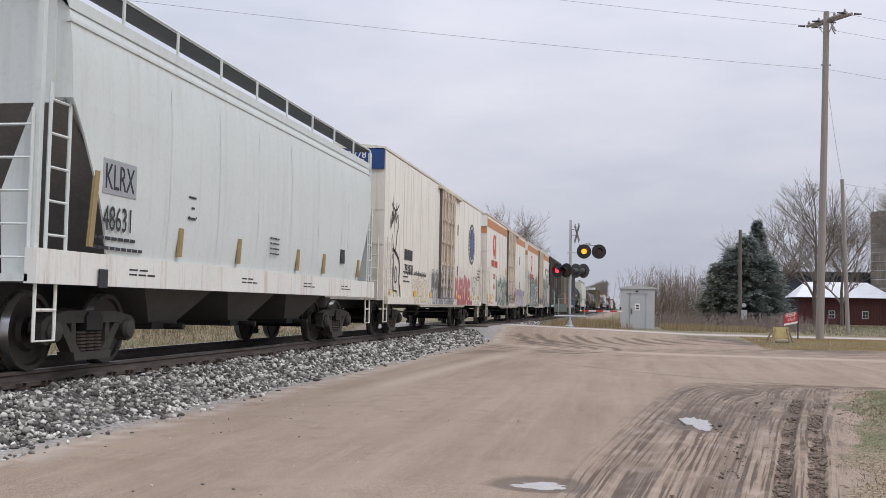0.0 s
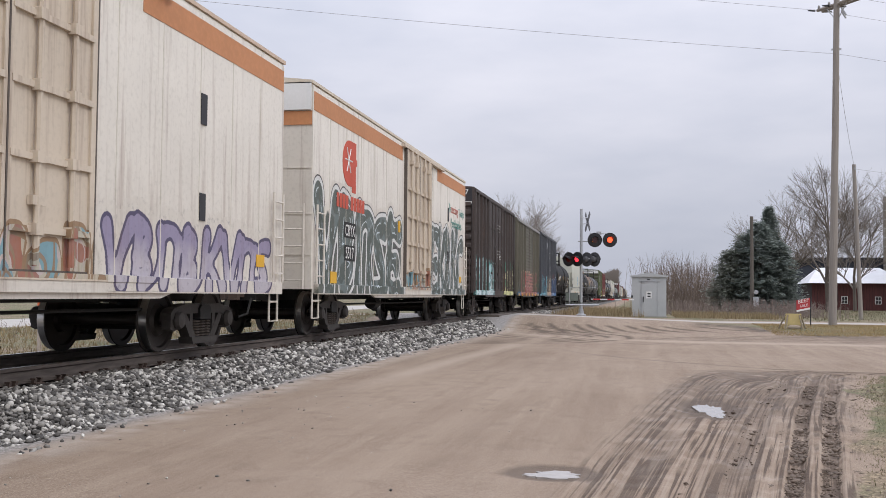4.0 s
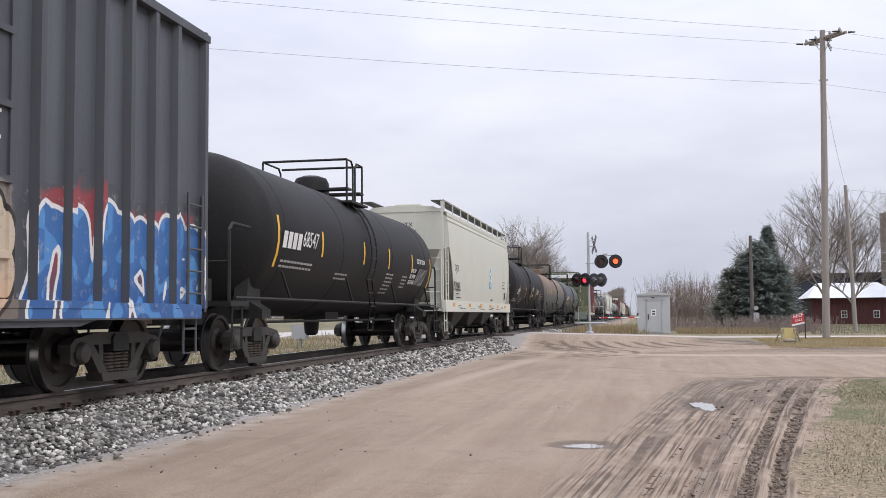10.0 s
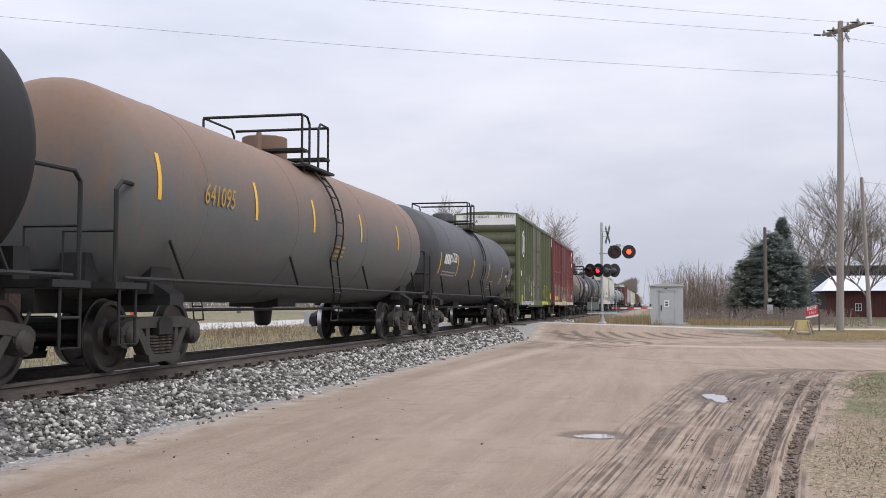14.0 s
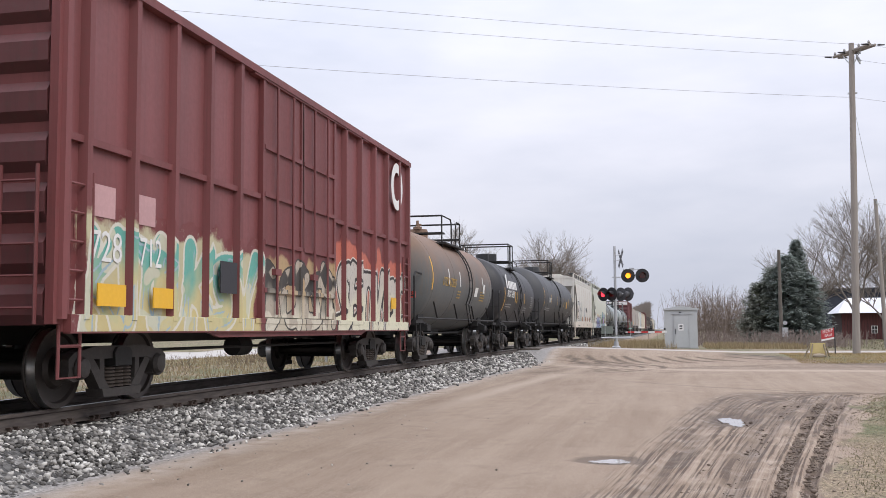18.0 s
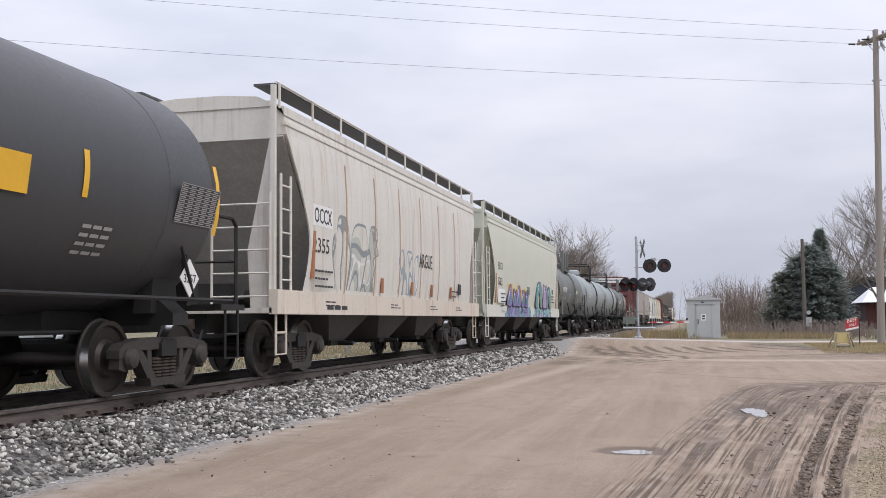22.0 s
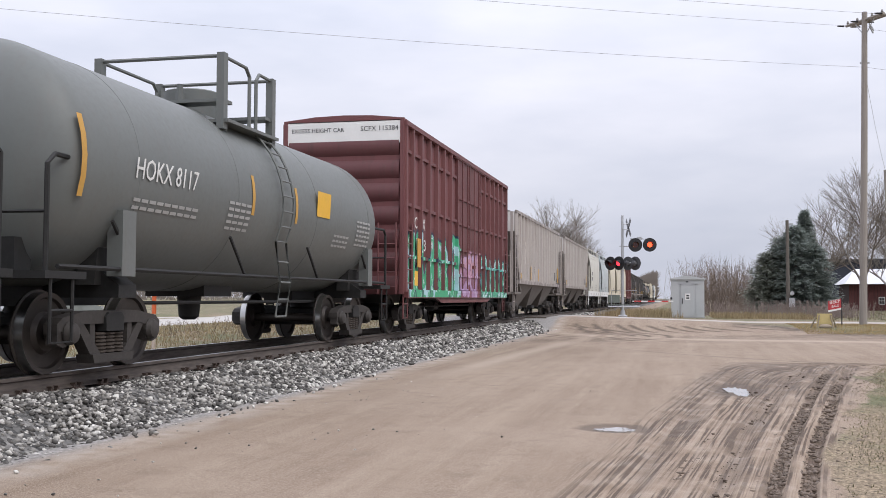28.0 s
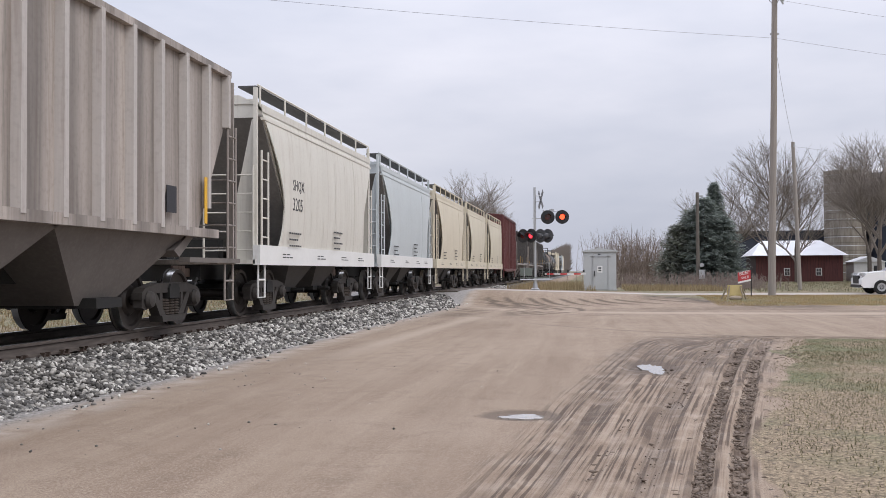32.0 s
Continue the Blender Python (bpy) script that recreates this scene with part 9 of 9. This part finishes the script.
for k in range(32):
    part("board", Mesh().box(k * 0.25, k * 0.25 + 0.235, -0.025, 0, 0, 2.6), REDW, barn)
roof = Mesh().add([(-0.4, -0.5, 2.5), (8.4, -0.5, 2.5), (6.6, 3.0, 4.0), (1.0, 3.0, 4.0), (-0.4, 6.5, 2.5), (8.4, 6.5, 2.5)], [(0, 1, 2, 3), (3, 2, 5, 4), (0, 3, 4), (1, 5, 2), (0, 4, 5, 1)])
part("roof", roof, SNOWY, barn)
for x in (2.6, 5.5):
    w = part("window", Mesh().box(x, x + 0.55, -0.05, -0.02, 0.6, 1.3), WHITE, barn)
    for i in range(2):
        for j in range(2):
            part("pane", Mesh().box(x + 0.05 + i * 0.24, x + 0.26 + i * 0.24, -0.056, -0.05, 0.64 + j * 0.32, 0.93 + j * 0.32), BLK, w)
part("door", Mesh().box(6.3, 7.2, -0.06, -0.02, 0, 1.9), REDW, barn)
shed = empty("long_shed", "long dark farm building behind the barn", "farm building", "", pose(20.5, 108, 0.28))
part("wall", Mesh().box(0, 17, 0, 8, 0, 5.2), plain("dark_blue_grey_steel", (0.035, 0.04, 0.055), 0.6), shed)
part("roof", Mesh().prism([(-0.3, 5.0), (17.3, 5.0), (17.3, 5.3), (-0.3, 5.3)], -0.4, 8.4, "y"), plain("dark_roof_steel", (0.03, 0.034, 0.045), 0.6), shed)
part("writing", Mesh().box(12.0, 13.6, -0.02, 0.0, 4.5, 4.62).box(12.3, 13.3, -0.02, 0.0, 4.25, 4.36), LETTER_W, shed)
shed2 = empty("white_shed", "small white farm shed beside the barn", "shed", "", pose(32.6, 97, 0.28))
part("wall", Mesh().box(0, 2.8, 0, 3, 0, 1.9), WHITE, shed2)
part("roof", Mesh().prism([(-0.2, 1.85), (3.0, 1.85), (1.4, 2.4)], -0.2, 3.2, "y"), SNOWY, shed2)
part("door", Mesh().box(1.8, 2.5, -0.03, 0, 0, 1.5), BLK, shed2)
STAVE, n = material("concrete_staves")
p = n.object_space()
band = n.math("LESS_THAN", n.math("FRACT", n.math("MULTIPLY", n.xyz(p)[2], 1.3)), 0.12)
stain = n.noise(n.scaled(p, 2, 2, 0.3), 2.0, 5.0)
c = n.mix(n.ramp(stain, 0.3, 0.7), (0.15, 0.13, 0.105), (0.29, 0.26, 0.22))
n.finish(n.mix(n.math("MULTIPLY", band, 0.5), c, (0.09, 0.08, 0.07)), 0.9, 0, n.bump(stain, 0.3, 0.02))
silo = empty("silo", "old grey concrete stave silo", "silo", "silos", pose(34.2, 107, 0.28))
part("wall", Mesh().lathe([(0, 2.05), (11.4, 2.05), (11.45, 1.9)], (0, 0, 0), "z", 40), STAVE, silo)
for k in range(12):
    part("hoop", Mesh().lathe([(0.8 + k * 0.92, 2.055), (0.83 + k * 0.92, 2.08), (0.86 + k * 0.92, 2.055)], (0, 0, 0), "z", 40), GALV, silo)
silo2 = empty("silo", "dark blue steel silo with a pale domed cap", "silo", "silos", pose(39.0, 108, 0.28))
part("wall", Mesh().lathe([(0, 2.4), (11.2, 2.4)], (0, 0, 0), "z", 40), plain("dark_blue_steel", (0.02, 0.027, 0.045), 0.4), silo2)
part("cap", Mesh().lathe([(11.2, 2.42), (11.6, 2.0), (11.9, 1.2), (12.0, 0.01)], (0, 0, 0), "z", 40), SNOWY, silo2)
part("writing", Mesh().box(-0.5, 0.4, -2.43, -2.40, 9.6, 9.75).box(-0.6, 0.5, -2.43, -2.40, 9.2, 9.35), LETTER_W, silo2)

# ---- road vehicles ----
GLASS, n = material("tinted_car_glass")
n.finish((0.02, 0.022, 0.025), 0.06, 0, None, 0.8)
TYRE = plain("tyre_rubber", (0.018, 0.018, 0.018), 0.85)


def motor_car(label, paintwork, m, suv=False):
    """A road car along +y, nose at +y."""
    car = empty("car", label, "car", "", m)
    h = 1.65 if suv else 1.45
    L, W = (4.5, 0.9) if suv else (4.9, 0.9)
    n0 = L / 2
    side = [(-n0, 0.45), (-n0 + 0.05, 0.9), (-n0 + 0.3, 1.02), (-n0 + 1.0, 1.03), (n0 - 1.35, 1.0), (n0 - 0.35, 0.86), (n0 - 0.05, 0.7), (n0, 0.45), (n0 - 0.1, 0.28), (-n0 + 0.1, 0.28)]
    if suv:
        side = [(-n0, 0.5), (-n0 + 0.05, 1.0), (-n0 + 0.2, 1.12), (n0 - 1.25, 1.1), (n0 - 0.25, 0.98), (n0, 0.7), (n0, 0.4), (n0 - 0.1, 0.3), (-n0 + 0.1, 0.3)]
    part("body", Mesh().loft([[(x * W * 0.96, y * 0.99, z) for y, z in side] for x in (-1,)] + [[(x * W, y, z * (1 if abs(x) < 1 else 0.99)) for y, z in side] for x in (-0.9, 0.9)] + [[(W * 0.96, y * 0.99, z) for y, z in side]]), paintwork, car)
    cab = [(-n0 + 0.35, 1.0), (-n0 + (0.5 if suv else 1.2), h - 0.05), (-n0 + 1.6, h), (n0 - 2.1, h - 0.02), (n0 - 1.25, 1.02)]
    part("cabin", Mesh().loft([[(-W * 0.82, y, z) if z < 1.2 else (-W * 0.68, y, z) for y, z in cab], [(W * 0.82, y, z) if z < 1.2 else (W * 0.68, y, z) for y, z in cab]]), GLASS, car)
    part("roof", Mesh().prism([(cab[1][0] + 0.05, h - 0.04), (cab[2][0], h + 0.015), (cab[3][0] + 0.05, h)], -W * 0.7, W * 0.7, "x"), paintwork, car)
    for s in (1, -1):
        for y in (-n0 + 0.85, n0 - 0.9):
            w = part("wheel", Mesh().lathe([(-0.1, 0.2), (-0.11, 0.3), (-0.08, 0.335), (0.08, 0.335), (0.11, 0.3), (0.1, 0.2)], (s * (W - 0.08), y, 0.335), "x", 24), TYRE, car)
            part("rim", Mesh().lathe([(0.1 * s, 0.2), (0.112 * s, 0.2), (0.09 * s, 0.05)], (s * (W - 0.08), y, 0.335), "x", 14), GALV, w)
        part("headlight", Mesh().box(min(s * W * 0.55, s * W * 0.93), max(s * W * 0.55, s * W * 0.93), n0 - 0.22, n0 - 0.02, 0.72 if not suv else 0.85, 0.86 if not suv else 0.99), GALV, car)
        part("mirror", Mesh().box(min(s * W, s * (W + 0.17)), max(s * W, s * (W + 0.17)), n0 - 1.75, n0 - 1.6, 0.98, 1.1), paintwork, car)
        part("window_pillar", Mesh().box(min(s * W * 0.72, s * W * 0.8), max(s * W * 0.72, s * W * 0.8), -0.3, -0.2, 1.0, h - 0.05), paintwork, car)
    part("grille", Mesh().box(-W * 0.5, W * 0.5, n0 - 0.06, n0 + 0.012, 0.5, 0.75 if not suv else 0.88), BLK, car)
    part("bumper", Mesh().box(-W * 0.9, W * 0.9, n0 - 0.1, n0 + 0.03, 0.32, 0.45), BLK, car)
    return car


SILVER = plain("silver_car_paint", (0.30, 0.33, 0.32), 0.3, 0.4, 0.05)
SEDAN = motor_car("silver sedan creeping along the road beyond the track", SILVER, pose(-14.7, 26.9, 0.2))
motor_car("white compact sport utility car waiting on the road", plain("white_car_paint", (0.75, 0.75, 0.75), 0.25, 0, 0.05), pose(22.5, 46.3, 0.25, 0, 0, 92), True)

# orange marker post and a small cabinet past the track
mk = empty("marker_post", "slim orange and white marker post", "marker post", "", pose(-4.9, 16.8, 0.0))
part("post", Mesh().lathe([(0, 0.045), (1.25, 0.045)], (0, 0, 0), "z", 10), plain("faded_marker_white", (0.5, 0.42, 0.36)), mk)
part("sleeve", Mesh().lathe([(1.0, 0.055), (1.45, 0.055), (1.47, 0.02)], (0, 0, 0), "z", 10), plain("orange_plastic", (0.65, 0.14, 0.05), 0.5), mk)
cb = empty("trackside_cabinet", "small grey cabinet on a post", "cabinet", "", pose(-6.0, 33.5, 0.1))
part("box", Mesh().box(-0.3, 0.3, -0.2, 0.2, 0.45, 1.0), GALV, cb)
part("leg", Mesh().box(-0.05, 0.05, -0.05, 0.05, 0, 0.5), GALV, cb)

# distant woods, a band of fine upright twigs
def woods(name, label, x0, x1, y0, y1, h, k, seed):
    g = np.random.default_rng(seed)
    x, y = g.uniform(x0, x1, k), g.uniform(y0, y1, k)
    prof = h * (0.75 + 0.25 * np.sin(x * 0.11 + seed) * np.cos(x * 0.043))
    z0 = prof * g.random(k) ** 0.8 * 0.75
    l = prof * g.uniform(0.12, 0.28, k)
    a = g.normal(0, 0.5, k)
    w = l * 0.10
    base = np.stack([x, y, z0], -1)
    tip = base + np.stack([np.sin(a) * l, 0 * l, np.cos(a) * l], -1)
    side = np.stack([w, 0 * w, 0 * w], -1)
    v = np.stack([base - side, base + side, tip], 1).reshape(-1, 3)
    me = bpy.data.meshes.new(name)
    me.from_pydata(v.tolist(), [], np.arange(3 * k).reshape(-1, 3).tolist())
    me.materials.append(TWIG)
    tagged(new(name, me), label, "woods", "", "stuff")


woods("far_woods", "distant leafless wood beside the track", -16.2, -2.8, 515, 530, 18.0, 7000, 1)
woods("far_woods", "distant line of leafless trees across the fields", -220, -6, 330, 350, 9.0, 14000, 2)
woods("far_woods", "distant line of leafless trees behind the farm", 12, 300, 420, 440, 8.0, 12000, 3)


# ---- what moves ----
def motions():
    steps = [0.5 * k for k in range(len(TRAVEL))]
    for car, y in zip(CARS, FRONT):
        walk(car, [(t, pose(0, y - s, RAIL_Z)) for t, s in zip(steps, TRAVEL)])
    start = {c: y for c, y in zip(CARS, FRONT)}
    for wheel, car, at, dy in WHEELS:
        rows = []
        for k in range(0, 961):
            t = k / 30
            s = float(np.interp(t, steps, TRAVEL))
            y = start[car] - s + at
            if -9 < y < 34 or k in (0, 960):
                rows.append((t, pose(0, dy, WHEEL_R, math.degrees(s / WHEEL_R) % 360)))
        walk(wheel, rows)

    # a sedan creeps forward in the queue on the far road
    walk(SEDAN, [(t, pose(-14.7, y, 0.2)) for t, y in ((0.0, 21.5), (16.5, 21.5), (18.0, 22.0), (22.0, 26.4), (23.5, 26.9), (32.0, 26.9))])

    # the lights flash by turns: a disc in each head turns its bright face out, then its dark one
    first = [(-0.518 + 1.214 * k, 0.22 + 1.214 * k) for k in range(17)] + [(28.38 + 1.214 * k, 29.05 + 1.214 * k) for k in range(3)]
    second = [(0.22 + 1.214 * k, 0.696 + 1.214 * k) for k in range(16)] + [(19.58, 20.5), (27.84, 28.38)] + [(29.05 + 1.214 * k, 29.594 + 1.214 * k) for k in range(2)] + [(31.48, 33)]
    for i, disc in enumerate(LAMPS):
        spans = first if i % 2 == 0 else second
        here = Vector(disc.location)
        shown = lambda t: any(a <= t < b for a, b in spans)
        rows = [(0.0, pose(*here, 0, 0, 0 if shown(0.0) else 180))]
        angle = 0 if shown(0.0) else 180
        for t in sorted(t for span in spans for t in span):
            if 0.1 < t < 31.85:
                for k in range(4):
                    rows.append((t + k / 30 - 0.05, pose(*here, 0, 0, angle + 60 * k)))
                angle += 180
        rows.append((32.0, pose(*here, 0, 0, angle)))
        walk(disc, rows)


motions()
